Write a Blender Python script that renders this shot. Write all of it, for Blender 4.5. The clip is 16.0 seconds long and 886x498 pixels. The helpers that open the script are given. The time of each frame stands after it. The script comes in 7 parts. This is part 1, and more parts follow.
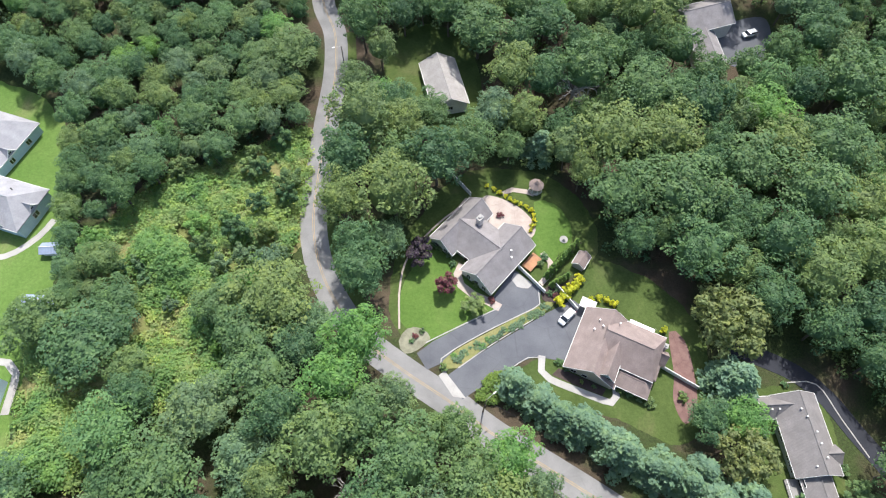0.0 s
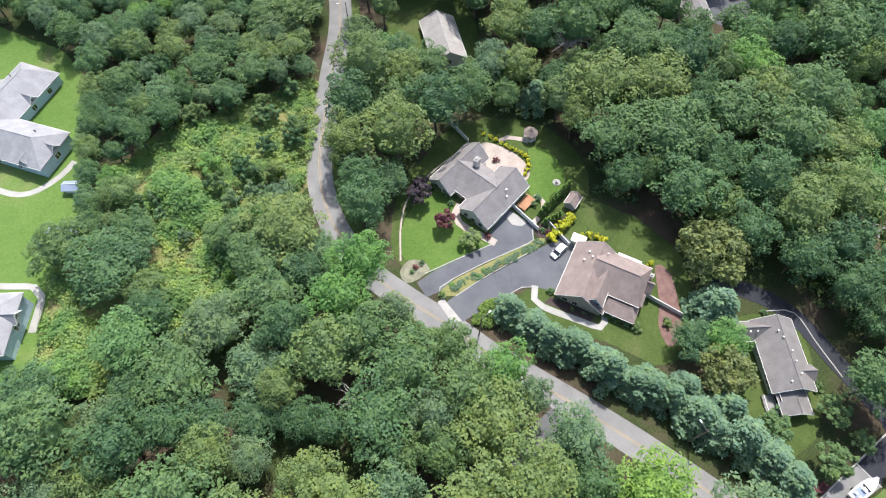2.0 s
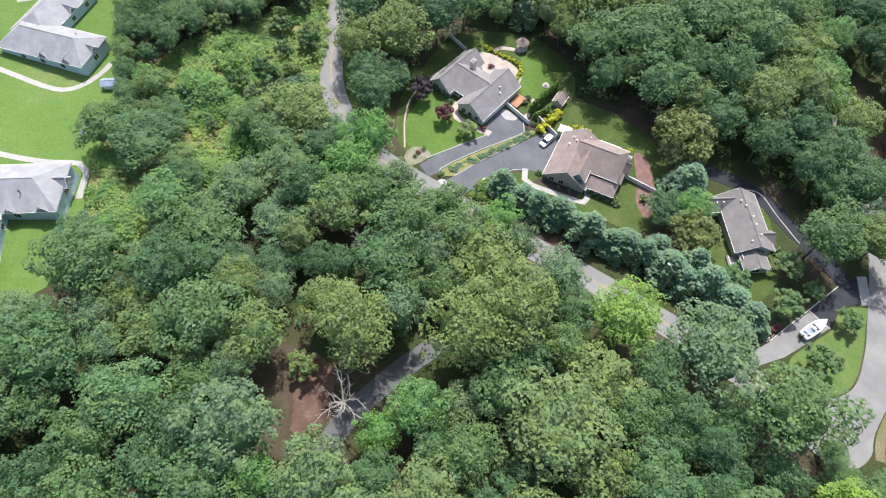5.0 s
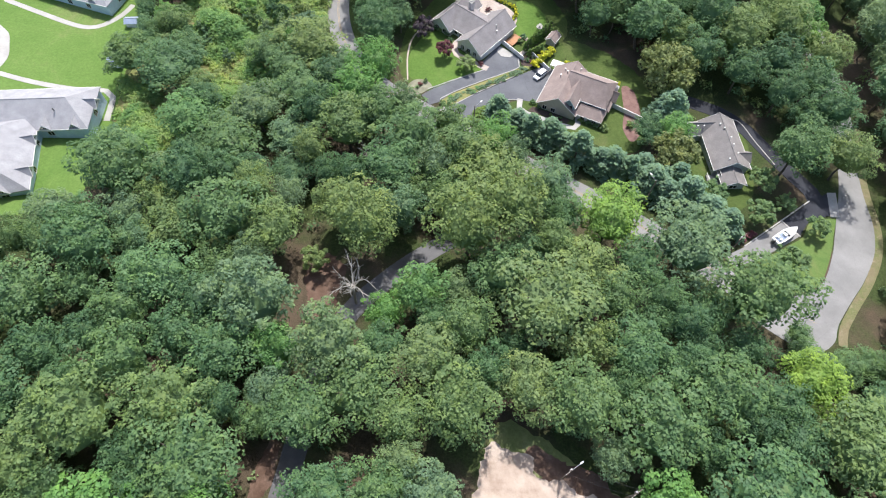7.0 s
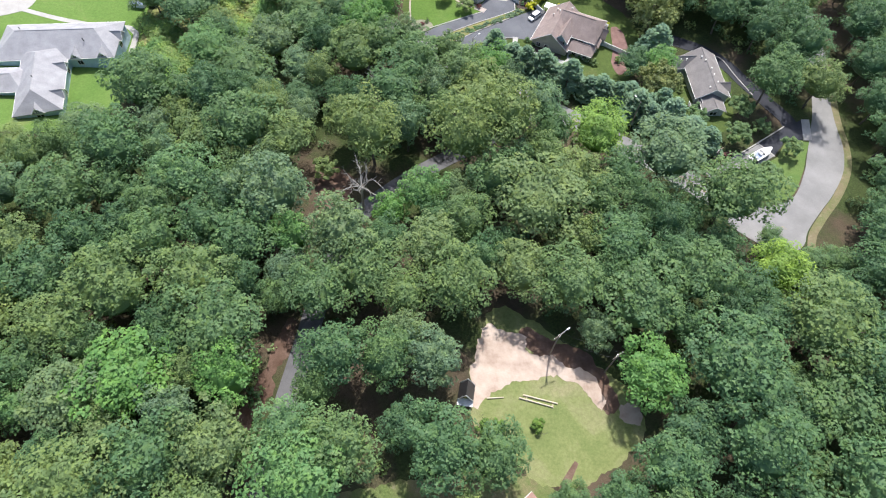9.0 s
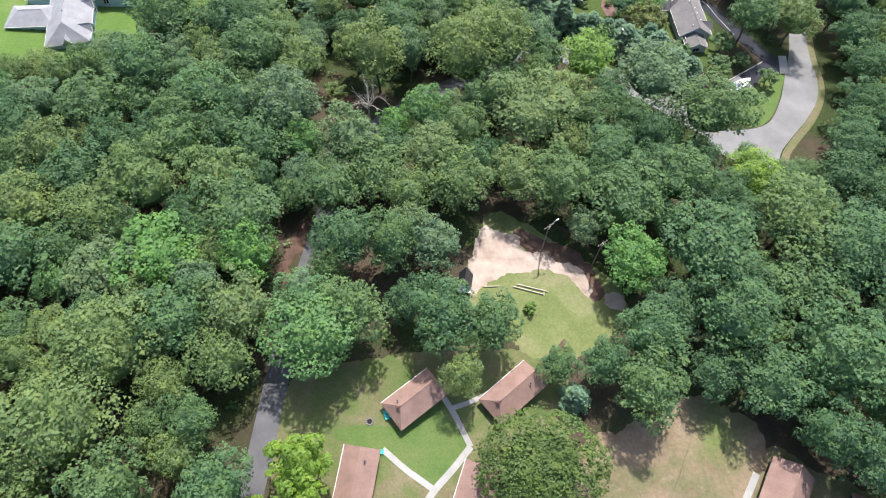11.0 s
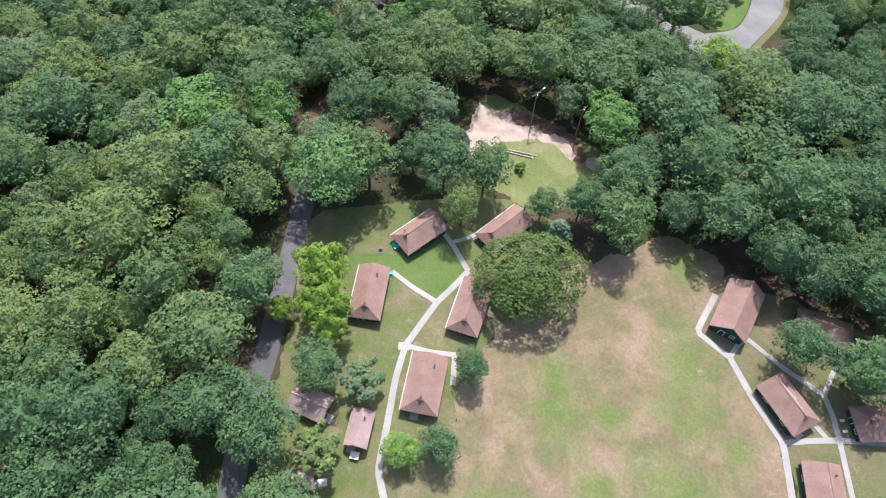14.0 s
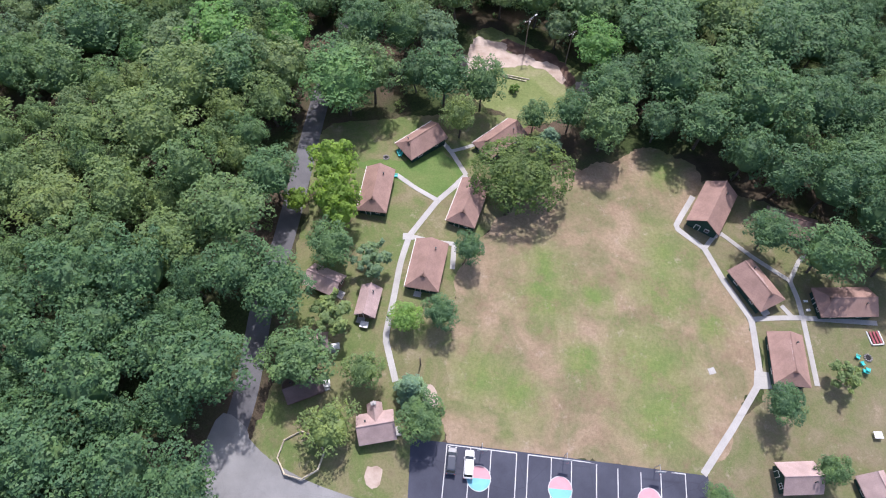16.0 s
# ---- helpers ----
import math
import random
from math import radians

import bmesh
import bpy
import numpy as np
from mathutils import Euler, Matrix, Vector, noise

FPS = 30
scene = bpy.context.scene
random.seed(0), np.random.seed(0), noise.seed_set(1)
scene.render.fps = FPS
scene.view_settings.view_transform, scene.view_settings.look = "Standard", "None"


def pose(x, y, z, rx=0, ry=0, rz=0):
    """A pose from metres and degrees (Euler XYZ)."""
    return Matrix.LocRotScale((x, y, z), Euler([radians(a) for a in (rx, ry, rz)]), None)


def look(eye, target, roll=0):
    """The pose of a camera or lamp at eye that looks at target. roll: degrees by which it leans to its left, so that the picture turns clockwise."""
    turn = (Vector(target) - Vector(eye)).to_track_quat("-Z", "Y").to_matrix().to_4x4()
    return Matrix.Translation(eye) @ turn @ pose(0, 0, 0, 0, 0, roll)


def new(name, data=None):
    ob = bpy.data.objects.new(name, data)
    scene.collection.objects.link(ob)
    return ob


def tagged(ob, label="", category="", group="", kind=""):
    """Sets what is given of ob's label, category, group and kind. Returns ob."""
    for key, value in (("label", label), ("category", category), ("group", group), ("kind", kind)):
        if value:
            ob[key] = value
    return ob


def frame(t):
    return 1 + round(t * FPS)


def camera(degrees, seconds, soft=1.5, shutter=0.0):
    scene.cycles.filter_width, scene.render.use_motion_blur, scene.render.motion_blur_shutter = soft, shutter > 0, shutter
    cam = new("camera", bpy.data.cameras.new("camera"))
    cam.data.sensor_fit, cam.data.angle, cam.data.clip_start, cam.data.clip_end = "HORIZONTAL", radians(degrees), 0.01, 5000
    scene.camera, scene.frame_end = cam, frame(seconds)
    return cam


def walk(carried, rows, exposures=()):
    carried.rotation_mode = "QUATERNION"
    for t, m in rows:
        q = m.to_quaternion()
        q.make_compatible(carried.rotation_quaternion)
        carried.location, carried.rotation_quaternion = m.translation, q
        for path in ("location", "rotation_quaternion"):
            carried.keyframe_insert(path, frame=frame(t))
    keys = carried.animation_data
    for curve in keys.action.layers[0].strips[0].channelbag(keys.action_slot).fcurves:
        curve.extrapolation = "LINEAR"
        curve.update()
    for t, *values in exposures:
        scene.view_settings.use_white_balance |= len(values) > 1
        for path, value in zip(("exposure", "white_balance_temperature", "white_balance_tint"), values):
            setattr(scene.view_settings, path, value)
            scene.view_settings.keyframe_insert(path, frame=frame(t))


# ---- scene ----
EXPOSURE = 0.55
cam = camera(73.7, 16.0, soft=1.1)
# seconds, x, y, z, pitch, yaw, roll
PATH = [
    (0, -2.002, 9.559, 115.817, -61.16, -0.850, 1.896),
    (0.5, -1.776, 6.236, 115.766, -61.16, -0.779, 1.836),
    (1, -1.559, 2.286, 115.714, -61.16, -0.709, 1.777),
    (1.5, -1.353, -2.143, 115.663, -61.16, -0.641, 1.717),
    (2, -1.155, -6.932, 115.611, -61.16, -0.574, 1.658),
    (2.5, -0.966, -11.994, 115.560, -61.16, -0.509, 1.598),
    (3, -0.786, -17.262, 115.509, -61.16, -0.446, 1.539),
    (3.5, -0.614, -22.686, 115.457, -61.16, -0.384, 1.479),
    (4, -0.450, -28.229, 115.406, -61.16, -0.323, 1.420),
    (5, -0.143, -39.571, 115.303, -61.16, -0.206, 1.301),
    (6, 0.137, -51.139, 115.200, -61.16, -0.096, 1.182),
    (6.5, 0.268, -56.979, 115.148, -61.16, -0.043, 1.122),
    (7, 0.393, -62.842, 115.097, -61.16, 0.009, 1.063),
    (7.5, 0.513, -68.722, 115.045, -61.16, 0.059, 1.003),
    (8, 0.629, -74.610, 114.994, -61.16, 0.107, 0.944),
    (8.5, 0.740, -80.501, 114.942, -61.16, 0.154, 0.884),
    (9, 0.846, -86.388, 114.891, -61.16, 0.200, 0.825),
    (10, 1.049, -98.140, 114.788, -61.16, 0.286, 0.706),
    (11, 1.240, -109.858, 114.685, -61.16, 0.367, 0.587),
    (11.5, 1.332, -115.713, 114.634, -61.16, 0.405, 0.527),
    (12, 1.422, -121.575, 114.582, -61.16, 0.441, 0.468),
    (12.5, 1.511, -127.453, 114.531, -61.16, 0.476, 0.408),
    (13, 1.598, -133.359, 114.479, -61.16, 0.510, 0.349),
    (13.5, 1.685, -139.304, 114.428, -61.16, 0.542, 0.289),
    (14, 1.771, -145.298, 114.376, -61.16, 0.572, 0.230),
    (14.5, 1.858, -151.347, 114.325, -61.16, 0.601, 0.170),
    (15, 1.944, -157.453, 114.273, -61.16, 0.628, 0.111),
    (15.5, 2.032, -163.606, 114.222, -61.16, 0.654, 0.052),
    (16, 2.120, -169.784, 114.170, -61.16, 0.678, -0.008),
]
walk(cam, [(t, pose(x, y, z, 0, 0, yaw) @ pose(0, 0, 0, 90 + pitch) @ pose(0, 0, 0, 0, 0, roll)) for t, x, y, z, pitch, yaw, roll in PATH],
     exposures=[(0, EXPOSURE + 0.07, 6450, 10), (4, EXPOSURE + 0.06, 6450, 10), (9, EXPOSURE + 0.06, 6450, 11), (12, EXPOSURE + 0.09, 6450, 11), (14, EXPOSURE + 0.01, 6280, 15.5), (15, EXPOSURE - 0.06, 6220, 18), (16, EXPOSURE - 0.14, 6150, 20)])

# ---- light: high hazy summer sun from beyond the houses, shadows fall towards the start of the walk ----
SUN_DIR = Vector((0.10, 0.50, 0.86)).normalized()
world = bpy.data.worlds.new("sky")
scene.world = world
world.use_nodes = True
wn, wl = world.node_tree.nodes, world.node_tree.links
sky = wn.new("ShaderNodeTexSky")
sky.sky_type = "NISHITA"
sky.sun_disc = False
sky.sun_elevation = math.asin(SUN_DIR.z)
sky.sun_rotation = math.atan2(SUN_DIR.x, SUN_DIR.y)
sky.air_density, sky.dust_density = 1.0, 2.5
wn["Background"].inputs["Strength"].default_value = 0.15
wl.new(sky.outputs[0], wn["Background"].inputs[0])
sun = new("sun", bpy.data.lights.new("sun", "SUN"))
sun.data.energy, sun.data.angle, sun.data.color = 3.6, radians(1.5), (1.0, 0.975, 0.93)
sun.matrix_world = look(SUN_DIR * 300, (0, 0, 0))

# ---- materials ----
class Mat:
    """A node material with a few shorthands."""

    def __init__(self, name, rough=0.8, metal=0.0, spec=0.3):
        self.m = bpy.data.materials.new(name)
        self.m.use_nodes = True
        self.t = self.m.node_tree
        self.p = self.t.nodes["Principled BSDF"]
        self.p.inputs["Roughness"].default_value = rough
        self.p.inputs["Metallic"].default_value = metal
        self.p.inputs["Specular IOR Level"].default_value = spec

    def node(self, kind, **sets):
        n = self.t.nodes.new(kind)
        for key, value in sets.items():
            if key == "op":
                n.operation = value
            elif key == "dtype":
                n.data_type = value
            elif key == "blend":
                n.blend_type = value
        return n

    def link(self, a, b):
        self.t.links.new(a, b)

    def pos(self):
        return self.node("ShaderNodeNewGeometry").outputs["Position"]

    def obj(self):
        return self.node("ShaderNodeTexCoord").outputs["Object"]

    def noise(self, vec, scale, detail=3.0, rough=0.6, distort=0.0):
        n = self.node("ShaderNodeTexNoise")
        n.inputs["Scale"].default_value, n.inputs["Detail"].default_value = scale, detail
        n.inputs["Roughness"].default_value, n.inputs["Distortion"].default_value = rough, distort
        self.link(vec, n.inputs["Vector"])
        return n.outputs["Fac"]

    def stretch(self, vec, x, y, z):
        n = self.node("ShaderNodeVectorMath", op="MULTIPLY")
        self.link(vec, n.inputs[0])
        n.inputs[1].default_value = (x, y, z)
        return n.outputs[0]

    def ramp(self, fac, *stops):
        n = self.node("ShaderNodeValToRGB")
        e = n.color_ramp.elements
        while len(e) < len(stops):
            e.new(0.5)
        for k, (at, c) in zip(e, stops):
            k.position, k.color = at, (*c, 1) if len(c) == 3 else c
        self.link(fac, n.inputs[0])
        return n.outputs[0]

    def grey(self, fac, lo, hi, a=0.0, b=1.0):
        n = self.node("ShaderNodeMapRange")
        for i, val in zip((1, 2, 3, 4), (lo, hi, a, b)):
            n.inputs[i].default_value = val
        self.link(fac, n.inputs[0])
        return n.outputs[0]

    def math(self, op, a, b):
        n = self.node("ShaderNodeMath", op=op)
        for i, val in enumerate((a, b)):
            if isinstance(val, (int, float)):
                n.inputs[i].default_value = val
            else:
                self.link(val, n.inputs[i])
        return n.outputs[0]

    def mix(self, fac, a, b, blend="MIX"):
        n = self.node("ShaderNodeMix", dtype="RGBA", blend=blend)
        for i, val in zip((0, 6, 7), (fac, a, b)):
            if isinstance(val, (int, float)):
                n.inputs[i].default_value = val
            elif isinstance(val, tuple):
                n.inputs[i].default_value = (*val, 1)
            else:
                self.link(val, n.inputs[i])
        return n.outputs[2]

    def colour(self, c):
        if isinstance(c, tuple):
            self.p.inputs["Base Color"].default_value = (*c, 1)
        else:
            self.link(c, self.p.inputs["Base Color"])
        return self

    def bump(self, height, strength=0.3, dist=0.05):
        n = self.node("ShaderNodeBump")
        n.inputs["Strength"].default_value, n.inputs["Distance"].default_value = strength, dist
        self.link(height, n.inputs["Height"])
        self.link(n.outputs[0], self.p.inputs["Normal"])
        return self


def plain(name, c, rough=0.7, metal=0.0, spread=0.18, scale=3.0):
    """A colour with grime at two scales."""
    k = Mat(name, rough, metal)
    v = k.pos()
    dark, light = tuple(x * (1 - spread) for x in c), tuple(min(1, x * (1 + spread)) for x in c)
    big = k.ramp(k.noise(v, scale * 0.12, 4), (0.3, dark), (0.7, light))
    k.colour(k.mix(k.grey(k.noise(v, scale * 3, 2), 0.35, 0.75, 0, 0.3), big, tuple(x * 0.6 for x in c)))
    return k.m


def leaf_material(name, stops, glow=0.3, use_tint=False):
    """Foliage: one hue a tree, leaves varied singly, a little light let through."""
    k = Mat(name, 0.6, 0.0, 0.3)
    if use_tint:
        a = k.node("ShaderNodeAttribute")
        a.attribute_name = "tint"
        rnd = a.outputs["Fac"]
    else:
        rnd = k.node("ShaderNodeObjectInfo").outputs["Color"]
    isl = k.node("ShaderNodeNewGeometry").outputs["Random Per Island"]
    stops = [(at, (r * 0.96, g, b)) for at, (r, g, b) in stops]
    base = k.ramp(rnd, *stops)
    var = k.mix(k.grey(isl, 0.0, 1.0, 0.0, 0.5), base, k.mix(1.0, base, (0.52, 0.58, 0.56), "MULTIPLY"))
    # noise tones imitate sunlit clump tops and shadow between them in leaf colour
    lump = k.noise(k.pos(), 0.42, 4, 0.6)
    patch = k.mix(k.grey(lump, 0.48, 0.66, 0, 0.95), var, k.mix(1.0, var, (1.38, 1.26, 0.95), "MULTIPLY"))
    patch = k.mix(k.grey(lump, 0.32, 0.47, 0.8, 0.0), patch, k.mix(1.0, patch, (0.66, 0.74, 0.8), "MULTIPLY"))
    pale = k.mix(k.grey(isl, 0.80, 1.0, 0.0, 0.3), patch, (0.29, 0.41, 0.15))
    k.colour(pale)
    tr = k.node("ShaderNodeBsdfTranslucent")
    k.link(k.mix(1.0, pale, (1.0, 1.0, 0.75), "MULTIPLY"), tr.inputs["Color"])
    mx = k.node("ShaderNodeMixShader")
    mx.inputs[0].default_value = glow
    k.link(k.p.outputs[0], mx.inputs[1])
    k.link(tr.outputs[0], mx.inputs[2])
    k.link(mx.outputs[0], k.t.nodes["Material Output"].inputs["Surface"])
    return k.m


WOODS = ((0.0, (0.082, 0.162, 0.080)), (0.25, (0.112, 0.208, 0.090)), (0.5, (0.200, 0.268, 0.092)), (0.68, (0.158, 0.246, 0.142)),
         (0.85, (0.154, 0.310, 0.086)), (1.0, (0.26, 0.39, 0.075)))
LEAF = leaf_material("oak_leaves", WOODS)
LEAF_FAR = leaf_material("woodland_leaves", WOODS, use_tint=True)
LEAF_BRIGHT = leaf_material("maple_leaves", ((0, (0.22, 0.36, 0.06)), (1, (0.26, 0.38, 0.06))), 0.4)
LEAF_DARK = leaf_material("dense_dark_leaves", ((0, (0.115, 0.175, 0.046)), (1, (0.12, 0.18, 0.048))), 0.25)
LEAF_BLUE = leaf_material("blue_green_needles", ((0, (0.15, 0.25, 0.15)), (1, (0.20, 0.315, 0.20))), 0.25)
LEAF_WILLOW = leaf_material("willow_leaves", ((0, (0.24, 0.28, 0.11)), (1, (0.28, 0.30, 0.13))), 0.35)
LEAF_RED = leaf_material("red_leaves", ((0, (0.16, 0.05, 0.065)), (1, (0.18, 0.055, 0.07))), 0.2)
LEAF_PURPLE = leaf_material("purple_leaves", ((0, (0.05, 0.035, 0.055)), (1, (0.06, 0.04, 0.06))), 0.15)
LEAF_YELLOW = leaf_material("yellow_shrub_leaves", ((0, (0.55, 0.55, 0.03)), (1, (0.62, 0.60, 0.04))), 0.3)
LEAF_SCRUB = leaf_material("vine_leaves", ((0, (0.19, 0.34, 0.11)), (0.5, (0.32, 0.43, 0.14)), (1, (0.43, 0.43, 0.19))), 0.35, True)
LEAF_HEDGE = leaf_material("arborvitae_leaves", ((0, (0.12, 0.22, 0.045)), (1, (0.16, 0.25, 0.055))), 0.25)

_b = Mat("bark", 0.9)
_b.colour(_b.ramp(_b.noise(_b.stretch(_b.obj(), 6, 6, 1.2), 1.5, 5), (0.3, (0.06, 0.048, 0.038)), (0.7, (0.17, 0.145, 0.12))))
BARK = _b.m
DEADWOOD = plain("bleached_dead_wood", (0.42, 0.39, 0.35), 0.85, 0, 0.25, 2)


def ground_material():
    k = Mat("leaf_litter_ground", 0.95, 0, 0.1)
    v = k.pos()
    soil = k.ramp(k.noise(v, 0.12, 6, 0.65), (0.25, (0.05, 0.042, 0.028)), (0.5, (0.10, 0.078, 0.054)), (0.75, (0.15, 0.11, 0.08)))
    green = k.ramp(k.noise(v, 2.2, 5), (0.3, (0.03, 0.05, 0.018)), (0.7, (0.075, 0.105, 0.035)))
    col = k.mix(k.grey(k.noise(v, 0.05, 5, 0.6), 0.42, 0.56), soil, green)
    k.colour(k.mix(k.grey(k.noise(v, 5, 3), 0.4, 0.7, 0, 0.5), col, (0.05, 0.04, 0.028)))
    k.bump(k.noise(v, 3, 5), 0.7, 0.3)
    return k.m


def turf(name, stops, worn=(), worn_stops=None, big=0.06, fine=1.6, cover=0.5, scorch=None):
    """Mown grass, blotched at two scales; worn: centres (x, y, radius) where the greener or barer colour shows."""
    k = Mat(name, 0.95, 0, 0.12)
    v = k.pos()
    col = k.ramp(k.noise(v, big, 6, 0.62, 0.6), *stops)
    if worn_stops:
        other = k.ramp(k.noise(v, big * 3, 5, 0.6), *worn_stops)
        total = None
        warp = k.grey(k.noise(v, 0.12, 5, 0.6), 0.2, 0.8, -4.5, 4.5)
        for x, y, r in worn:
            flat = k.stretch(v, 1, 1, 0)
            d = k.node("ShaderNodeVectorMath", op="DISTANCE")
            k.link(flat, d.inputs[0])
            d.inputs[1].default_value = (x, y, 0)
            near = k.grey(k.math("ADD", d.outputs["Value"], warp), r * 0.1, r * 1.6, cover, 0.0)
            total = near if total is None else k.math("MAXIMUM", total, near)
        col = k.mix(total, col, other)
    if scorch:
        col = k.mix(k.grey(k.noise(v, 0.21, 6, 0.72), 0.5, 0.66, 0, 0.62), col, scorch)
        col = k.mix(k.grey(k.noise(v, 0.37, 6, 0.75), 0.58, 0.72, 0, 0.5), col, (0.46, 0.37, 0.30))
    speck = k.grey(k.noise(v, fine, 5, 0.75), 0.35, 0.7)
    k.colour(k.mix(k.math("MULTIPLY", speck, 0.62), col, k.mix(1.0, col, (0.5, 0.54, 0.48), "MULTIPLY")))
    k.bump(k.noise(v, 6, 3), 0.6, 0.12)
    return k.m


GROUND = ground_material()
LAWN = turf("green_lawn", ((0.25, (0.085, 0.155, 0.034)), (0.5, (0.12, 0.205, 0.046)), (0.75, (0.165, 0.235, 0.068))))
# thin rough grass; the shade over the yards is put into its darker colour
LAWN_SHADE_TONED = turf("shade_toned_grass", ((0.25, (0.055, 0.085, 0.026)), (0.55, (0.095, 0.135, 0.04)), (0.8, (0.16, 0.16, 0.075))), big=0.1)
LAWN_WEST = turf("institution_lawn", ((0.3, (0.11, 0.20, 0.045)), (0.55, (0.15, 0.24, 0.062)), (0.75, (0.24, 0.255, 0.11))))
CAMP_GRASS_WEST = turf("thin_green_camp_grass", ((0.25, (0.105, 0.17, 0.05)), (0.45, (0.16, 0.192, 0.074)), (0.60, (0.225, 0.205, 0.11)), (0.82, (0.35, 0.285, 0.20))), big=0.15, fine=2.6, scorch=(0.21, 0.165, 0.105))
CAMP_GRASS = turf("thin_camp_grass", ((0.25, (0.125, 0.165, 0.06)), (0.42, (0.175, 0.185, 0.085)), (0.6, (0.235, 0.20, 0.125)), (0.8, (0.36, 0.285, 0.21))), big=0.15, fine=2.6, scorch=(0.22, 0.17, 0.11))
CAMP_GREEN = turf("greener_camp_grass", ((0.25, (0.095, 0.17, 0.048)), (0.5, (0.135, 0.205, 0.062)), (0.8, (0.205, 0.225, 0.09))), big=0.15, fine=2.6)
MEADOW = turf("dry_meadow_grass", ((0.22, (0.165, 0.175, 0.08)), (0.42, (0.22, 0.197, 0.11)), (0.53, (0.31, 0.235, 0.155)), (0.66, (0.37, 0.275, 0.195)), (0.8, (0.46, 0.37, 0.305))),
              worn=((23, -111.5, 5.5), (22.4, -120, 7), (49.6, -107.5, 6.5), (47.4, -116.5, 7), (42.4, -134, 8.5), (43, -142, 8), (9, -136.5, 7), (15, -140, 5.5), (29.5, -133, 4), (53, -86, 5), (57, -124, 4), (33, -119, 3.5)),
              worn_stops=((0.3, (0.12, 0.205, 0.052)), (0.7, (0.19, 0.24, 0.074))), big=0.1, cover=0.85, scorch=(0.25, 0.17, 0.12))
CLEARING_GRASS = turf("clearing_grass", ((0.25, (0.155, 0.20, 0.07)), (0.5, (0.22, 0.25, 0.10)), (0.8, (0.36, 0.32, 0.20))), big=0.12)
SCRUB_GROUND = turf("overgrown_ground", ((0.25, (0.14, 0.18, 0.06)), (0.5, (0.24, 0.25, 0.095)), (0.78, (0.36, 0.29, 0.16))), big=0.12)
_s = Mat("pale_sand", 0.95, 0, 0.15)
_v = _s.pos()
_s.colour(_s.ramp(_s.noise(_v, 0.25, 6, 0.65), (0.25, (0.27, 0.19, 0.145)), (0.45, (0.43, 0.34, 0.28)), (0.75, (0.57, 0.475, 0.41))))
_s.bump(_s.noise(_v, 1.2, 5), 0.5, 0.2)
SAND = _s.m
_s = Mat("reddish_bare_soil", 0.95, 0, 0.1)
_v = _s.pos()
_s.colour(_s.ramp(_s.noise(_v, 0.3, 6, 0.65), (0.3, (0.09, 0.055, 0.04)), (0.55, (0.15, 0.098, 0.075)), (0.8, (0.26, 0.19, 0.15))))
_s.bump(_s.noise(_v, 1.5, 5), 0.5, 0.2)
SOIL = _s.m


def paving(name, dark, light, scale=0.15, crack=0.5):
    k = Mat(name, 0.85, 0, 0.3)
    v = k.pos()
    col = k.ramp(k.noise(v, scale, 5, 0.6), (0.3, dark), (0.7, light))
    lines = k.node("ShaderNodeTexVoronoi")
    lines.feature = "DISTANCE_TO_EDGE"
    lines.inputs["Scale"].default_value = 0.14
    k.link(k.stretch(v, 1, 1, 1), lines.inputs["Vector"])
    seam = k.grey(lines.outputs["Distance"], 0.0, 0.012, crack, 0.0)
    col = k.mix(seam, col, tuple(x * 0.45 for x in dark))
    k.colour(k.mix(k.grey(k.noise(v, 9, 3, 0.7), 0.4, 0.7, 0, 0.35), col, tuple(x * 0.6 for x in dark)))
    k.bump(k.noise(v, 14, 3), 0.3, 0.02)
    return k.m


ROAD = paving("weathered_grey_asphalt", (0.20, 0.197, 0.195), (0.30, 0.295, 0.29), crack=0.14)
LANE = paving("old_lane_asphalt", (0.10, 0.098, 0.105), (0.175, 0.173, 0.18), crack=0.14)
BLACKTOP = paving("sealed_black_asphalt", (0.026, 0.028, 0.036), (0.05, 0.053, 0.066), crack=0.25)
DRIVE = paving("dark_driveway_asphalt", (0.10, 0.105, 0.12), (0.16, 0.165, 0.18), crack=0.2)
COURT = paving("court_asphalt", (0.05, 0.053, 0.075), (0.085, 0.09, 0.12), crack=0.3)
CONCRETE = paving("pale_concrete", (0.36, 0.345, 0.325), (0.48, 0.465, 0.44), 0.3, 0.2)
PATIO = paving("pale_patio_stone", (0.40, 0.33, 0.29), (0.54, 0.46, 0.41), 0.5, 0.3)
BRICK_PAVING = paving("red_brick_paving", (0.16, 0.09, 0.08), (0.26, 0.16, 0.14), 0.6, 0.3)
PAINT = plain("worn_white_line", (0.58, 0.58, 0.57), 0.7, 0, 0.2, 4)
YELLOW = plain("worn_yellow_line", (0.40, 0.30, 0.17), 0.7, 0, 0.25, 4)
PINK = plain("pink_court_paint", (0.60, 0.32, 0.35), 0.7, 0, 0.12, 4)
CYAN = plain("cyan_court_paint", (0.20, 0.50, 0.57), 0.7, 0, 0.12, 4)


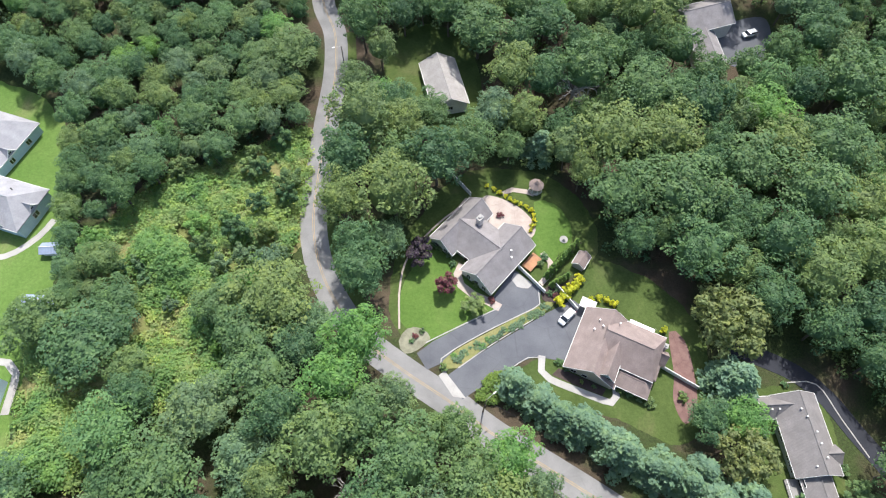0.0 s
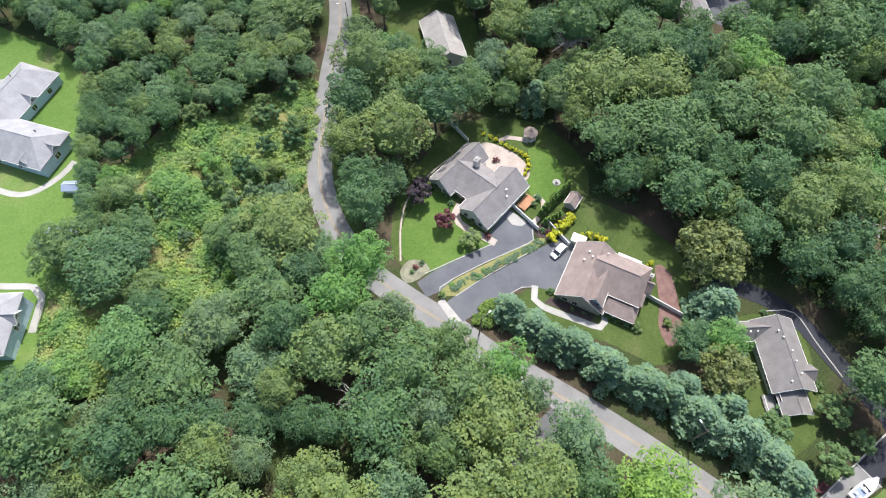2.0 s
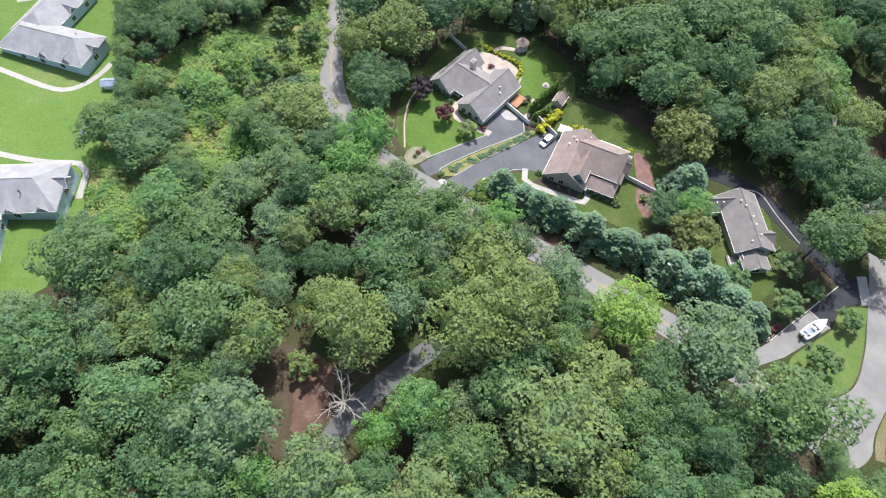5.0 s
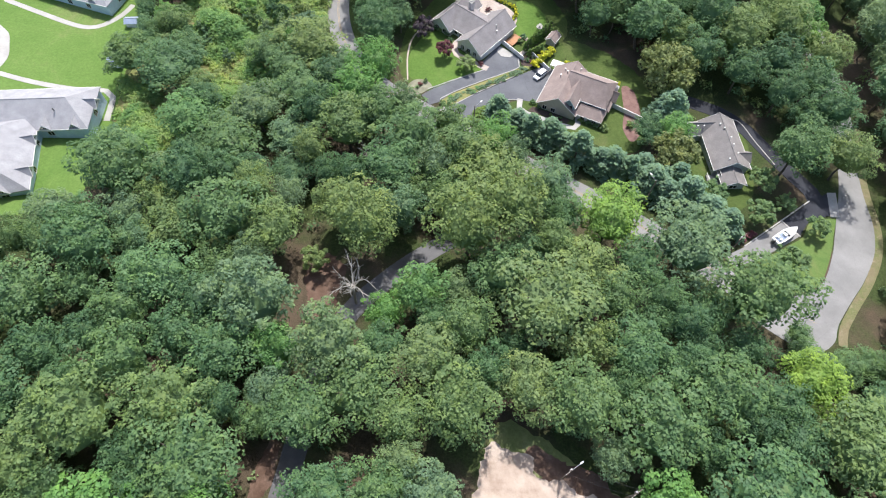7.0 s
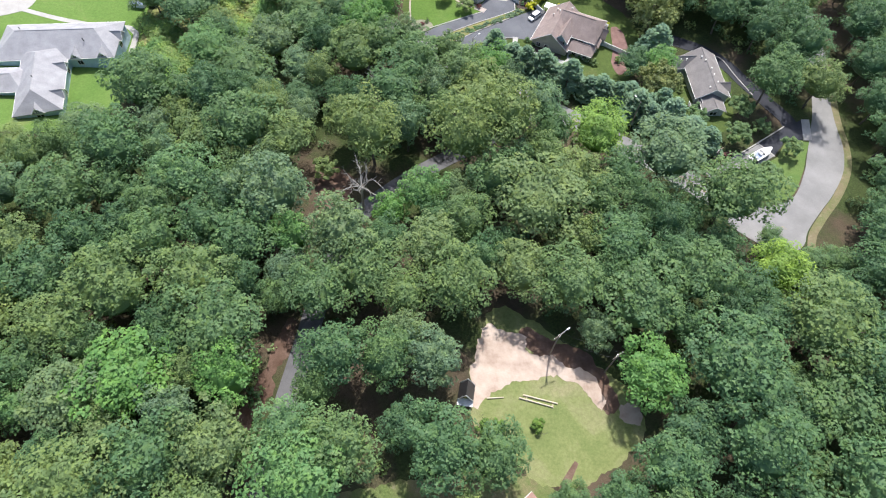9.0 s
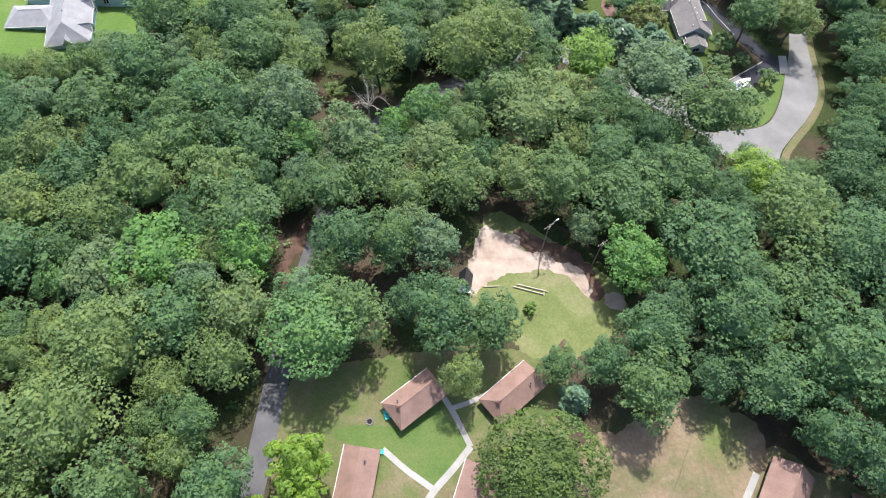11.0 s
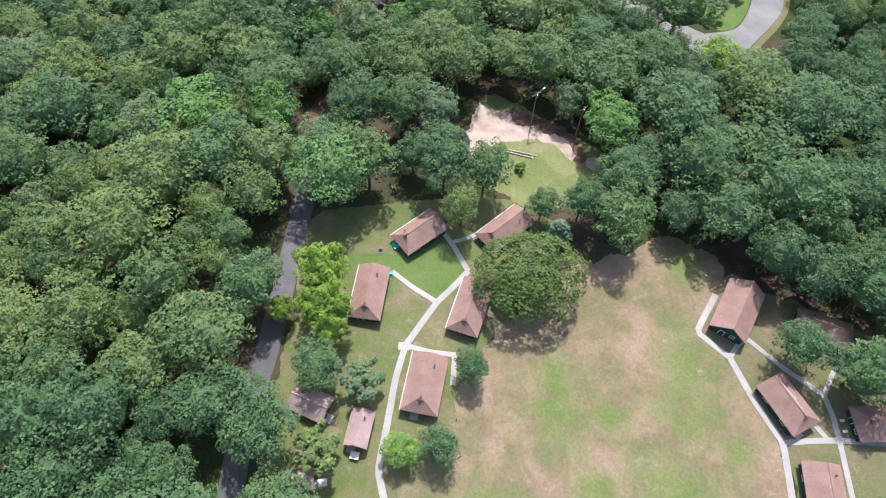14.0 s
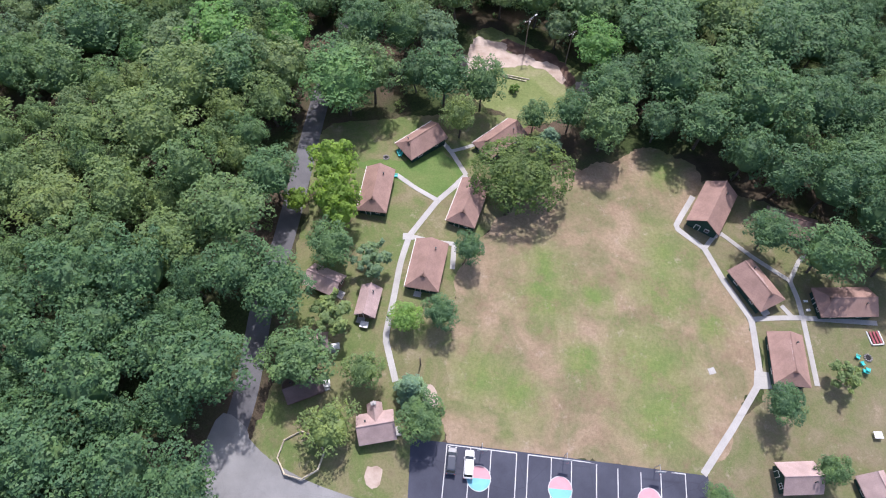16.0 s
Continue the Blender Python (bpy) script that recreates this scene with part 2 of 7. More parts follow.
def shingles(name, c, spread=0.22):
    k = Mat(name, 0.9, 0, 0.2)
    v = k.obj()
    dark, light = tuple(x * (1 - spread) for x in c), tuple(min(1, x * (1 + spread)) for x in c)
    patch = k.ramp(k.noise(v, 0.35, 5, 0.65), (0.3, dark), (0.7, light))
    wave = k.node("ShaderNodeTexWave")
    wave.bands_direction = "Z"
    wave.inputs["Scale"].default_value, wave.inputs["Distortion"].default_value = 3.0, 0.6
    k.link(v, wave.inputs["Vector"])
    rows = k.grey(wave.outputs["Fac"], 0.0, 0.35, 0.35, 0.0)
    tabs = k.grey(k.noise(k.stretch(v, 3.2, 3.2, 7), 1.3, 3, 0.8), 0.42, 0.7, 0, 0.5)
    col = k.mix(rows, patch, tuple(x * 0.55 for x in c))
    k.colour(k.mix(tabs, col, tuple(x * 0.68 for x in c)))
    k.bump(wave.outputs["Fac"], 0.3, 0.03)
    return k.m


ROOF_GREY = shingles("grey_shingles", (0.285, 0.265, 0.265))
ROOF_TAN = shingles("tan_brown_shingles", (0.30, 0.24, 0.22))
ROOF_SLATE = shingles("weathered_grey_shingles", (0.245, 0.228, 0.222))
ROOF_PALE_WARM = shingles("pale_warm_grey_shingles", (0.40, 0.375, 0.355))
ROOF_PALE = shingles("pale_grey_shingles", (0.365, 0.362, 0.378), 0.2)
ROOF_RED = shingles("faded_red_brown_shingles", (0.36, 0.232, 0.192))
ROOF_PINK = shingles("faded_pinkish_shingles", (0.47, 0.345, 0.32))
ROOF_DARK = shingles("dark_brown_shingles", (0.17, 0.12, 0.115))


def siding(name, c, step=5.0):
    k = Mat(name, 0.7, 0, 0.3)
    v = k.obj()
    wave = k.node("ShaderNodeTexWave")
    wave.bands_direction = "Z"
    wave.inputs["Scale"].default_value = step
    k.link(v, wave.inputs["Vector"])
    base = k.ramp(k.noise(v, 0.8, 4), (0.3, tuple(x * 0.88 for x in c)), (0.7, c))
    k.colour(k.mix(k.grey(wave.outputs["Fac"], 0, 0.25, 0.3, 0), base, tuple(x * 0.5 for x in c)))
    k.bump(wave.outputs["Fac"], 0.4, 0.02)
    return k.m


WALL_WHITE = siding("white_siding", (0.70, 0.69, 0.66))
WALL_BEIGE = siding("beige_siding", (0.55, 0.50, 0.43))
WALL_PALE = siding("pale_grey_green_siding", (0.52, 0.55, 0.53))
WALL_BLUE = siding("grey_blue_siding", (0.42, 0.50, 0.54))
WALL_AQUA = siding("pale_blue_siding", (0.52, 0.66, 0.74))
WALL_GREEN = siding("dark_green_boards", (0.022, 0.06, 0.048))
TRIM = plain("white_trim", (0.78, 0.77, 0.74), 0.5, 0, 0.06)
WHITE_FENCE = plain("white_vinyl", (0.82, 0.82, 0.81), 0.5, 0, 0.07)
GREY_METAL = plain("grey_metal", (0.42, 0.43, 0.45), 0.45, 0.6, 0.1)
DARK_METAL = plain("dark_metal", (0.06, 0.06, 0.065), 0.5, 0.4, 0.15)
POLE_WOOD = plain("grey_pole_wood", (0.22, 0.18, 0.15), 0.9, 0, 0.2)
WOOD_PALE = plain("pale_timber", (0.58, 0.50, 0.38), 0.8, 0, 0.2)
WOOD_DECK_GREY = plain("grey_deck_boards", (0.26, 0.25, 0.24), 0.85, 0, 0.2)
WOOD_DECK = plain("orange_deck_boards", (0.42, 0.22, 0.12), 0.8, 0, 0.2)
BROWN_BOARDS = plain("brown_boards", (0.16, 0.10, 0.08), 0.85, 0, 0.25)
BRICK = plain("chimney_brick", (0.62, 0.58, 0.55), 0.85, 0, 0.2, 6)
STONE_BED = plain("mulch_bed", (0.075, 0.055, 0.05), 0.95, 0, 0.3, 6)
GRAVEL_BED = plain("weedy_gravel", (0.24, 0.235, 0.17), 0.95, 0, 0.3, 6)
BLUE_TOP = plain("blue_grey_tabletop", (0.30, 0.36, 0.48), 0.6, 0, 0.15)
TEAL = plain("teal_plastic", (0.05, 0.55, 0.52), 0.4, 0, 0.1)
RED_PAINT = plain("dull_red_paint", (0.35, 0.09, 0.10), 0.6, 0, 0.15)
CAR_WHITE = plain("white_car_paint", (0.78, 0.78, 0.78), 0.22, 0, 0.02)
CAR_GREY = plain("grey_car_paint", (0.06, 0.07, 0.095), 0.3, 0.0, 0.04)
CAR_SILVER = plain("silver_car_paint", (0.62, 0.64, 0.66), 0.25, 0.3, 0.03)
BLACK_RUBBER = plain("black_rubber", (0.02, 0.02, 0.02), 0.8)
_gl = Mat("dark_window_glass", 0.06, 0.0, 0.8)
_gl.colour((0.02, 0.025, 0.03))
GLASS = _gl.m

# ---- building helpers ----
def land(x, y):
    """Height of the gently falling ground."""
    x = np.clip(np.asarray(x, float), -150, 150) / 100
    y = np.clip(np.asarray(y, float), -185, 165) / 100
    return -1.959 - 5.315 * x - 7.731 * y + 1.011 * x * x + 1.339 * x * y + 1.424 * y * y + 2.9 * y ** 3


def lz(x, y):
    return float(land(x, y))


def mesh_of(name, verts, faces, material):
    me = bpy.data.meshes.new(name)
    me.from_pydata([tuple(map(float, p)) for p in verts], [], [tuple(map(int, q)) for q in faces])
    me.materials.append(material)
    me.update()
    return me


def empty_thing(name, x, y, z, turn, label, category, group=""):
    ob = new(name)
    ob.empty_display_size = 0.3
    ob.matrix_basis = pose(x, y, z, 0, 0, turn)
    return tagged(ob, label, category, group)


def part(name, bm, material, parent, label=""):
    """Links a bmesh as one mesh object under a thing or under a part."""
    me = bpy.data.meshes.new(name)
    bmesh.ops.recalc_face_normals(bm, faces=bm.faces)
    bm.to_mesh(me)
    bm.free()
    me.materials.append(material)
    ob = new(name, me)
    ob.parent = parent
    return tagged(ob, label) if label else ob


def box(bm, x0, y0, z0, x1, y1, z1, bevel=0.0):
    m = Matrix.Translation(((x0 + x1) / 2, (y0 + y1) / 2, (z0 + z1) / 2)) @ Matrix.Diagonal((abs(x1 - x0), abs(y1 - y0), abs(z1 - z0), 1))
    made = bmesh.ops.create_cube(bm, size=1.0, matrix=m)
    if bevel:
        edges = list({e for v in made["verts"] for e in v.link_edges})
        bmesh.ops.bevel(bm, geom=edges, offset=bevel, segments=2, affect="EDGES", profile=0.6)
    return bm


def boxes(*dims, bevel=0.0):
    bm = bmesh.new()
    for d in dims:
        box(bm, *d, bevel=bevel)
    return bm


def rod(bm, a, b, r0, r1=None, sides=8):
    """A tapered round bar from a to b."""
    a, b = Vector(a), Vector(b)
    way = b - a
    m = Matrix.Translation((a + b) / 2) @ way.to_track_quat("Z", "Y").to_matrix().to_4x4()
    bmesh.ops.create_cone(bm, cap_ends=True, segments=sides, radius1=r0, radius2=r0 if r1 is None else r1, depth=way.length, matrix=m)
    return bm


def prism(bm, outline, z0, z1):
    """An upright block over an outline of (x, y)."""
    low = [bm.verts.new((x, y, z0)) for x, y in outline]
    top = [bm.verts.new((x, y, z1)) for x, y in outline]
    n = len(outline)
    bm.faces.new(low[::-1])
    bm.faces.new(top)
    for i in range(n):
        bm.faces.new((low[i], low[(i + 1) % n], top[(i + 1) % n], top[i]))
    return bm


def inside(px, py, poly):
    """Which of the points lie in the outline."""
    px, py = np.asarray(px, float), np.asarray(py, float)
    hit = np.zeros(px.shape, bool)
    n = len(poly)
    for i in range(n):
        (x0, y0), (x1, y1) = poly[i], poly[(i + 1) % n]
        if y0 == y1:
            continue
        hit ^= ((y0 > py) != (y1 > py)) & (px < (x1 - x0) * (py - y0) / (y1 - y0) + x0)
    return hit


def rounded(poly, step=2.0, soft=0.0, seed=1):
    """A closed smooth outline through the corners, with a slightly ragged edge if soft."""
    rng = np.random.default_rng(seed)
    pts, n = [], len(poly)
    for i in range(n):
        p = [np.array(poly[(i + k - 1) % n], float) for k in range(4)]
        steps = max(1, int(np.linalg.norm(p[2] - p[1]) / step))
        for s in range(steps):
            t = s / steps
            q = 0.5 * (2 * p[1] + (p[2] - p[0]) * t + (2 * p[0] - 5 * p[1] + 4 * p[2] - p[3]) * t * t + (3 * p[1] - p[0] - 3 * p[2] + p[3]) * t ** 3)
            if soft:
                side = np.array([p[2][1] - p[1][1], p[1][0] - p[2][0]])
                side /= max(1e-6, np.linalg.norm(side))
                q = q + side * soft * (5 * noise.noise(Vector((q[0] * 0.22, q[1] * 0.22, seed))) + 2.5 * noise.noise(Vector((q[0] * 0.9, q[1] * 0.9, seed)))) + rng.normal(0, soft * 0.35, 2)
            pts.append(tuple(q))
    return pts


def sheet(name, poly, material, lift, label, category="", smooth=True, soft=0.0, grid=5.0, kind="structure", skirt=0.12):
    """A patch of ground cover that follows the land."""
    from mathutils.geometry import delaunay_2d_cdt
    edge = rounded(poly, 0.6 if soft else 1.2, soft) if smooth else [tuple(p) for p in poly]
    xs, ys = [p[0] for p in edge], [p[1] for p in edge]
    gx, gy = np.meshgrid(np.arange(min(xs), max(xs), grid), np.arange(min(ys), max(ys), grid))
    gx, gy = gx.ravel() + 0.37, gy.ravel() + 0.23
    keep = inside(gx, gy, edge)
    n = len(edge)
    pts = [Vector(p) for p in edge] + [Vector((a, b)) for a, b in zip(gx[keep], gy[keep])]
    vs, _, fs, *_ = delaunay_2d_cdt(pts, [(i, (i + 1) % n) for i in range(n)], [], 1, 1e-4)
    verts = [(p.x, p.y, lz(p.x, p.y) + lift) for p in vs]
    faces = [tuple(q) for q in fs]
    start = len(verts)
    for x, y in edge:
        verts += [(x, y, lz(x, y) + lift), (x, y, lz(x, y) + lift - skirt)]
    faces += [(start + 2 * i, start + 2 * i + 1, start + 2 * ((i + 1) % n) + 1, start + 2 * ((i + 1) % n)) for i in range(n)]
    ob = new(name, mesh_of(name, verts, faces, material))
    bm = bmesh.new()
    bm.from_mesh(ob.data)
    for q in bm.faces:
        q.normal_update()
        if q.normal.z < -0.2:
            q.normal_flip()
    bm.to_mesh(ob.data)
    bm.free()
    return tagged(ob, label, category or name, kind=kind)


def curve_points(points, step=2.0):
    """An open smooth line through the points."""
    p = [np.array(q, float) for q in points]
    p = [2 * p[0] - p[1]] + p + [2 * p[-1] - p[-2]]
    out = []
    for i in range(1, len(p) - 2):
        steps = max(1, int(np.linalg.norm(p[i + 1] - p[i]) / step))
        for s in range(steps):
            t = s / steps
            out.append(0.5 * (2 * p[i] + (p[i + 1] - p[i - 1]) * t + (2 * p[i - 1] - 5 * p[i] + 4 * p[i + 1] - p[i + 2]) * t * t
                              + (3 * p[i] - p[i - 1] - 3 * p[i + 1] + p[i + 2]) * t ** 3))
    out.append(p[-2])
    return np.array(out)


def ribbon(name, points, width, material, lift, label="", category="", kind="structure", across=4, step=2.0, shift=0.0, parent=None, drop=0.15):
    """A strip of paving along a line; width is one number or one for each end."""
    c = curve_points(points, step)
    way = np.gradient(c, axis=0)
    way /= np.linalg.norm(way, axis=1)[:, None]
    side = np.stack([way[:, 1], -way[:, 0]], 1)
    w0, w1 = (width, width) if isinstance(width, (int, float)) else width
    half = np.linspace(w0, w1, len(c))[:, None] / 2
    verts, faces = [], []
    for k in range(across + 1):
        q = c + side * (shift + half * (2 * k / across - 1))
        z = land(q[:, 0], q[:, 1]) + lift
        verts += [(a, b, h) for (a, b), h in zip(q, z)]
    n = len(c)
    for k in range(across):
        for i in range(n - 1):
            faces.append((k * n + i, (k + 1) * n + i, (k + 1) * n + i + 1, k * n + i + 1))
    for k in (0, across):
        start = len(verts)
        for i in range(n):
            a, b, h = verts[k * n + i]
            verts += [(a, b, h), (a, b, h - drop)]
        faces += [(start + 2 * i, start + 2 * i + 1, start + 2 * i + 3, start + 2 * i + 2) for i in range(n - 1)]
    ob = new(name, mesh_of(name, verts, faces, material))
    if parent:
        ob.parent = parent
        return ob
    return tagged(ob, label, category or name, kind=kind)


# ---- roofs and walls ----
def roof_gable(bm, L, W, eave, ridge, over=0.45, thick=0.2):
    """A two-slope roof along x, centred, of real thickness."""
    h, x = W / 2 + over, L / 2 + over
    low = eave - (ridge - eave) * over / (W / 2)
    prof = [(-h, low), (0, ridge), (h, low), (h, low - thick), (0, ridge - thick), (-h, low - thick)]
    a = [bm.verts.new((-x, y, z)) for y, z in prof]
    b = [bm.verts.new((x, y, z)) for y, z in prof]
    for i in range(6):
        j = (i + 1) % 6
        bm.faces.new((a[i], a[j], b[j], b[i]))
    for e in (a, b):
        bm.faces.new((e[0], e[1], e[4], e[5]))
        bm.faces.new((e[1], e[2], e[3], e[4]))
    return bm


def roof_hip(bm, L, W, eave, ridge, over=0.45, thick=0.2, hip0=1.0, hip1=1.0):
    """A roof whose ends slope too; hip0, hip1: how far the ridge stops short, in half widths (0: upright gable end)."""
    h, x = W / 2 + over, L / 2 + over
    low = eave - (ridge - eave) * over / (W / 2)
    c = [bm.verts.new(p) for p in ((-x, -h, low), (x, -h, low), (x, h, low), (-x, h, low))]
    d = [bm.verts.new(p) for p in ((-x, -h, low - thick), (x, -h, low - thick), (x, h, low - thick), (-x, h, low - thick))]
    r0 = bm.verts.new((-x + hip0 * h, 0, ridge))
    r1 = bm.verts.new((x - hip1 * h, 0, ridge))
    bm.faces.new((c[0], c[1], r1, r0))
    bm.faces.new((c[2], c[3], r0, r1))
    bm.faces.new((c[1], c[2], r1))
    bm.faces.new((c[3], c[0], r0))
    bm.faces.new(d[::-1])
    for i in range(4):
        bm.faces.new((c[i], d[i], d[(i + 1) % 4], c[(i + 1) % 4]))
    return bm


def wall_block(bm, L, W, eave, ridge=None, foot=-1.6):
    """Walls with pointed ends where ridge is given."""
    x, h = L / 2, W / 2
    if ridge is None:
        return box(bm, -x, -h, foot, x, h, eave)
    prof = [(-h, foot), (h, foot), (h, eave - 0.12), (0, ridge - 0.28), (-h, eave - 0.12)]
    a = [bm.verts.new((-x, y, z)) for y, z in prof]
    b = [bm.verts.new((x, y, z)) for y, z in prof]
    for i in range(5):
        j = (i + 1) % 5
        bm.faces.new((a[i], a[j], b[j], b[i]))
    bm.faces.new(a[::-1])
    bm.faces.new(b)
    return bm


def set_in(ob, m):
    ob.matrix_basis = m
    return ob


def window(parent, m, w=1.0, h=1.3, panes=2):
    """A framed window; m puts its middle on the wall, y pointing out."""
    bm = bmesh.new()
    t = 0.09
    for d in ((-w / 2 - t, 0, -h / 2 - t, w / 2 + t, 0.07, -h / 2), (-w / 2 - t, 0, h / 2, w / 2 + t, 0.07, h / 2 + t),
              (-w / 2 - t, 0, -h / 2, -w / 2, 0.07, h / 2), (w / 2, 0, -h / 2, w / 2 + t, 0.07, h / 2)):
        box(bm, *d)
    for k in range(1, panes):
        x = -w / 2 + w * k / panes
        box(bm, x - 0.03, 0, -h / 2, x + 0.03, 0.06, h / 2)
    fr = set_in(part("window", bm, TRIM, parent, "white-framed window"), m)
    part("pane", boxes((-w / 2, 0.0, -h / 2, w / 2, 0.03, h / 2)), GLASS, fr)
    return fr


def door(parent, m, w=0.95, h=2.05, material=None, panels=1):
    fr = set_in(part("door", boxes((-w / 2, 0, 0, w / 2, 0.06, h), bevel=0.02), material or TRIM, parent), m)
    t = 0.1
    part("door_frame", boxes((-w / 2 - t, 0, 0, -w / 2, 0.09, h), (w / 2, 0, 0, w / 2 + t, 0.09, h), (-w / 2 - t, 0, h, w / 2 + t, 0.09, h + t)), TRIM, fr)
    for k in range(panels):
        z0 = 0.12 + k * (h - 0.2) / panels
        part("panel", boxes((-w / 2 + 0.12, 0.06, z0, w / 2 - 0.12, 0.085, z0 + (h - 0.2) / panels - 0.1)), material or TRIM, fr)
    return fr


def wing(house, x, y, turn, L, W, eave, ridge, roof, wall, style="gable", hip0=1.0, hip1=1.0, windows=(), over=0.45, foot=-1.6, fascia=True):
    """One block of a house. windows: (side, along, height, w, h); sides: s, n (the long ones), w, e (the ends)."""
    m = pose(x, y, 0, 0, 0, turn)
    gable = style == "gable"
    set_in(part("wall", wall_block(bmesh.new(), L, W, eave - (0 if gable else 0.15), ridge if gable else None, foot), wall, house), m)
    bm = bmesh.new()
    top = set_in(part("roof", roof_gable(bm, L, W, eave, ridge, over) if gable else roof_hip(bm, L, W, eave, ridge, over, 0.2, hip0, hip1), roof, house), m)
    # eaves gutter in white along the long sides, ridge cap
    low = eave - (ridge - eave) * over / (W / 2)
    if fascia:
        for s in (-1, 1):
            yy = s * (W / 2 + over + 0.05)
            part("gutter", boxes((-L / 2 - over, yy - 0.06, low - 0.2, L / 2 + over, yy + 0.06, low - 0.03)), TRIM, top)
    h = W / 2 + over
    a = -L / 2 - over + (0 if gable else hip0 * h)
    b = L / 2 + over - (0 if gable else hip1 * h)
    if b - a > 0.5:
        bm = bmesh.new()
        rod(bm, (a, 0, ridge), (b, 0, ridge), 0.11, sides=6)
        part("ridge_cap", bm, roof, top)
    if gable and fascia:
        for sx in (-1, 1):
            xx = sx * (L / 2 + over + 0.03)
            for sy in (-1, 1):
                part("rake_board", rod(bmesh.new(), (xx, 0, ridge - 0.08), (xx, sy * h, low - 0.08), 0.09, sides=4), TRIM, top)
    for side, along, z, w, hh in windows:
        q = {"s": pose(along, -W / 2, z, 0, 0, 180), "n": pose(along, W / 2, z), "w": pose(-L / 2, along, z, 0, 0, 90), "e": pose(L / 2, along, z, 0, 0, -90)}[side]
        window(house, m @ q, w, hh, 2 if w > 0.7 else 1)
    return m


def chimney(house, m, w, d, z0, z1, material=None):
    c = set_in(part("chimney", boxes((-w / 2, -d / 2, z0, w / 2, d / 2, z1), bevel=0.03), material or BRICK, house), m)
    part("chimney_cap", boxes((-w / 2 - 0.08, -d / 2 - 0.08, z1, w / 2 + 0.08, d / 2 + 0.08, z1 + 0.12), (-w / 4, -d / 4, z1 + 0.12, w / 4, d / 4, z1 + 0.4)), CONCRETE, c)


def vents(house, m, spots, material=None):
    for x, y, z in spots:
        bm = bmesh.new()
        rod(bm, (x, y, z - 0.3), (x, y, z + 0.45), 0.12, 0.1)
        box(bm, x - 0.16, y - 0.16, z + 0.45, x + 0.16, y + 0.16, z + 0.52)
        set_in(part("roof_vent", bm, material or GREY_METAL, house), m)


# ---- plants ----
def leaves_on(rng, lumps, per, size, out=0.6, up=0.75, wild=0.42, droop=0.0, fill=0.15, bare=0):
    """Folded leaf sprays scattered over the outer sides of lumps (x, y, z, radius): vertices and faces."""
    V = []
    mean = float(np.mean([q[3] for q in lumps]))
    for cx, cy, cz, r in lumps:
        n = int(per * (r / mean) ** 1.7) + 6 if isinstance(per, int) else max(8, int(per * r * r))
        d = rng.normal(size=(n, 3))
        d /= np.linalg.norm(d, axis=1)[:, None]
        d[:, 2] = np.where(d[:, 2] < -0.3, -d[:, 2], d[:, 2])
        rad = r * (1 - fill * rng.random(n) ** 2 * 3) * (1 + 0.12 * rng.normal(size=n))
        p = np.array([cx, cy, cz]) + d * rad[:, None]
        p[:, 2] -= droop * rng.random(n) ** 2 * r
        nrm = d * out + np.array([0, 0, up]) + rng.normal(size=(n, 3)) * wild
        nrm /= np.linalg.norm(nrm, axis=1)[:, None]
        a = np.cross(nrm, rng.normal(size=(n, 3)))
        a /= np.linalg.norm(a, axis=1)[:, None]
        b = np.cross(nrm, a)
        s = size * (0.6 + 0.8 * rng.random(n))[:, None]
        V.append(np.stack([p + a * s, p - a * s * 0.55 + b * s * 0.85, p - a * s * 0.5 - b * s * 0.85], 1))
    V = np.concatenate(V)
    if bare:
        # no leaves deep inside neighbouring clumps, so that the clumps stay apart
        mid, spheres = V.mean(1), np.array(lumps)
        gap = np.linalg.norm(mid[:, None, :] - spheres[None, :, :3], axis=2) / spheres[None, :, 3]
        V = V[gap.min(1) > 0.7]
        V = V[rng.permutation(len(V))[:bare]]
    V = V.reshape(-1, 3)
    F = np.arange(len(V)).reshape(-1, 3)
    return V, F


def quick_mesh(name, V, F, material, tint=None):
    """A mesh of quads straight from arrays."""
    me = bpy.data.meshes.new(name)
    me.vertices.add(len(V))
    me.vertices.foreach_set("co", np.asarray(V, np.float32).ravel())
    me.loops.add(F.size)
    me.loops.foreach_set("vertex_index", np.asarray(F, np.int32).ravel())
    me.polygons.add(len(F))
    me.polygons.foreach_set("loop_start", np.arange(0, F.size, F.shape[1], dtype=np.int32))
    me.materials.append(material)
    if tint is not None:
        me.attributes.new("tint", "FLOAT", "POINT").data.foreach_set("value", np.asarray(tint, np.float32))
    me.update(calc_edges=True)
    me.validate()
    return me


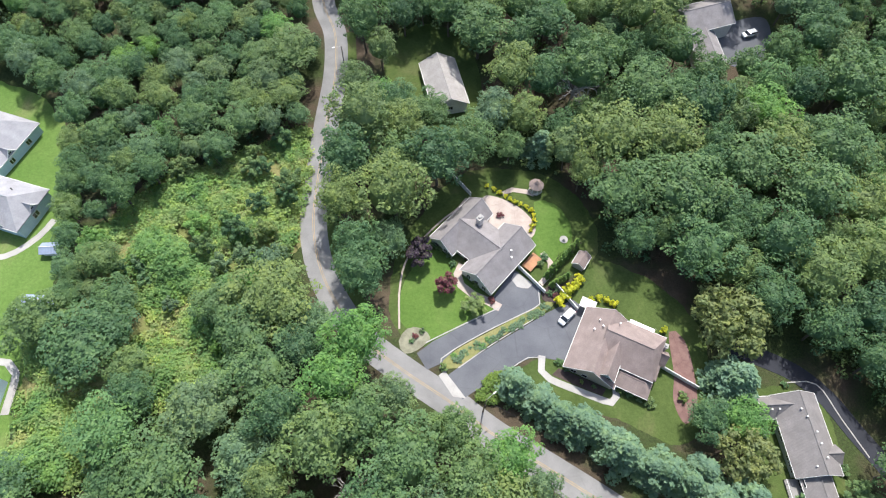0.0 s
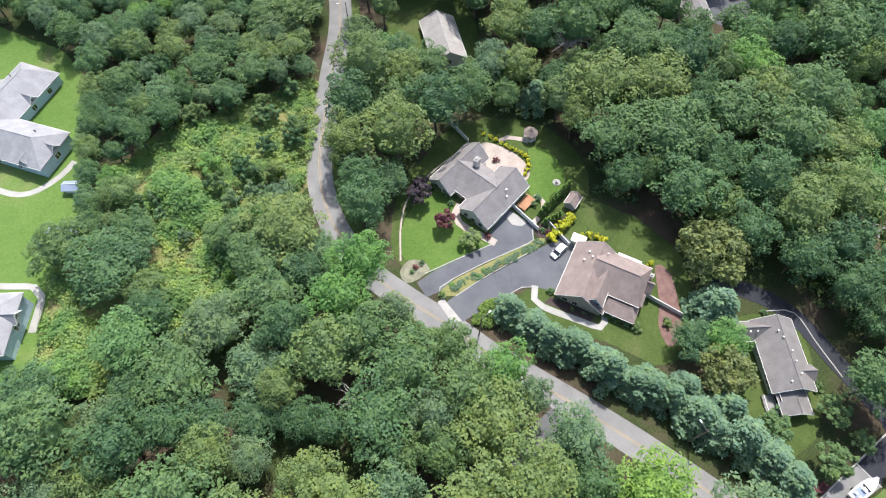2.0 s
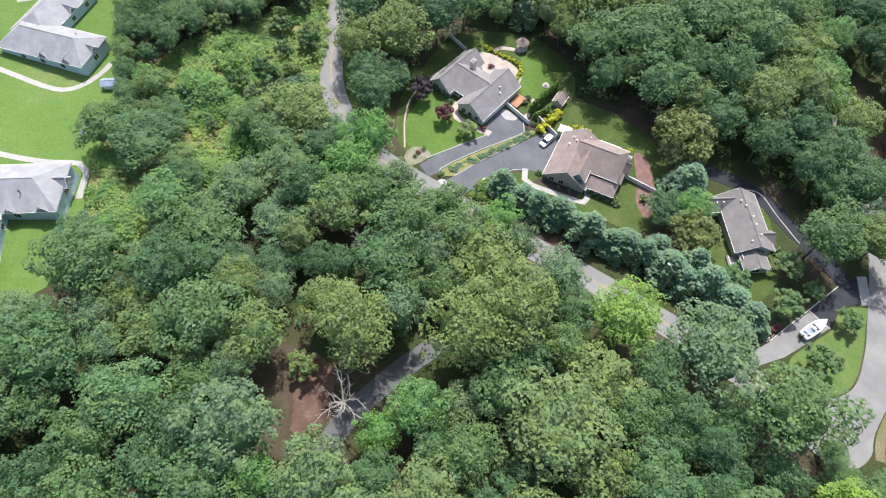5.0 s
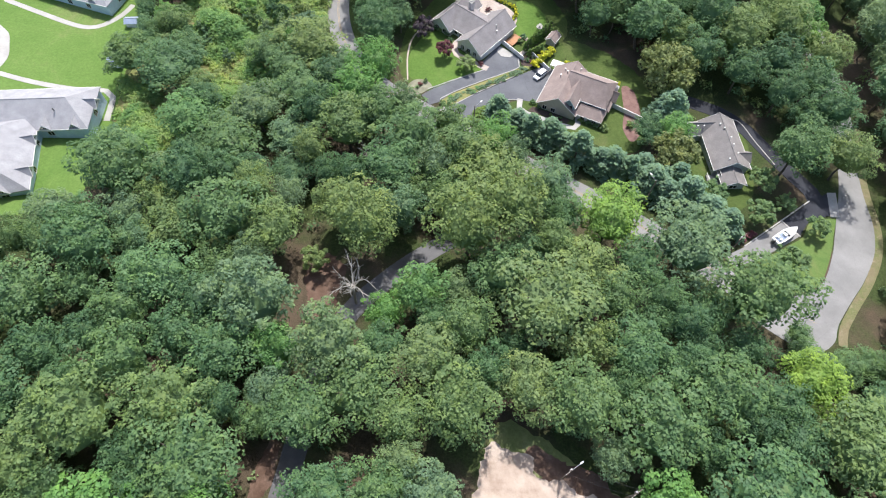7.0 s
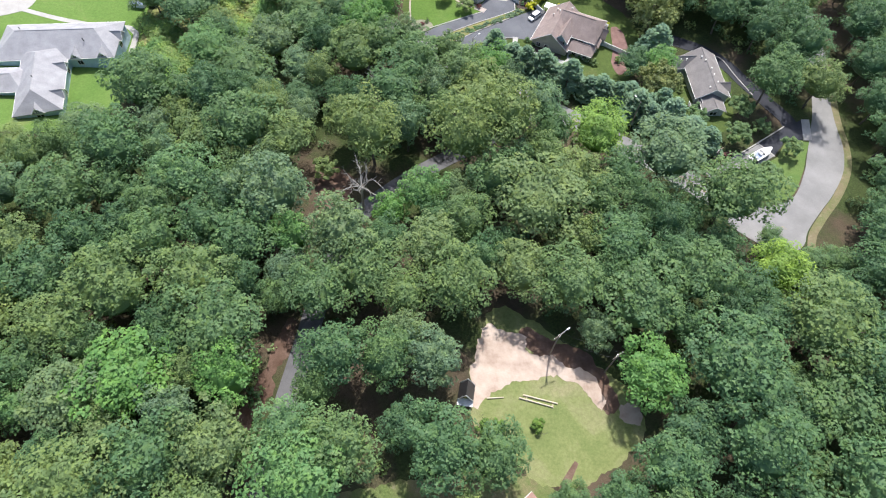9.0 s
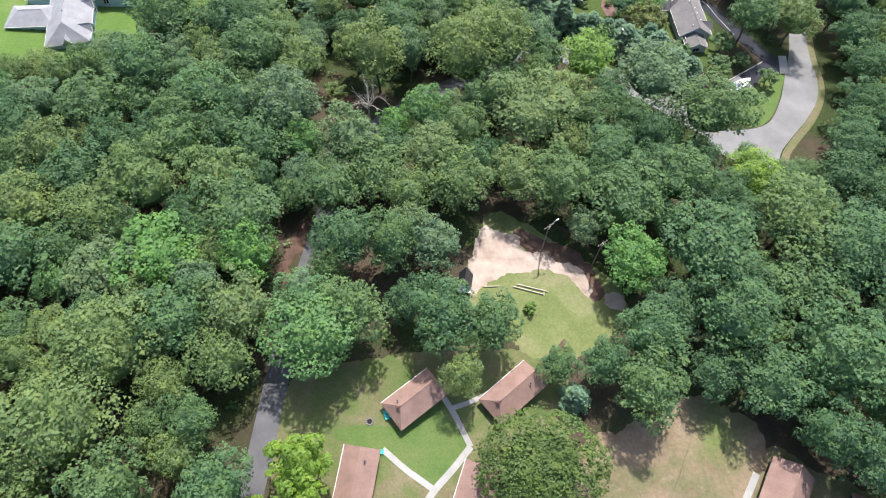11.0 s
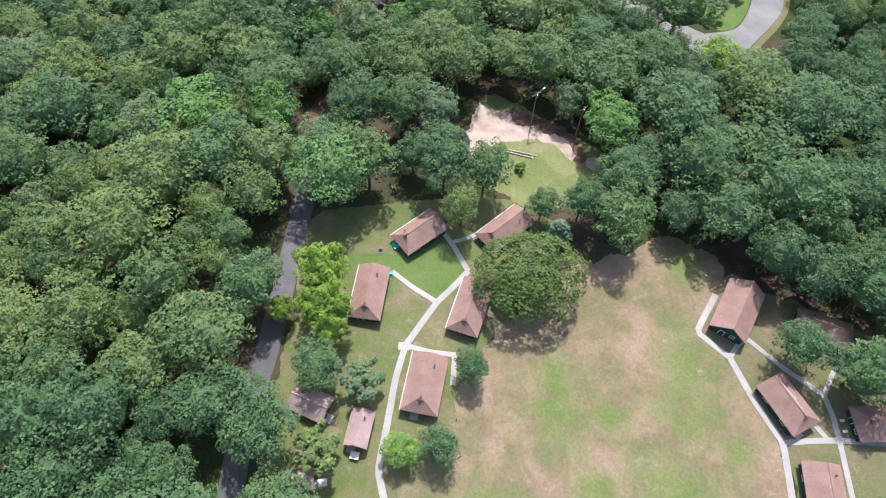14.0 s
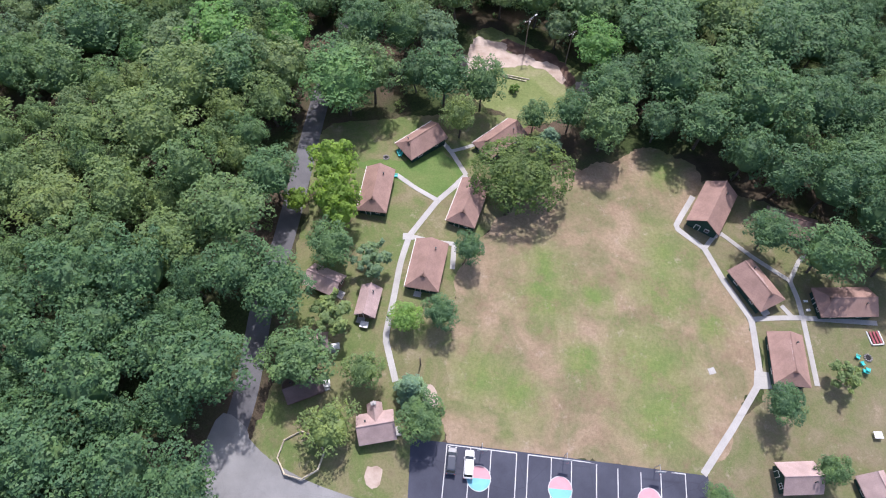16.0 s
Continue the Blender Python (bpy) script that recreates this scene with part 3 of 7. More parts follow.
def crown_lumps(rng, R, H, base, n, shape="round"):
    """Foliage clumps of a crown of radius R from base to H."""
    out = []
    mid, half = (H + base) / 2, (H - base) / 2
    skew = rng.uniform(0, 6.28)
    for i in range(n):
        f = (i + 0.5) / n
        th = i * 2.39996 + rng.normal(0, 0.25)
        if shape == "cone":
            z = base + (H - base) * (f ** 1.1) * 0.93
            rr = R * (1 - f) ** 0.6 * (0.55 + 0.5 * rng.random())
            out.append((rr * math.cos(th), rr * math.sin(th), z, R * (0.31 - 0.12 * f)))
            continue
        zc = 1 - 1.35 * f
        wob = 1.0 if shape == "dome" else 1 + 0.16 * math.sin(2 * th + skew) + 0.10 * math.sin(3 * th + 2 * skew)
        rr = math.sqrt(max(0, 1 - zc * zc)) * (0.66 + 0.31 * rng.random()) * wob
        z = mid + half * zc * 0.78 + rng.normal(0, half * 0.14)
        out.append((R * rr * math.cos(th), R * rr * math.sin(th), z, R * (0.12 + 0.15 * rng.random())))
    out.append((0, 0, mid, R * 0.5))
    return out


def trunk_mesh(rng, H, r, lean=0.3, limbs=5, reach=2.2):
    bm = bmesh.new()
    prev = Vector((0, 0, -0.6))
    steps = 4
    for i in range(1, steps + 1):
        q = Vector((prev.x + rng.normal(0, lean), prev.y + rng.normal(0, lean), H * i / steps))
        rod(bm, prev, q, r * (1 - 0.75 * (i - 1) / steps), r * (1 - 0.75 * i / steps), 7)
        if i >= 2:
            for k in range(limbs // 2):
                th = rng.random() * 6.28
                e = q + Vector((math.cos(th) * reach, math.sin(th) * reach, 1.2 + rng.random() * 1.4))
                rod(bm, q * 0.9 + prev * 0.1, e, r * 0.38, r * 0.1, 5)
        prev = q
    return bm


def with_heart(rng, V, F, R, H, base):
    """Adds an unseen core that keeps the light out: a lumpy closed body well inside the crown."""
    bm = bmesh.new()
    bmesh.ops.create_icosphere(bm, subdivisions=2, radius=1.0)
    pts = []
    for v in bm.verts:
        k = 0.68 + 0.10 * noise.noise(v.co * 2.3 + Vector((R, H, 0)))
        pts.append((v.co.x * R * k, v.co.y * R * k, (H + base) / 2 - 0.06 * (H - base) + v.co.z * (H - base) / 2 * k * 0.92))
    tri = [[v.index for v in f.verts] for f in bm.faces]
    bm.free()
    # every face is split off like a leaf spray, so that it takes its own tone
    W = np.array(pts)[np.array(tri)].reshape(-1, 3)
    return np.concatenate([V, W]), np.concatenate([F, np.arange(len(W)).reshape(-1, 3) + len(V)])


class TreeKind:
    """Crown and trunk meshes of one kind of tree, shared by its copies."""

    def __init__(self, seed, R, H, base, lumps, per, size, material, shape="round", trunk_r=0.28, bark=None, **how):
        rng = np.random.default_rng(seed)
        if shape in ("round", "dome") and lumps > 30:
            lumps, per = int(lumps * 1.35), int(per / 1.35)
        ls = crown_lumps(rng, R, H, base, lumps, shape)
        if shape in ("round", "dome") and "droop" not in how and lumps > 30:
            how = {"out": 0.95, "up": 0.55, "wild": 0.30, "fill": 0.12, **how}
            self.V, self.F = leaves_on(rng, ls, int(per * 1.7), size * 0.9, bare=int(lumps * per * 0.93), **how)
            self.V, self.F = with_heart(rng, self.V, self.F, R, H, base)
        else:
            self.V, self.F = leaves_on(rng, ls, per, size, **how)
        self.R, self.H = R, H
        self.crown = quick_mesh("crown", self.V, self.F, material)
        bm = trunk_mesh(rng, base + (H - base) * 0.55, trunk_r, reach=R * 0.45)
        self.trunk = bpy.data.meshes.new("trunk")
        bm.to_mesh(self.trunk)
        bm.free()
        self.trunk.materials.append(bark or BARK)

    def plant(self, x, y, scale=1.0, tall=1.0, turn=0.0, name="tree", label="", category="tree", group="", sink=0.0, tint=None):
        ob = new(name)
        ob.empty_display_size = 0.3
        ob.matrix_basis = pose(x, y, lz(x, y) - sink, 0, 0, turn) @ Matrix.Diagonal((scale, scale, scale * tall, 1))
        tagged(ob, label, category, group)
        for nm, me in (("trunk", self.trunk), ("crown", self.crown)):
            c = new(nm, me)
            c.parent = ob
            t = random.random() if tint is None else tint
            c.color = (t, t, t, 1)
        return ob

# ---- the land ----
def build_ground():
    near = np.arange(-190, 191, 4.0)
    far = np.array([220, 280, 380, 560, 900, 1600.0])
    xs = np.concatenate([-far[::-1], near, far])
    ys = np.concatenate([-far[::-1] - 20, np.arange(-210, 211, 4.0), far + 20])
    gx, gy = np.meshgrid(xs, ys)
    gz = land(gx, gy)
    V = np.stack([gx, gy, gz], -1).reshape(-1, 3)
    n, m = len(xs), len(ys)
    i, j = np.meshgrid(np.arange(n - 1), np.arange(m - 1))
    a = (j * n + i).ravel()
    F = np.stack([a, a + 1, a + n + 1, a + n], 1)
    ob = new("ground", quick_mesh("ground", V, F, GROUND))
    return tagged(ob, "brown leaf litter and undergrowth on gently falling woodland ground", "ground", kind="structure")


build_ground()

MAIN_ROAD = [(-37, 170), (-36.5, 153), (-32.3, 142), (-31, 128), (-31.8, 112), (-32.1, 98), (-32.0, 84), (-29.8, 73), (-25.5, 63.5), (-18.5, 54), (-9, 46.8), (1.5, 40),
             (10, 33.8), (21.5, 27), (32, 20.6), (42, 14), (56, 4), (66, -4.5), (75, -11), (84, -14)]
BEND_ROAD = [(110.5, 82), (110, 64), (109, 48), (105.7, 35), (103, 24.5), (101, 16), (98.5, 8.5), (95.5, 2.5), (91, -5), (86, -11), (80, -15)]
CAMP_LANE = [(26, 23.5), (13.1, 12.1), (-1.4, 1.8), (-11.1, -6.4), (-19.7, -16.8), (-24, -32), (-26.5, -48), (-28.6, -63), (-30, -81), (-30.7, -93), (-32, -109), (-33.9, -122), (-34.4, -140), (-36, -152), (-37, -170)]
ribbon("road", MAIN_ROAD, 6.3, ROAD, 0.07, "two-lane weathered grey asphalt road with a worn yellow centre line", "road")
ribbon("centre_line", MAIN_ROAD, 0.13, YELLOW, 0.085, "worn double yellow centre line", "road marking", across=1, shift=0.18, drop=0.01)
ribbon("centre_line", MAIN_ROAD, 0.13, YELLOW, 0.085, "worn double yellow centre line", "road marking", across=1, shift=-0.18, drop=0.01)
sheet("road_bend", [(107, 84), (106.8, 64), (106, 48), (103.5, 36), (100.6, 25.5), (97.7, 18.1), (94.2, 9.8), (91.8, 4.4), (87.3, -2.9), (82.6, -6.1), (75, -8), (68, -12), (74.5, -18.6), (80, -20.5), (84.5, -18),
                    (86.7, -14), (92.1, -7.7), (96.6, -2.8), (101.5, 4), (103.8, 9.3), (105.1, 14.7), (105.9, 23.2), (108, 34), (111.5, 47), (113, 64), (114, 84)], ROAD, 0.085, "wide curving pale grey asphalt street", "road")
ribbon("camp_lane", CAMP_LANE, 4.4, LANE, 0.06, "narrow old asphalt lane through the woods", "road")
ribbon("camp_road", [(-36, -150), (-30, -155), (-20, -159.5), (-5, -163), (20, -166)], (6, 6), ROAD, 0.075, "grey asphalt camp road", "road")
sheet("camp_road_apron", [(-39, -146), (-33.6, -147), (-32, -151.5), (-28, -156), (-18, -158), (-18, -166), (-40, -166)], ROAD, 0.09, "grey asphalt junction beside a lawn", "road")
ribbon("roadside_verge", MAIN_ROAD[2:10], 2.6, LAWN_SHADE_TONED, 0.05, "rough green roadside verge", "verge", shift=-4.4)

# institution grounds
sheet("institution_lawn", [(-150, 118), (-112, 118), (-97, 108), (-88, 92), (-85, 78), (-85, 62), (-84.5, 50), (-82, 38), (-79.5, 28), (-81, 17), (-84.5, 10), (-92, 5.5), (-106, 4.5), (-150, 4)], LAWN_WEST, 0.05,
      "bright mown lawn with pale worn patches", "lawn", soft=0.15)
ribbon("garden_path", [(-125, 78), (-112, 72.8), (-104, 69.8), (-99.3, 69.0), (-95.6, 70.6), (-92.0, 75.0), (-90.2, 79.5)], 1.5, CONCRETE, 0.1, "curved pale concrete path across the lawn", "path")
ribbon("garden_path", [(-125, 52), (-115.5, 49.2), (-106, 46.8), (-95.6, 45.3), (-87.6, 45.4), (-85.2, 43.2), (-84.2, 35)], 1.5, CONCRETE, 0.1, "pale concrete path round the building", "path")
ribbon("garden_path", [(-122, 101), (-114, 104), (-109, 107.5)], 1.4, CONCRETE, 0.1, "pale concrete path", "path")
sheet("paved_circle", [(-127, 68), (-120, 65.5), (-117.2, 60), (-115.8, 54.5), (-118, 49), (-127, 47)], CONCRETE, 0.11, "pale concrete parking area beside the building", "paving")
sheet("overgrown_clearing", [(-68, 94), (-52, 101), (-36, 110), (-30.5, 96), (-34, 76), (-40, 66), (-46, 55), (-47, 42), (-60, 40), (-68, 24), (-80, 23), (-83, 33), (-84, 50), (-81, 72), (-76, 84)], SCRUB_GROUND, 0.05,
      "overgrown clearing smothered in light green vines", "clearing", soft=0.4)

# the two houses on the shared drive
sheet("back_yard", [(-11.5, 57), (-12.5, 71), (-8, 83), (2, 97), (10, 100), (24, 99), (34, 90), (36, 78), (29, 71), (21, 68), (12, 63), (3, 56.8), (-4, 52)], LAWN_SHADE_TONED, 0.04, "rough grass darkened for shade under the wood's edge", "lawn", soft=0.12)
sheet("house_lawn", [(-10.2, 58), (-10.2, 64), (-8.2, 71), (-3, 76), (1.6, 73), (4, 69), (9, 64.5), (11, 62), (3, 56.8), (-4, 53.8)], LAWN, 0.055, "lush mown front lawn", "lawn", soft=0.1)
sheet("house_lawn", [(21.5, 90.5), (26, 90.5), (29.5, 86), (29.5, 79), (26, 74.5), (22.5, 74), (20.5, 79), (21.5, 84)], LAWN, 0.055, "lush mown back lawn", "lawn", soft=0.1)
sheet("house_lawn", [(20, 50.5), (13, 46), (21, 42), (36, 37.5), (48, 33), (56, 43), (56, 60), (46, 71), (34, 75), (30, 70), (28, 64), (26, 54)], LAWN_SHADE_TONED, 0.05, "thin grass round the house, darkened for shade", "lawn", soft=0.12)
sheet("driveway", [(-6.2, 50.6), (-3, 53.3), (3, 57), (11.8, 61.8), (10.2, 64.2), (15.5, 71.8), (21.5, 66.8), (20.9, 63), (15, 59.6), (9, 56.2), (2, 51.8), (-1, 48.5), (-4, 47)], DRIVE, 0.08,
      "smooth dark asphalt driveway edged with pale kerbs", "driveway", smooth=False)
sheet("driveway", [(-0.3, 45.5), (3, 48.0), (10.3, 53.1), (22.0, 60.8), (28.6, 64.6), (31.2, 62.4), (28.6, 56), (25.4, 49.8), (19.2, 50.8), (15, 49), (10, 45.4), (5.8, 42.6), (3.5, 41)], DRIVE, 0.085,
      "smooth dark asphalt driveway leading to a garage", "driveway", smooth=False)
ribbon("kerb", [(-4.4, 53), (3, 57.2), (11.9, 62.0)], 0.24, CONCRETE, 0.16, "pale kerb along a driveway", "kerb", across=1)
ribbon("kerb", [(20.9, 66.6), (21.0, 63.2), (15.2, 59.7), (9.2, 56.4), (2.1, 52.0), (-1.0, 49.6), (-1.2, 47.6), (0.2, 46.6)], 0.24, CONCRETE, 0.16, "pale kerb round a planting strip", "kerb", across=1)
ribbon("kerb", [(2.6, 47.6), (10.1, 53.3), (21.8, 61.0)], 0.22, CONCRETE, 0.16, "pale kerb round a planting strip", "kerb", across=1)
ribbon("kerb", [(8, 43.4), (13, 47.3), (17.5, 50.4), (20.7, 50.7), (21, 49.6)], 0.22, CONCRETE, 0.16, "pale kerb beside a hedge", "kerb", across=1)
sheet("planting_strip", [(-0.9, 48.3), (1.8, 51.4), (9.2, 56.0), (20.9, 62.8), (25, 65), (22, 61.2), (10.2, 53.8), (2.4, 47.6)], SCRUB_GROUND, 0.1, "weedy gravel planting strip between two driveways", "flower bed")
sheet("driveway_apron", [(-1.5, 45.9), (-0.3, 47), (4.2, 41.2), (1.5, 41.5)], CONCRETE, 0.1, "pale concrete driveway apron", "paving", smooth=False)
sheet("patio", [(8.5, 91.2), (12.5, 91.5), (18, 88.5), (21.2, 84), (20.2, 80.5), (17, 81.5), (13, 79), (9.5, 83.5)], PATIO, 0.12, "pale paved patio behind the house", "patio")
ribbon("garden_path", [(13.5, 92.6), (16, 94), (19.5, 93.6), (21.5, 92.8)], 1.3, PATIO, 0.1, "pale path to a garden gazebo", "path")
ribbon("front_path", [(3.6, 72.6), (2.4, 70.0), (3.2, 67.2), (6.0, 64.9), (9.3, 63.4), (12.0, 61.9)], 1.9, PATIO, 0.1, "curved pale front path", "path")
ribbon("garden_path", [(22.5, 76.5), (24.2, 74), (24.0, 71), (21.4, 68.2)], 1.3, PATIO, 0.1, "curved pale path beside the house", "path")
sheet("front_step", [(15.6, 70.9), (17.8, 69.8), (19.6, 68.0), (18.6, 67.0), (16.0, 67.3), (14.8, 69.2)], CONCRETE, 0.14, "pale concrete pad before the garage", "paving")
ribbon("front_path", [(20.6, 51.0), (20.2, 47.6), (22.0, 45.8), (28, 43.4), (34.4, 41.2), (35.6, 42.6), (35.8, 45)], 1.5, CONCRETE, 0.1, "pale front walk along the house", "path")
sheet("flower_bed", [(24.0, 48.3), (30.8, 45.6), (33.6, 44.0), (32.6, 42.6), (27.5, 44.6), (22.4, 46.8)], STONE_BED, 0.09, "dark mulch bed before the house", "flower bed", smooth=False)
sheet("flower_bed", [(-10.2, 53.2), (-8.5, 56.1), (-5.6, 56.4), (-3.4, 54.2), (-6.0, 51.4), (-8.8, 50.4)], GRAVEL_BED, 0.09, "stony flower bed at the roadside", "flower bed")
sheet("flower_bed", [(22.4, 67.2), (26.5, 68.6), (27.5, 65.4), (24.2, 63.6), (21.6, 64.4)], STONE_BED, 0.1, "dark mulch bed beside the drive", "flower bed")
sheet("brick_terrace", [(49.5, 57.5), (52.5, 56), (53.3, 49), (52.4, 41), (49.2, 37.2), (47.6, 41.8), (48.8, 48)], BRICK_PAVING, 0.08, "red brick terrace under trees", "paving")
ribbon("garden_edging", [(-10.2, 56), (-10.6, 66), (-9, 74), (-3, 82.5), (2.5, 88), (4.6, 91)], 0.4, PATIO, 0.12, "winding pale stone edging along a lawn", "path", across=1)

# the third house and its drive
sheet("house_lawn", [(60, 15), (59, 28), (61, 40), (66, 45), (78, 44), (80, 34), (78.5, 24), (74, 17), (66, 13)], LAWN_SHADE_TONED, 0.04, "thin grass round a grey house", "lawn", soft=0.12)
ribbon("black_driveway", [(62, 55), (69.8, 51.7), (75.7, 48.7), (80.9, 43.4), (84.6, 36.4), (87.2, 32), (89.8, 27.5), (92.5, 23), (93, 19)], 4.4, BLACKTOP, 0.08, "freshly sealed black driveway", "driveway")
sheet("black_driveway", [(82.4, 13.3), (91.3, 19.7), (96.6, 22.6), (95.0, 15.6), (89.6, 14.4), (85.5, 9.3)], BLACKTOP, 0.1, "freshly sealed black driveway", "driveway", smooth=False)
sheet("driveway_apron", [(96.6, 22.8), (98.9, 22.9), (97.3, 15.4), (95.0, 15.2)], CONCRETE, 0.12, "pale concrete driveway apron at the street", "paving", smooth=False)
sheet("parking_pad", [(82.4, 13.3), (85.5, 9.3), (80.8, 6.4), (73.4, 2.2), (67, 0), (66, 3), (71.1, 5.6)], ROAD, 0.09, "pale grey parking pad for a boat", "driveway", smooth=False)
ribbon("kerb", [(72.8, 46.6), (79.5, 46.4), (82.6, 39.0), (85.7, 31.4)], 0.25, CONCRETE, 0.15, "pale kerb along a black driveway", "kerb", across=1)
ribbon("kerb", [(82.3, 13.5), (83.9, 11.4), (85.6, 9.2)], 0.3, CONCRETE, 0.17, "pale kerb across a drive", "kerb", across=1)
ribbon("kerb", [(71.1, 5.8), (82.2, 13.6), (91.2, 20.0)], 0.3, CONCRETE, 0.17, "pale kerb beside a parking pad", "kerb", across=1)
sheet("corner_lawn", [(86, 9), (89.8, 13.9), (95, 14.8), (96.2, 14.6), (93.8, 9.6), (91.4, 4.4), (87, -2.6), (82.4, -5.8), (78, -5), (74, 1), (81, 5.9)], CAMP_GREEN, 0.05, "grass corner at a street bend", "lawn")
ribbon("street_verge", [(112, 45), (109, 34), (106.7, 23), (105.9, 14.5), (104.6, 8.8), (102.2, 3.4), (97.4, -3.5), (92.9, -8.5), (87.7, -14.8), (86, -19)], 1.9, CAMP_GRASS, 0.07, "dry grass verge along the street", "verge", across=2)
sheet("driveway_far", [(-29, 127.5), (-22, 126.5), (-15, 124.5), (-9, 117), (-7, 113), (-10, 112), (-14.5, 119.5), (-19, 122.2), (-29, 123.6)], DRIVE, 0.07, "asphalt driveway of a far house", "driveway")
sheet("house_lawn", [(-18, 133), (-10, 146), (2, 144), (8, 132), (8, 116), (0, 109), (-10, 111), (-14, 121)], LAWN_SHADE_TONED, 0.045, "lawn round a far house, darkened for shade", "lawn")
sheet("driveway_far", [(79, 150), (92, 154), (92, 143), (84, 136), (77, 140)], DRIVE, 0.07, "asphalt drive of a far house", "driveway")

# clearing in the woods
sheet("clearing_grass", [(9, -43), (13.4, -36.8), (18, -39), (31.1, -48.5), (38.3, -54), (40, -62), (34, -68), (25, -73), (16, -70), (8, -65), (6.5, -57)], CLEARING_GRASS, 0.05, "trampled grass clearing in the woods", "clearing", soft=0.25)
sheet("sand_patch", [(8.6, -41.7), (12.2, -41.8), (16.8, -43.3), (18.5, -46.4), (22.9, -48.4), (26.8, -49.7), (30.3, -50.8), (31.4, -53.7), (33.2, -56.5), (31.6, -58.4), (28.6, -54.6), (25.4, -52.8), (20.9, -52.1), (16.8, -53.1), (12.9, -54.3), (10.0, -56.2), (7.0, -58.0), (7.2, -52.8), (7.8, -46.8)], SAND, 0.08, "pale bare sand patch", "sand", soft=0.3)
sheet("sand_patch", [(35.6, -57.3), (39.0, -57.0), (39.9, -58.8), (39.0, -61.3), (36.9, -60.9), (35.4, -60.0)], SAND, 0.07, "pale bare sand patch", "sand", soft=0.25)
sheet("bare_soil", [(17.0, -42.0), (20.3, -43.1), (26.1, -45.1), (30.5, -47.4), (33.9, -52.5), (35.0, -57.6), (32.1, -58.8), (30.5, -52.6), (26.7, -50.6), (22.3, -49.4), (18.4, -47.4)], SOIL, 0.066, "reddish trampled soil beside the sand", "soil", soft=0.35)

ribbon("dirt_trail", [(25.8, -68.0), (23.5, -71.6), (22.2, -74.5), (19.4, -76.8)], (0.8, 2.6), SOIL, 0.07, "worn dirt trail from the clearing to a cabin", "trail", step=1.0)

# the camp
sheet("camp_grass", [(-27.5, -79), (-10, -73), (8, -70), (20, -72), (27, -82), (15, -100), (6, -112), (4, -130), (2, -148.4), (-3.5, -150), (-4, -159), (-19, -157.6), (-27.5, -156), (-32, -150), (-30, -139), (-30, -120), (-28, -102)],
      CAMP_GRASS_WEST, 0.045, "thin patchy grass between the cabins", "lawn", soft=0.2)
sheet("camp_lawn", [(-14, -86), (-9, -86.5), (-2, -83), (2.5, -84.5), (5.5, -89.5), (0, -96.5), (-5, -94), (-10, -92), (-18, -88)], CAMP_GREEN, 0.06, "greener lawn between the cabins", "lawn", soft=0.2)
sheet("meadow", [(15, -100), (28, -88), (40, -84), (50, -79), (60, -83), (62, -90), (54.5, -100), (58, -107.5), (64.2, -122), (64, -134), (58, -143), (51, -152.8), (30, -151.8), (15, -150.6), (3, -149.4), (3.4, -130), (5.5, -113)],
      MEADOW, 0.06, "wide dry meadow with green and tan patches", "meadow", soft=0.25)
sheet("camp_grass", [(54, -102), (62, -88), (70, -92), (84, -98), (100, -108), (130, -120), (130, -170), (50, -170), (50.2, -153), (64, -138), (65, -124)], CAMP_GRASS, 0.04, "thin worn grass round the eastern cabins", "lawn", soft=0.2)
sheet("bare_soil", [(-34, -64), (-31.5, -58), (-30, -50), (-29, -42), (-31.5, -44), (-34, -55), (-36, -62)], SOIL, 0.05, "reddish bare soil beside the lane", "soil", soft=0.3)
sheet("bare_soil", [(-29.5, -3), (-25, -1), (-21, -4), (-21, -10), (-23.6, -16.5), (-27.5, -16)], SOIL, 0.045, "reddish bare soil under thin trees", "soil", soft=0.3)
sheet("sand_patch", [(-11.5, -153.5), (-9.2, -153.6), (-9.0, -156.3), (-10.8, -157.2), (-12.0, -155.6)], SAND, 0.08, "round bare sand patch in the grass", "sand", soft=0.12)
sheet("sand_patch", [(53.9, -133.6), (55.2, -133.2), (55.6, -134.4), (54.2, -134.8)], CONCRETE, 0.085, "small pale stone slab in the meadow", "sand")
sheet("sand_patch", [(-4, -139), (0, -138.5), (0.5, -142.5), (-3, -143)], SAND, 0.07, "bare sandy spot by the path", "sand", soft=0.2)
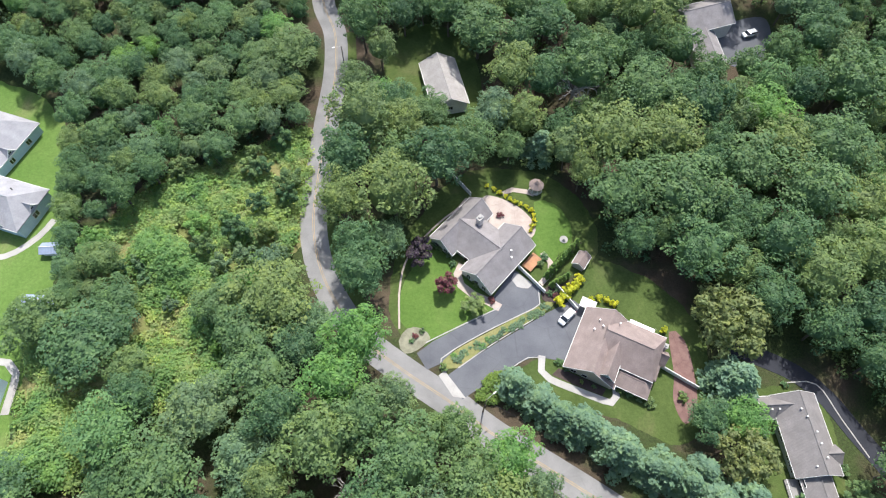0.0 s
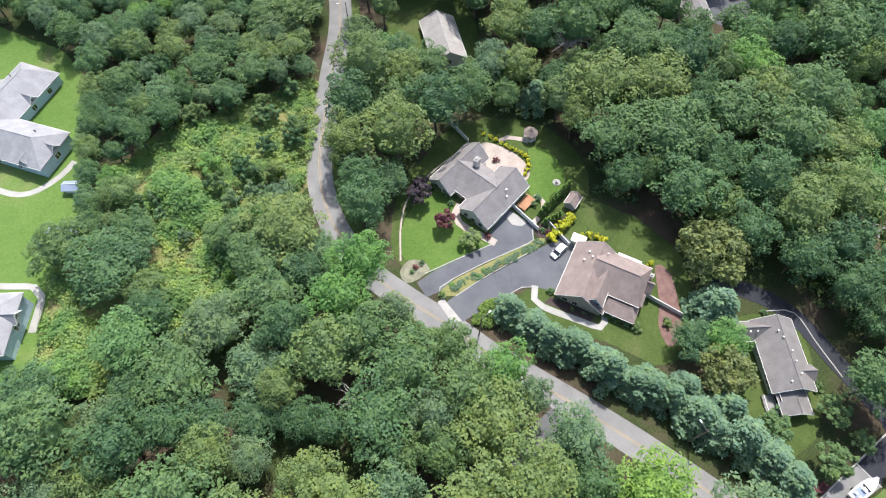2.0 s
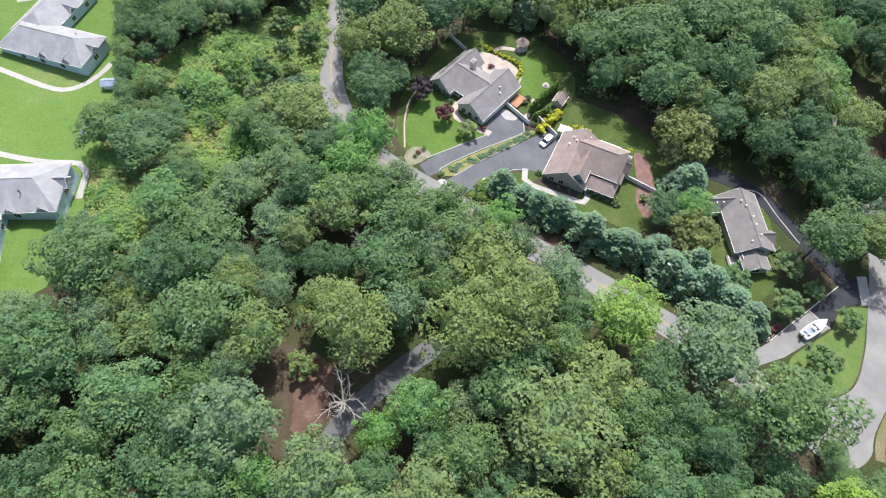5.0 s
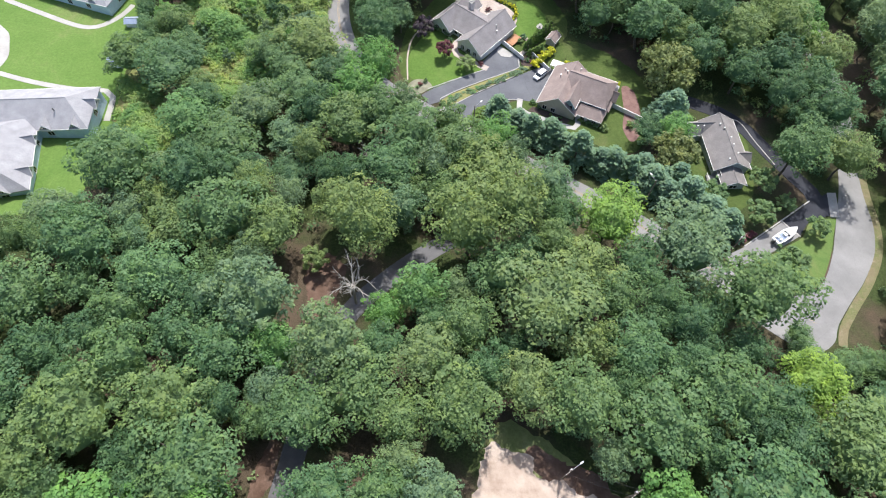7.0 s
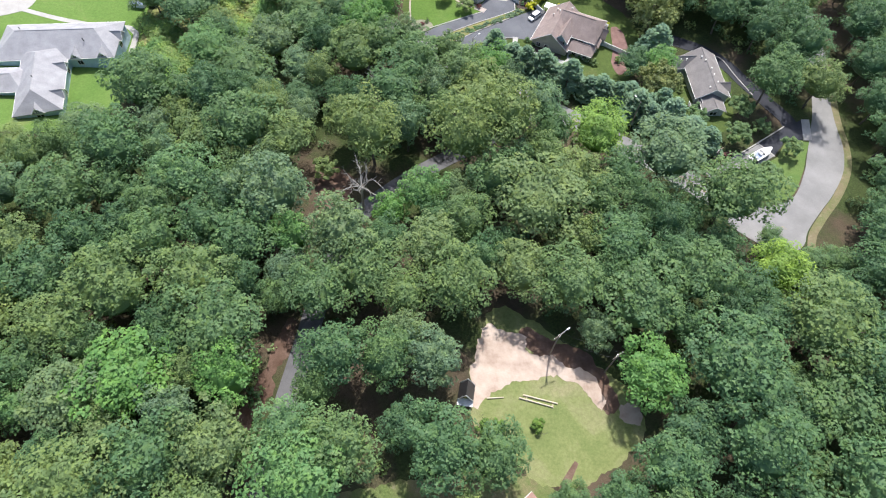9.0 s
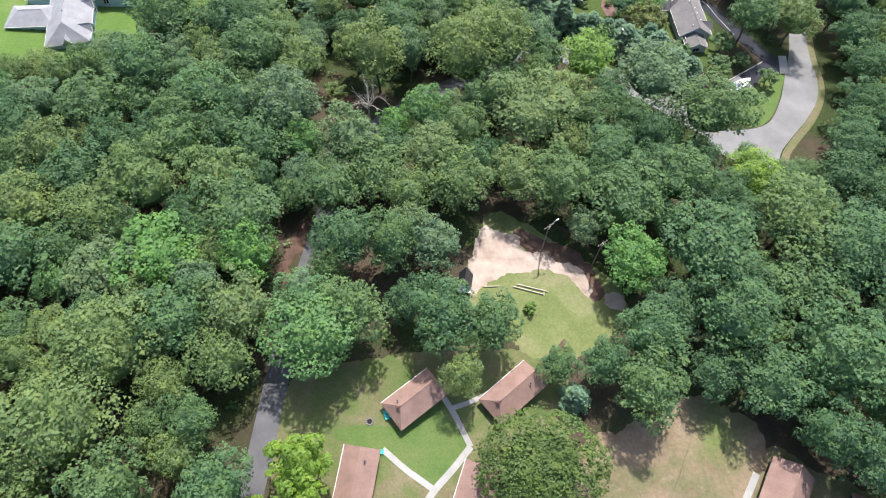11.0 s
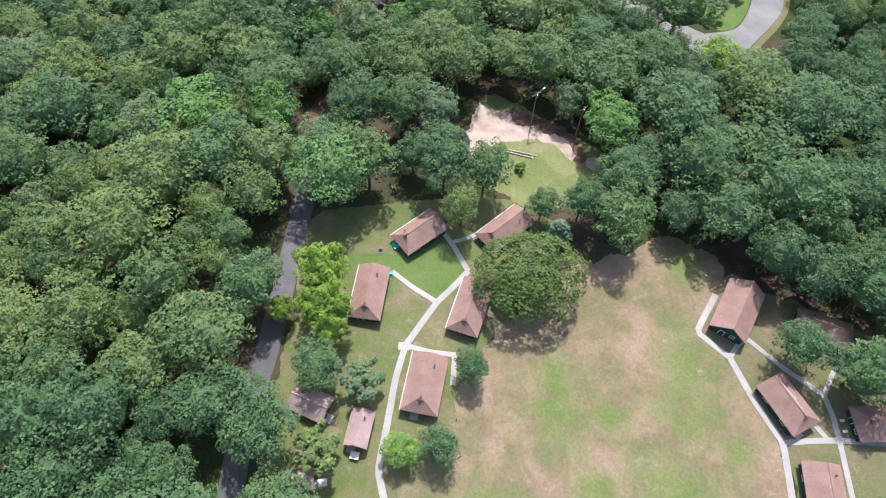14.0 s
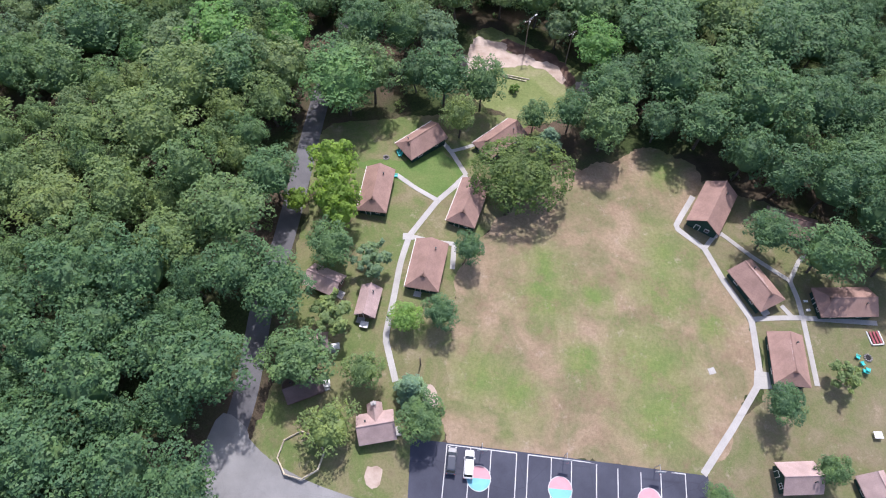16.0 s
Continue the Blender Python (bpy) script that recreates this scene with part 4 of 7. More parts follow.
CAMP_PATHS = [
    ([(-9.3, -90.4), (-5, -93.8), (0.1, -97.0)], 1.3), ([(0.6, -79.4), (3.2, -83.2), (6.5, -89.5)], 1.3), ([(9.9, -79.6), (6, -81.6), (2.6, -82.8)], 1.1),
    ([(6.5, -89.5), (3.4, -93.4), (0.1, -97.0), (-5.8, -106.4)], 1.5), ([(-5.8, -106.4), (-1, -107.6), (3.9, -108.0)], 1.2), ([(3.8, -108), (3.4, -114.0)], 1.3),
    ([(-5.8, -106.4), (-7.4, -113), (-8.4, -121), (-9.6, -129.5), (-7.2, -138)], 1.5), ([(-7.2, -106.6), (-4.9, -106.6)], 1.9),
    ([(58.8, -92.8), (53.0, -101.4), (58.6, -106.6)], 1.5), ([(58.6, -106.6), (61.8, -103.0), (63.1, -102.7)], 1.2), ([(63.1, -102.5), (68.8, -108.2), (75.8, -113.8)], 1.2),
    ([(58.6, -106.6), (61.3, -114.6), (65.2, -122.9), (64.8, -129), (64.2, -135.6), (57, -144.6), (49.6, -153.2)], 1.6),
    ([(75.8, -113.8), (76.4, -118), (76.3, -122.2), (75.5, -136.4)], 1.3), ([(65.2, -122.9), (71, -122.4), (76.3, -122.2), (92, -122.9)], 1.3), ([(72.4, -119.6), (74, -122)], 1.2),
    ([(75.8, -113.8), (79.5, -108.4), (84, -106)], 1.1)]


def tight(points, gap=0.7):
    """The same line with its corners kept sharp."""
    p = [np.array(q, float) for q in points]
    out = [p[0]]
    for a, b, c in zip(p, p[1:], p[2:]):
        out += [b + (a - b) * min(0.45, gap / np.linalg.norm(a - b)), b + (c - b) * min(0.45, gap / np.linalg.norm(c - b))]
    return [tuple(q) for q in out + [p[-1]]]


for points, width in CAMP_PATHS:
    ribbon("camp_path", tight(points), width * 0.82, CONCRETE, 0.11, "narrow pale concrete camp path", "path", across=2)
sheet("path_pad", [(63.4, -133.6), (66.2, -134), (66.2, -137.2), (62.4, -137.4)], CONCRETE, 0.115, "pale concrete pad where paths meet", "path", smooth=False)

# painted court used for parking
sheet("court", [(-4.0, -148.2), (2.8, -148.8), (20, -150.4), (50.4, -153.4), (50.2, -170), (-4.6, -170)], COURT, 0.085, "dark asphalt court marked with white lines", "court", smooth=False)


def court_line(a, b, w=0.17):
    ribbon("court_line", [a, b], w, PAINT, 0.095, "worn white court line", "marking", across=1, drop=0.005)


for a, b in (((2.6, -149.1), (15.3, -150.3)), ((17.4, -150.5), (29.9, -151.7)), ((33.8, -152.0), (46.2, -153.2))):
    court_line(a, b)
    d = Vector(b) - Vector(a)
    for f in (0, 0.34, 0.635, 1.0):
        p = Vector(a) + d * f
        court_line(tuple(p), (p.x - 1.35, p.y - 14.5))


def court_circle(x, y, r=2.1):
    """A painted key circle: one half pink, the other cyan, with a white rim."""
    for name, mat, a0, col in (("painted_half_circle", PINK, 0, "pink"), ("painted_half_circle", CYAN, 180, "cyan")):
        poly = [(x + r * math.cos(radians(a0 + k * 15 - 4)), y + r * math.sin(radians(a0 + k * 15 - 4))) for k in range(13)]
        sheet(name, poly, mat, 0.1, f"{col} painted half circle on a court", "marking", smooth=False, skirt=0.008)
    ring = [(x + (r + 0.05) * math.cos(radians(k * 15)), y + (r + 0.05) * math.sin(radians(k * 15))) for k in range(25)]
    ribbon("circle_rim", ring, 0.12, PAINT, 0.105, "white painted rim of a court circle", "marking", across=1, step=0.6, drop=0.005)


for x, y in ((8.3, -154.7), (22.9, -156.2), (39.0, -157.8)):
    court_circle(x, y)
# distinct crowns of the woods: x, y, radius, hue
CROWNS = []
CROWNS += [(38.8, 101.7, 8.2, 0.5), (52.9, 104.1, 8.2, 0.5), (54.3, 87.7, 9.1, 0.3), (39.8, 87.4, 7.1, 0.3), (49.2, 117.9, 7.8, 0.3), (72.3, 96.7, 8.1, 0.3), (81.9, 102.3, 6.9, 0.5), (92.7, 100.9, 8.2, 0.3), (83.6, 87.7, 7.9, 0.3), (73.8, 75.4, 6.9, 0.2), (55.5, 73.1, 7.4, 0.25), (35.3, 72.4, 6.7, 0.2), (80.3, 67.1, 7.3, 0.45), (96.8, 86.9, 6.5, 0.5), (102.7, 122, 8.7, 0.3), (19.2, 123.2, 8.6, 0.3), (27.5, 97.6, 4.8, 0.85), (18.5, 107.8, 5.8, 0.25), (8, 100.4, 6, 0.3), (65.8, 61.6, 5.3, 0.2), (74.2, 55.3, 6.4, 0.2), (84.9, 51.8, 6.9, 0.1)]
CROWNS += [(76.1, 130.2, 7.4, 0.3), (90.9, 136.3, 8.3, 0.25), (-12.6, 84.6, 7.9, 0.5), (-20.8, 101.7, 7.8, 0.5), (-7.8, 110.5, 6.2, 0.3), (-17.9, 64.7, 5.6, 0.2), (-24.4, 82.8, 5.3, 0.5), (-17.7, 49.6, 5.5, 0.85), (-21.2, 41.5, 5.8, 0.85), (-36, 42.9, 7.4, 0.3), (-35.3, 58.2, 8.2, 0.5), (-41.3, 128.1, 10.1, 0.4), (-50.6, 106.5, 7.4, 0.2), (-62.3, 105.6, 8, 0.2), (-69.1, 90.7, 5.7, 0.1), (-81.3, 99.4, 6.5, 0.2), (-89.2, 100.6, 5.9, 0.2), (-84.9, 117.8, 7.6, 0.1), (-84.5, 77.9, 4.2, 0.3), (-68.2, 58.1, 6.9, 0.15), (-70, 47.2, 7.2, 0.2), (-77.8, 58.1, 5.0, 0.15), (-39.5, 59, 5.2, 0.3)]
CROWNS += [(-66.5, 51.0, 5.2, 0.15), (-40.5, 51.5, 5.6, 0.3), (-22.8, 29.8, 7.2, 0.4), (-15.3, 34.3, 5.6, 0.3), (-6.9, 27.4, 6.7, 0.3), (11.6, 28.1, 4.8, 0.85), (-50.2, 25, 7.2, 0.3), (-36.1, 27.7, 5.9, 0.7), (-66.3, 77.4, 5.1, 0.15), (-42, 77.5, 4.9, 0.2), (-40.2, 89.6, 5.1, 0.2), (34.4, 122.6, 7.2, 0.3), (7.7, 135.7, 7.4, 0.3), (-5.6, 133.1, 6.6, 0.2), (20.5, -16.9, 9.2, 0.55), (-16.6, 3.4, 7.3, 0.5), (9.0, 18, 7.4, 0.5), (4.2, 6.9, 6.6, 0.5), (-35.2, -17.9, 7.7, 0.65), (36.8, 5.4, 6.9, 0.95), (52.3, -1.1, 8.5, 0.65), (63.9, -12.8, 8.2, 0.35)]
CROWNS += [(-4.9, -15.4, 5, 0.3), (-20.3, -26.2, 6.8, 0.6), (-2.1, -27.8, 6.3, 0.55), (-15.1, -34, 7.1, 0.35), (-23.1, -39.2, 5.9, 0.3), (3.6, -36.8, 6.6, 0.4), (-9.5, -52.3, 5.5, 0.3), (1.1, -50.9, 6.1, 0.25), (25.8, -35.7, 6.7, 0.35), (39.9, -39.1, 7.9, 0.3), (38.1, -55.5, 6.9, 0.85), (70.6, -30.2, 5.8, 1), (52.3, -33.2, 6.8, 0.3), (54.3, -52.6, 9.1, 0.2), (-36.2, -56.5, 5.3, 0.85), (-53.2, -57.7, 8.1, 0.85), (-61.4, -61.7, 6.5, 0.6), (-46.3, -38.2, 7.2, 0.4), (-59.6, -41.5, 7.8, 0.4), (-55.6, -30.9, 6, 0.3), (-78, -18.5, 6.9, 0.3), (-45, 1.9, 7.6, 0.3)]
CROWNS += [(-53.5, -13.6, 6.5, 0.75), (-69.5, 12.4, 7.4, 0.3), (-70.5, -6.5, 7.0, 0.25), (-74.7, -38.5, 6.2, 0.15), (-25, -66.8, 5.5, 0.75), (-15.7, -68.4, 6, 0.35), (-1, -68.9, 6.5, 0.2), (10.1, -71, 5.1, 0.25), (39.1, -71.3, 5.6, 0.3), (55.7, -66.5, 7.7, 0.25), (74.2, -43.9, 8.7, 0.4), (73.5, -58.2, 8.1, 0.3), (-46.1, -71.2, 7.1, 0.25), (56.3, 23.3, 6, 0.25), (37.4, -25.7, 6.4, 0.25), (-11.6, 18.1, 6.9, 0.25), (-8.5, 5.4, 4.8, 0.7), (4.9, 23.6, 6.3, 0.35), (-39.3, -47.8, 7.8, 0.3), (-80.2, -60, 8.1, 0.2), (-55.1, -77.2, 7.9, 0.52)]
CROWNS += [(-58.7, -90.2, 8, 0.55), (-72.8, -89.4, 5.1, 0.4), (-49.3, -99.6, 6.1, 0.2), (-34, -98.8, 5.5, 0.25), (-61.3, -106.5, 6.6, 0.48), (-39.5, -109.6, 7.1, 0.25), (-49.3, -115.5, 6.2, 0.4), (-63.6, -115.9, 5.4, 0.2), (-37.2, -120.4, 5.8, 0.3), (-53.5, -123.6, 6.8, 0.25), (31.6, -78.8, 5.4, 0.25), (82.4, -51.9, 8.8, 0.2), (73, -74.3, 9.1, 0.25), (73.3, -88.5, 7.2, 0.25), (89, -73.2, 7.1, 0.15), (97.9, -49.2, 7.8, 0.2), (-63.8, -124.4, 6.8, 0.4), (-38.5, -139.9, 7.1, 0.25), (-56.9, -142.5, 7.2, 0.35), (-60.7, -154.1, 7.4, 0.3), (-49, -156.9, 6.5, 0.2), (-39.4, -158.2, 5.7, 0.15)]
CROWNS += [(-66.6, -136.7, 4.7, 0.2), (-48.5, -136.1, 5.7, 0.25)]

# ---- trees ----
OAKS = [TreeKind(11, 5.0, 15, 4.0, 62, 56, 0.235, LEAF), TreeKind(12, 5.0, 15.5, 4.0, 78, 44, 0.225, LEAF), TreeKind(13, 5.0, 14.5, 3.5, 54, 64, 0.24, LEAF),
        TreeKind(14, 5.0, 16, 4.5, 70, 50, 0.23, LEAF), TreeKind(15, 5.0, 14, 3.5, 88, 40, 0.22, LEAF), TreeKind(16, 5.0, 15.5, 4.0, 46, 74, 0.25, LEAF, wild=0.6),
        TreeKind(18, 5.0, 16, 3.5, 50, 70, 0.24, LEAF, wild=0.55), TreeKind(19, 5.0, 15, 4.5, 66, 52, 0.23, LEAF)]
SPARSE = TreeKind(17, 5.0, 9, 2.0, 34, 34, 0.27, LEAF, trunk_r=0.2, bark=DEADWOOD)
MAPLE = TreeKind(21, 4.0, 11, 2.5, 34, 70, 0.27, LEAF_BRIGHT)
ROUND_DARK = TreeKind(22, 9.4, 12.5, 2.6, 250, 76, 0.29, LEAF_DARK, "dome", trunk_r=0.5)
PINE = TreeKind(23, 3.2, 13, 1.2, 78, 44, 0.25, LEAF_BLUE, "cone", out=0.8, up=0.75)
PINE_TWO = TreeKind(24, 3.4, 11.5, 1.0, 70, 46, 0.25, LEAF_BLUE, "cone", out=0.8, up=0.75)
WILLOW = TreeKind(25, 5.0, 12, 2.5, 50, 66, 0.30, LEAF_WILLOW, droop=1.6, out=0.9, up=0.1)
REDTREE = TreeKind(26, 2.4, 4.6, 0.9, 18, 50, 0.25, LEAF_RED, trunk_r=0.12)
PURPLETREE = TreeKind(27, 3.2, 6.0, 1.0, 20, 60, 0.3, LEAF_PURPLE, trunk_r=0.15)
SMALL = TreeKind(28, 3.3, 7.5, 1.6, 22, 55, 0.3, LEAF, trunk_r=0.16)
HEDGE_TREE = TreeKind(29, 0.75, 4.6, 0.2, 16, 36, 0.2, LEAF_HEDGE, "cone", trunk_r=0.08)
SHRUB_YELLOW = TreeKind(30, 0.9, 1.4, 0.05, 8, 60, 0.16, LEAF_YELLOW, trunk_r=0.05)
SHRUB = TreeKind(31, 1.0, 1.6, 0.05, 9, 55, 0.18, LEAF, trunk_r=0.05)

planted = []


def put(kind, x, y, r, tall=1.0, label="", name="tree", category="tree", group="", tint=None):
    """Plants a tree whose crown has radius r."""
    planted.append((x, y, r))
    return kind.plant(x, y, r / kind.R, tall, random.uniform(0, 360), name, label, category, group, tint=tint)


GREEN = "broad leafy green deciduous tree in summer leaf"
great = put(ROUND_DARK, 18.2, -93.6, 9.4, 0.9, "huge dense dark green round tree at the meadow's edge")
great.matrix_basis = pose(18.2, -93.6, lz(18.2, -93.6)) @ Matrix.Diagonal((1.1, 0.93, 0.9, 1))
for x, y, r in ((-22, -94.5, 5.0), (-20.5, -101, 4.8), (-19.6, -105, 4.0), (-29.5, -101.5, 2.6)):
    put(MAPLE, x, y, r, 1.0, "bright yellow-green maple beside the camp lane", group="bright maples")
for x, y, r, tall, tint in ((-20.7, -112.8, 4.8, 0.75, 0.28), (-24.1, -136.3, 6.0, 0.65, 0.3), (-2.0, -145.6, 4.3, 0.7, 0.3), (1.2, -125.8, 3.4, 0.8, 0.16), (6.8, -111.6, 3.2, 0.85, 0.1), (65.0, -141.6, 3.7, 0.8, 0.08),
                            (70.2, -106.2, 5.0, 0.75, 0.12), (80.2, -111.6, 6.4, 0.75, 0.25), (71.7, -152.7, 3.0, 0.8, 0.3), (50.2, -157.6, 2.5, 0.9, 0.3), (-29.3, -123.5, 6.6, 0.7, 0.2), (-12.7, -137.6, 3.5, 0.8, 0.4),
                            (4.8, -78.4, 4.0, 1.05, 0.5)):
    put(OAKS[int(x * 7) % 8], x, y, r, tall, "rounded green shade tree among the cabins", group="camp shade trees", tint=tint)
for x, y, r, tint in ((-12.7, -114.5, 3.8, 0.66), (-19.7, -126.7, 4.1, 0.52), (79.4, -135.6, 3.0, 0.52)):
    put(SMALL, x, y, r, 0.85, "thin-crowned olive green tree among the cabins", group="camp shade trees", tint=tint)
for x, y, r, tall, tint in ((-16.2, 0.3, 7.2, 1.0, 0.5), (5.6, 0.6, 8.6, 1.0, 0.5), (-3.6, -13.2, 5.4, 0.95, 0.8), (15, 5.6, 7.6, 1.0, 0.48), (-22.5, 7, 5.2, 1.0, 0.5), (-10.6, -17.5, 4.2, 0.9, 0.85), (11.7, -9.7, 6.2, 1.0, 0.3)):
    put(OAKS[int(abs(x) * 5) % 8], x, y, r, tall, "broad-crowned forest tree leaning over the lane", group="lane trees", tint=tint)
for x, y, r, tall, tint in ((-4.6, 110.5, 5.2, 0.8, 0.3), (-11.5, 105, 5.6, 0.9, 0.5), (-20.5, 104.5, 7.4, 0.9, 0.55), (-18.4, 119.0, 3.8, 0.7, 0.85), (5, 100.5, 6, 0.9, 0.3), (11, 110.5, 5.4, 0.9, 0.68), (18, 110, 5.6, 0.9, 0.5),
                            (-23, 136, 6, 1, 0.3), (15.8, 122.5, 6.4, 0.9, 0.5)):
    put(OAKS[int(abs(x) * 5) % 8], x, y, r, tall, "leafy green tree round a far house", group="far house trees", tint=tint)
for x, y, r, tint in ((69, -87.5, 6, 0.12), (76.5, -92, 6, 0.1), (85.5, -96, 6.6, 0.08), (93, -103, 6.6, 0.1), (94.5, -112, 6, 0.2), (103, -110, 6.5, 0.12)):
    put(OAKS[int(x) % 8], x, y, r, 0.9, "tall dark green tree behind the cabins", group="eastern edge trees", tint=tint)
put(OAKS[1], 24.5, 15.2, 5.6, 0.9, "leafy tree at the mouth of the lane", tint=0.7)
put(SMALL, -26.8, -4.6, 3.0, 0.9, "thin small tree on bare ground", tint=0.5)
put(SPARSE, -18.1, -147.6, 5.0, 0.9, "sparse half-dead tree with bare pale branches", tint=0.5)
put(OAKS[2], 39.3, -53.6, 6.6, 0.8, "bright green tree at the clearing's edge", tint=0.85)
for x, y, r, tint in ((10.0, -69, 5.6, 0.3), (1.0, -68, 6.6, 0.2), (22.5, -75.5, 3.6, 0.3), (40, -70.5, 6.0, 0.25), (31, -75, 4.6, 0.2)):
    put(OAKS[0], x, y, r, 0.9, "leafy green tree at the clearing's edge", group="clearing trees", tint=tint)
for x, y, r, tint in ((85.4, 27.6, 6.6, 0.3), (98.4, 27.0, 5.8, 0.52), (98.6, 42, 6.4, 0.2), (103.0, 61, 6.2, 0.5), (97, 52, 6, 0.2), (117.5, 51, 6.5, 0.1), (114, 35, 6, 0.12), (112.5, 22, 5.5, 0.15), (111, 10, 5.6, 0.25), (105.5, -4, 5.5, 0.2), (101, -12.5, 5, 0.25), (96.6, -21, 6.0, 0.12)):
    put(OAKS[3], x, y, r, 0.85, "large leafy tree overhanging the street", group="street trees", tint=tint)
for x, y, r in ((88.8, 10, 2.8), (78.4, 0.4, 3.6), (75.6, 13.4, 3.6), (79.2, 23.6, 3.4), (83.4, 17.6, 2.4)):
    put(SMALL, x, y, r, 0.8, "small rounded tree beside a parking pad", group="street trees", tint=0.35)
for x, y, r, tint in ((-85.6, 86, 3.6, 0.3), (-86.2, 92.5, 3.8, 0.2), (-88.6, 98.5, 3.6, 0.45), (-90.4, 106, 4.4, 0.25), (-84.6, 79.5, 3.4, 0.4), (-82.5, 72.5, 3.2, 0.2)):
    put(OAKS[int(y) % 8], x, y, r, 0.85, "slender vine-draped tree at the lawn's edge", group="lawn edge trees", tint=tint)
for x, y, r, tint in ((79.5, 56.5, 5.6, 0.15), (88.6, 49, 5.4, 0.12), (93.4, 40.6, 4.8, 0.15), (69.5, 63, 5.6, 0.2), (96.6, 33.4, 4.2, 0.2)):
    put(OAKS[int(y) % 8], x, y, r, 0.9, "dark green tree above a black driveway", group="driveway trees", tint=tint)
for x, y, r in ((74, -22.5, 3.6), (80.5, -25.5, 4.2), (87.5, -24.5, 4.0), (75, -17.6, 2.8)):
    put(OAKS[1], x, y, r, 0.6, "low spreading tree at the street bend", group="street trees", tint=0.3)
put(OAKS[0], -6.4, 110.3, 4.6, 0.85, "leafy green tree before a far house", group="far house trees", tint=0.35)
for x, y, r in ((67.6, 125.7, 5.2), (88.7, 134.1, 5.4), (79.8, 129.9, 4.6), (61.2, 133.7, 5.4)):
    put(OAKS[5], x, y, r, 0.9, "leafy green tree round a far house", group="far house trees", tint=0.3)
for x, y, r in ((22.7, 103.8, 4.0), (11.7, 115.4, 3.8), (15.9, 114.8, 3.4)):
    put(PINE_TWO, x, y, r, 0.8, "broad blue-green spruce at the wood's edge", group="spruces")
put(OAKS[2], -5.6, -126.6, 3.2, 0.7, "small bright green tree beside the path", tint=0.92)
put(PINE, -4.2, -140.3, 3.0, 0.7, "small grey-blue evergreen beside a path")
put(PINE, 25.8, -80.8, 3.1, 0.62, "small blue-green evergreen at a cabin's end")
put(OAKS[1], -21.6, -72.8, 8.2, 0.72, "large green tree beside the camp lane", tint=0.8)
# conifer screen between the road and the second house
for i, (x, y, r) in enumerate(((14.0, 42.6, 3.4), (18.5, 40.4, 3.6), (23, 37.8, 3.8), (26.6, 35.0, 3.5), (30.4, 33.2, 3.8), (34.4, 30.8, 3.6), (38.2, 28.8, 3.9), (42, 26.8, 3.6), (46, 24.6, 4.0), (50, 22.2, 3.8), (54, 19.2, 4.2),
                              (58, 16.2, 4.2), (62.5, 13.4, 4.4), (66.5, 10.2, 4.3), (56.5, 22.5, 3.6), (50, 27, 3.4), (60.0, 45.5, 4.4), (56.4, 47.2, 3.6))):
    put((PINE, PINE_TWO, PINE_TWO)[i % 3], x + 0.7 * math.sin(i * 2.3), y + 0.8 * math.cos(i * 1.7), r * (1.12 + 0.2 * math.sin(i * 2.9)), 0.58 + 0.12 * math.sin(i * 4.1), "fluffy blue-green conifer in a screening row", group="conifer screen")
put(WILLOW, 60.5, 57.5, 7.6, 0.75, "drooping yellow-green willow-like tree beside a yard")
put(OAKS[4], 58.8, 37.2, 4.6, 0.72, "rounded bright green tree between two yards", tint=0.85)
put(OAKS[6], 52.2, 37.4, 4.4, 0.62, "rounded dark green tree between two yards", tint=0.12)
put(SMALL, 66.3, 20.4, 3.2, 0.7, "small green tree beside a grey house", tint=0.3)
put(WILLOW, 57.8, 30.4, 5.4, 0.7, "drooping yellow-green willow-like tree beside a yard")
put(PURPLETREE, -6.4, 73.4, 3.4, 1.0, "dark purple-leaved ornamental tree on the lawn")
put(REDTREE, -0.3, 66.0, 2.6, 1.0, "small round red-leaved maple on the lawn")
put(SMALL, 6.2, 61.4, 2.7, 0.6, "low rounded light green ornamental tree on the lawn", tint=0.5)

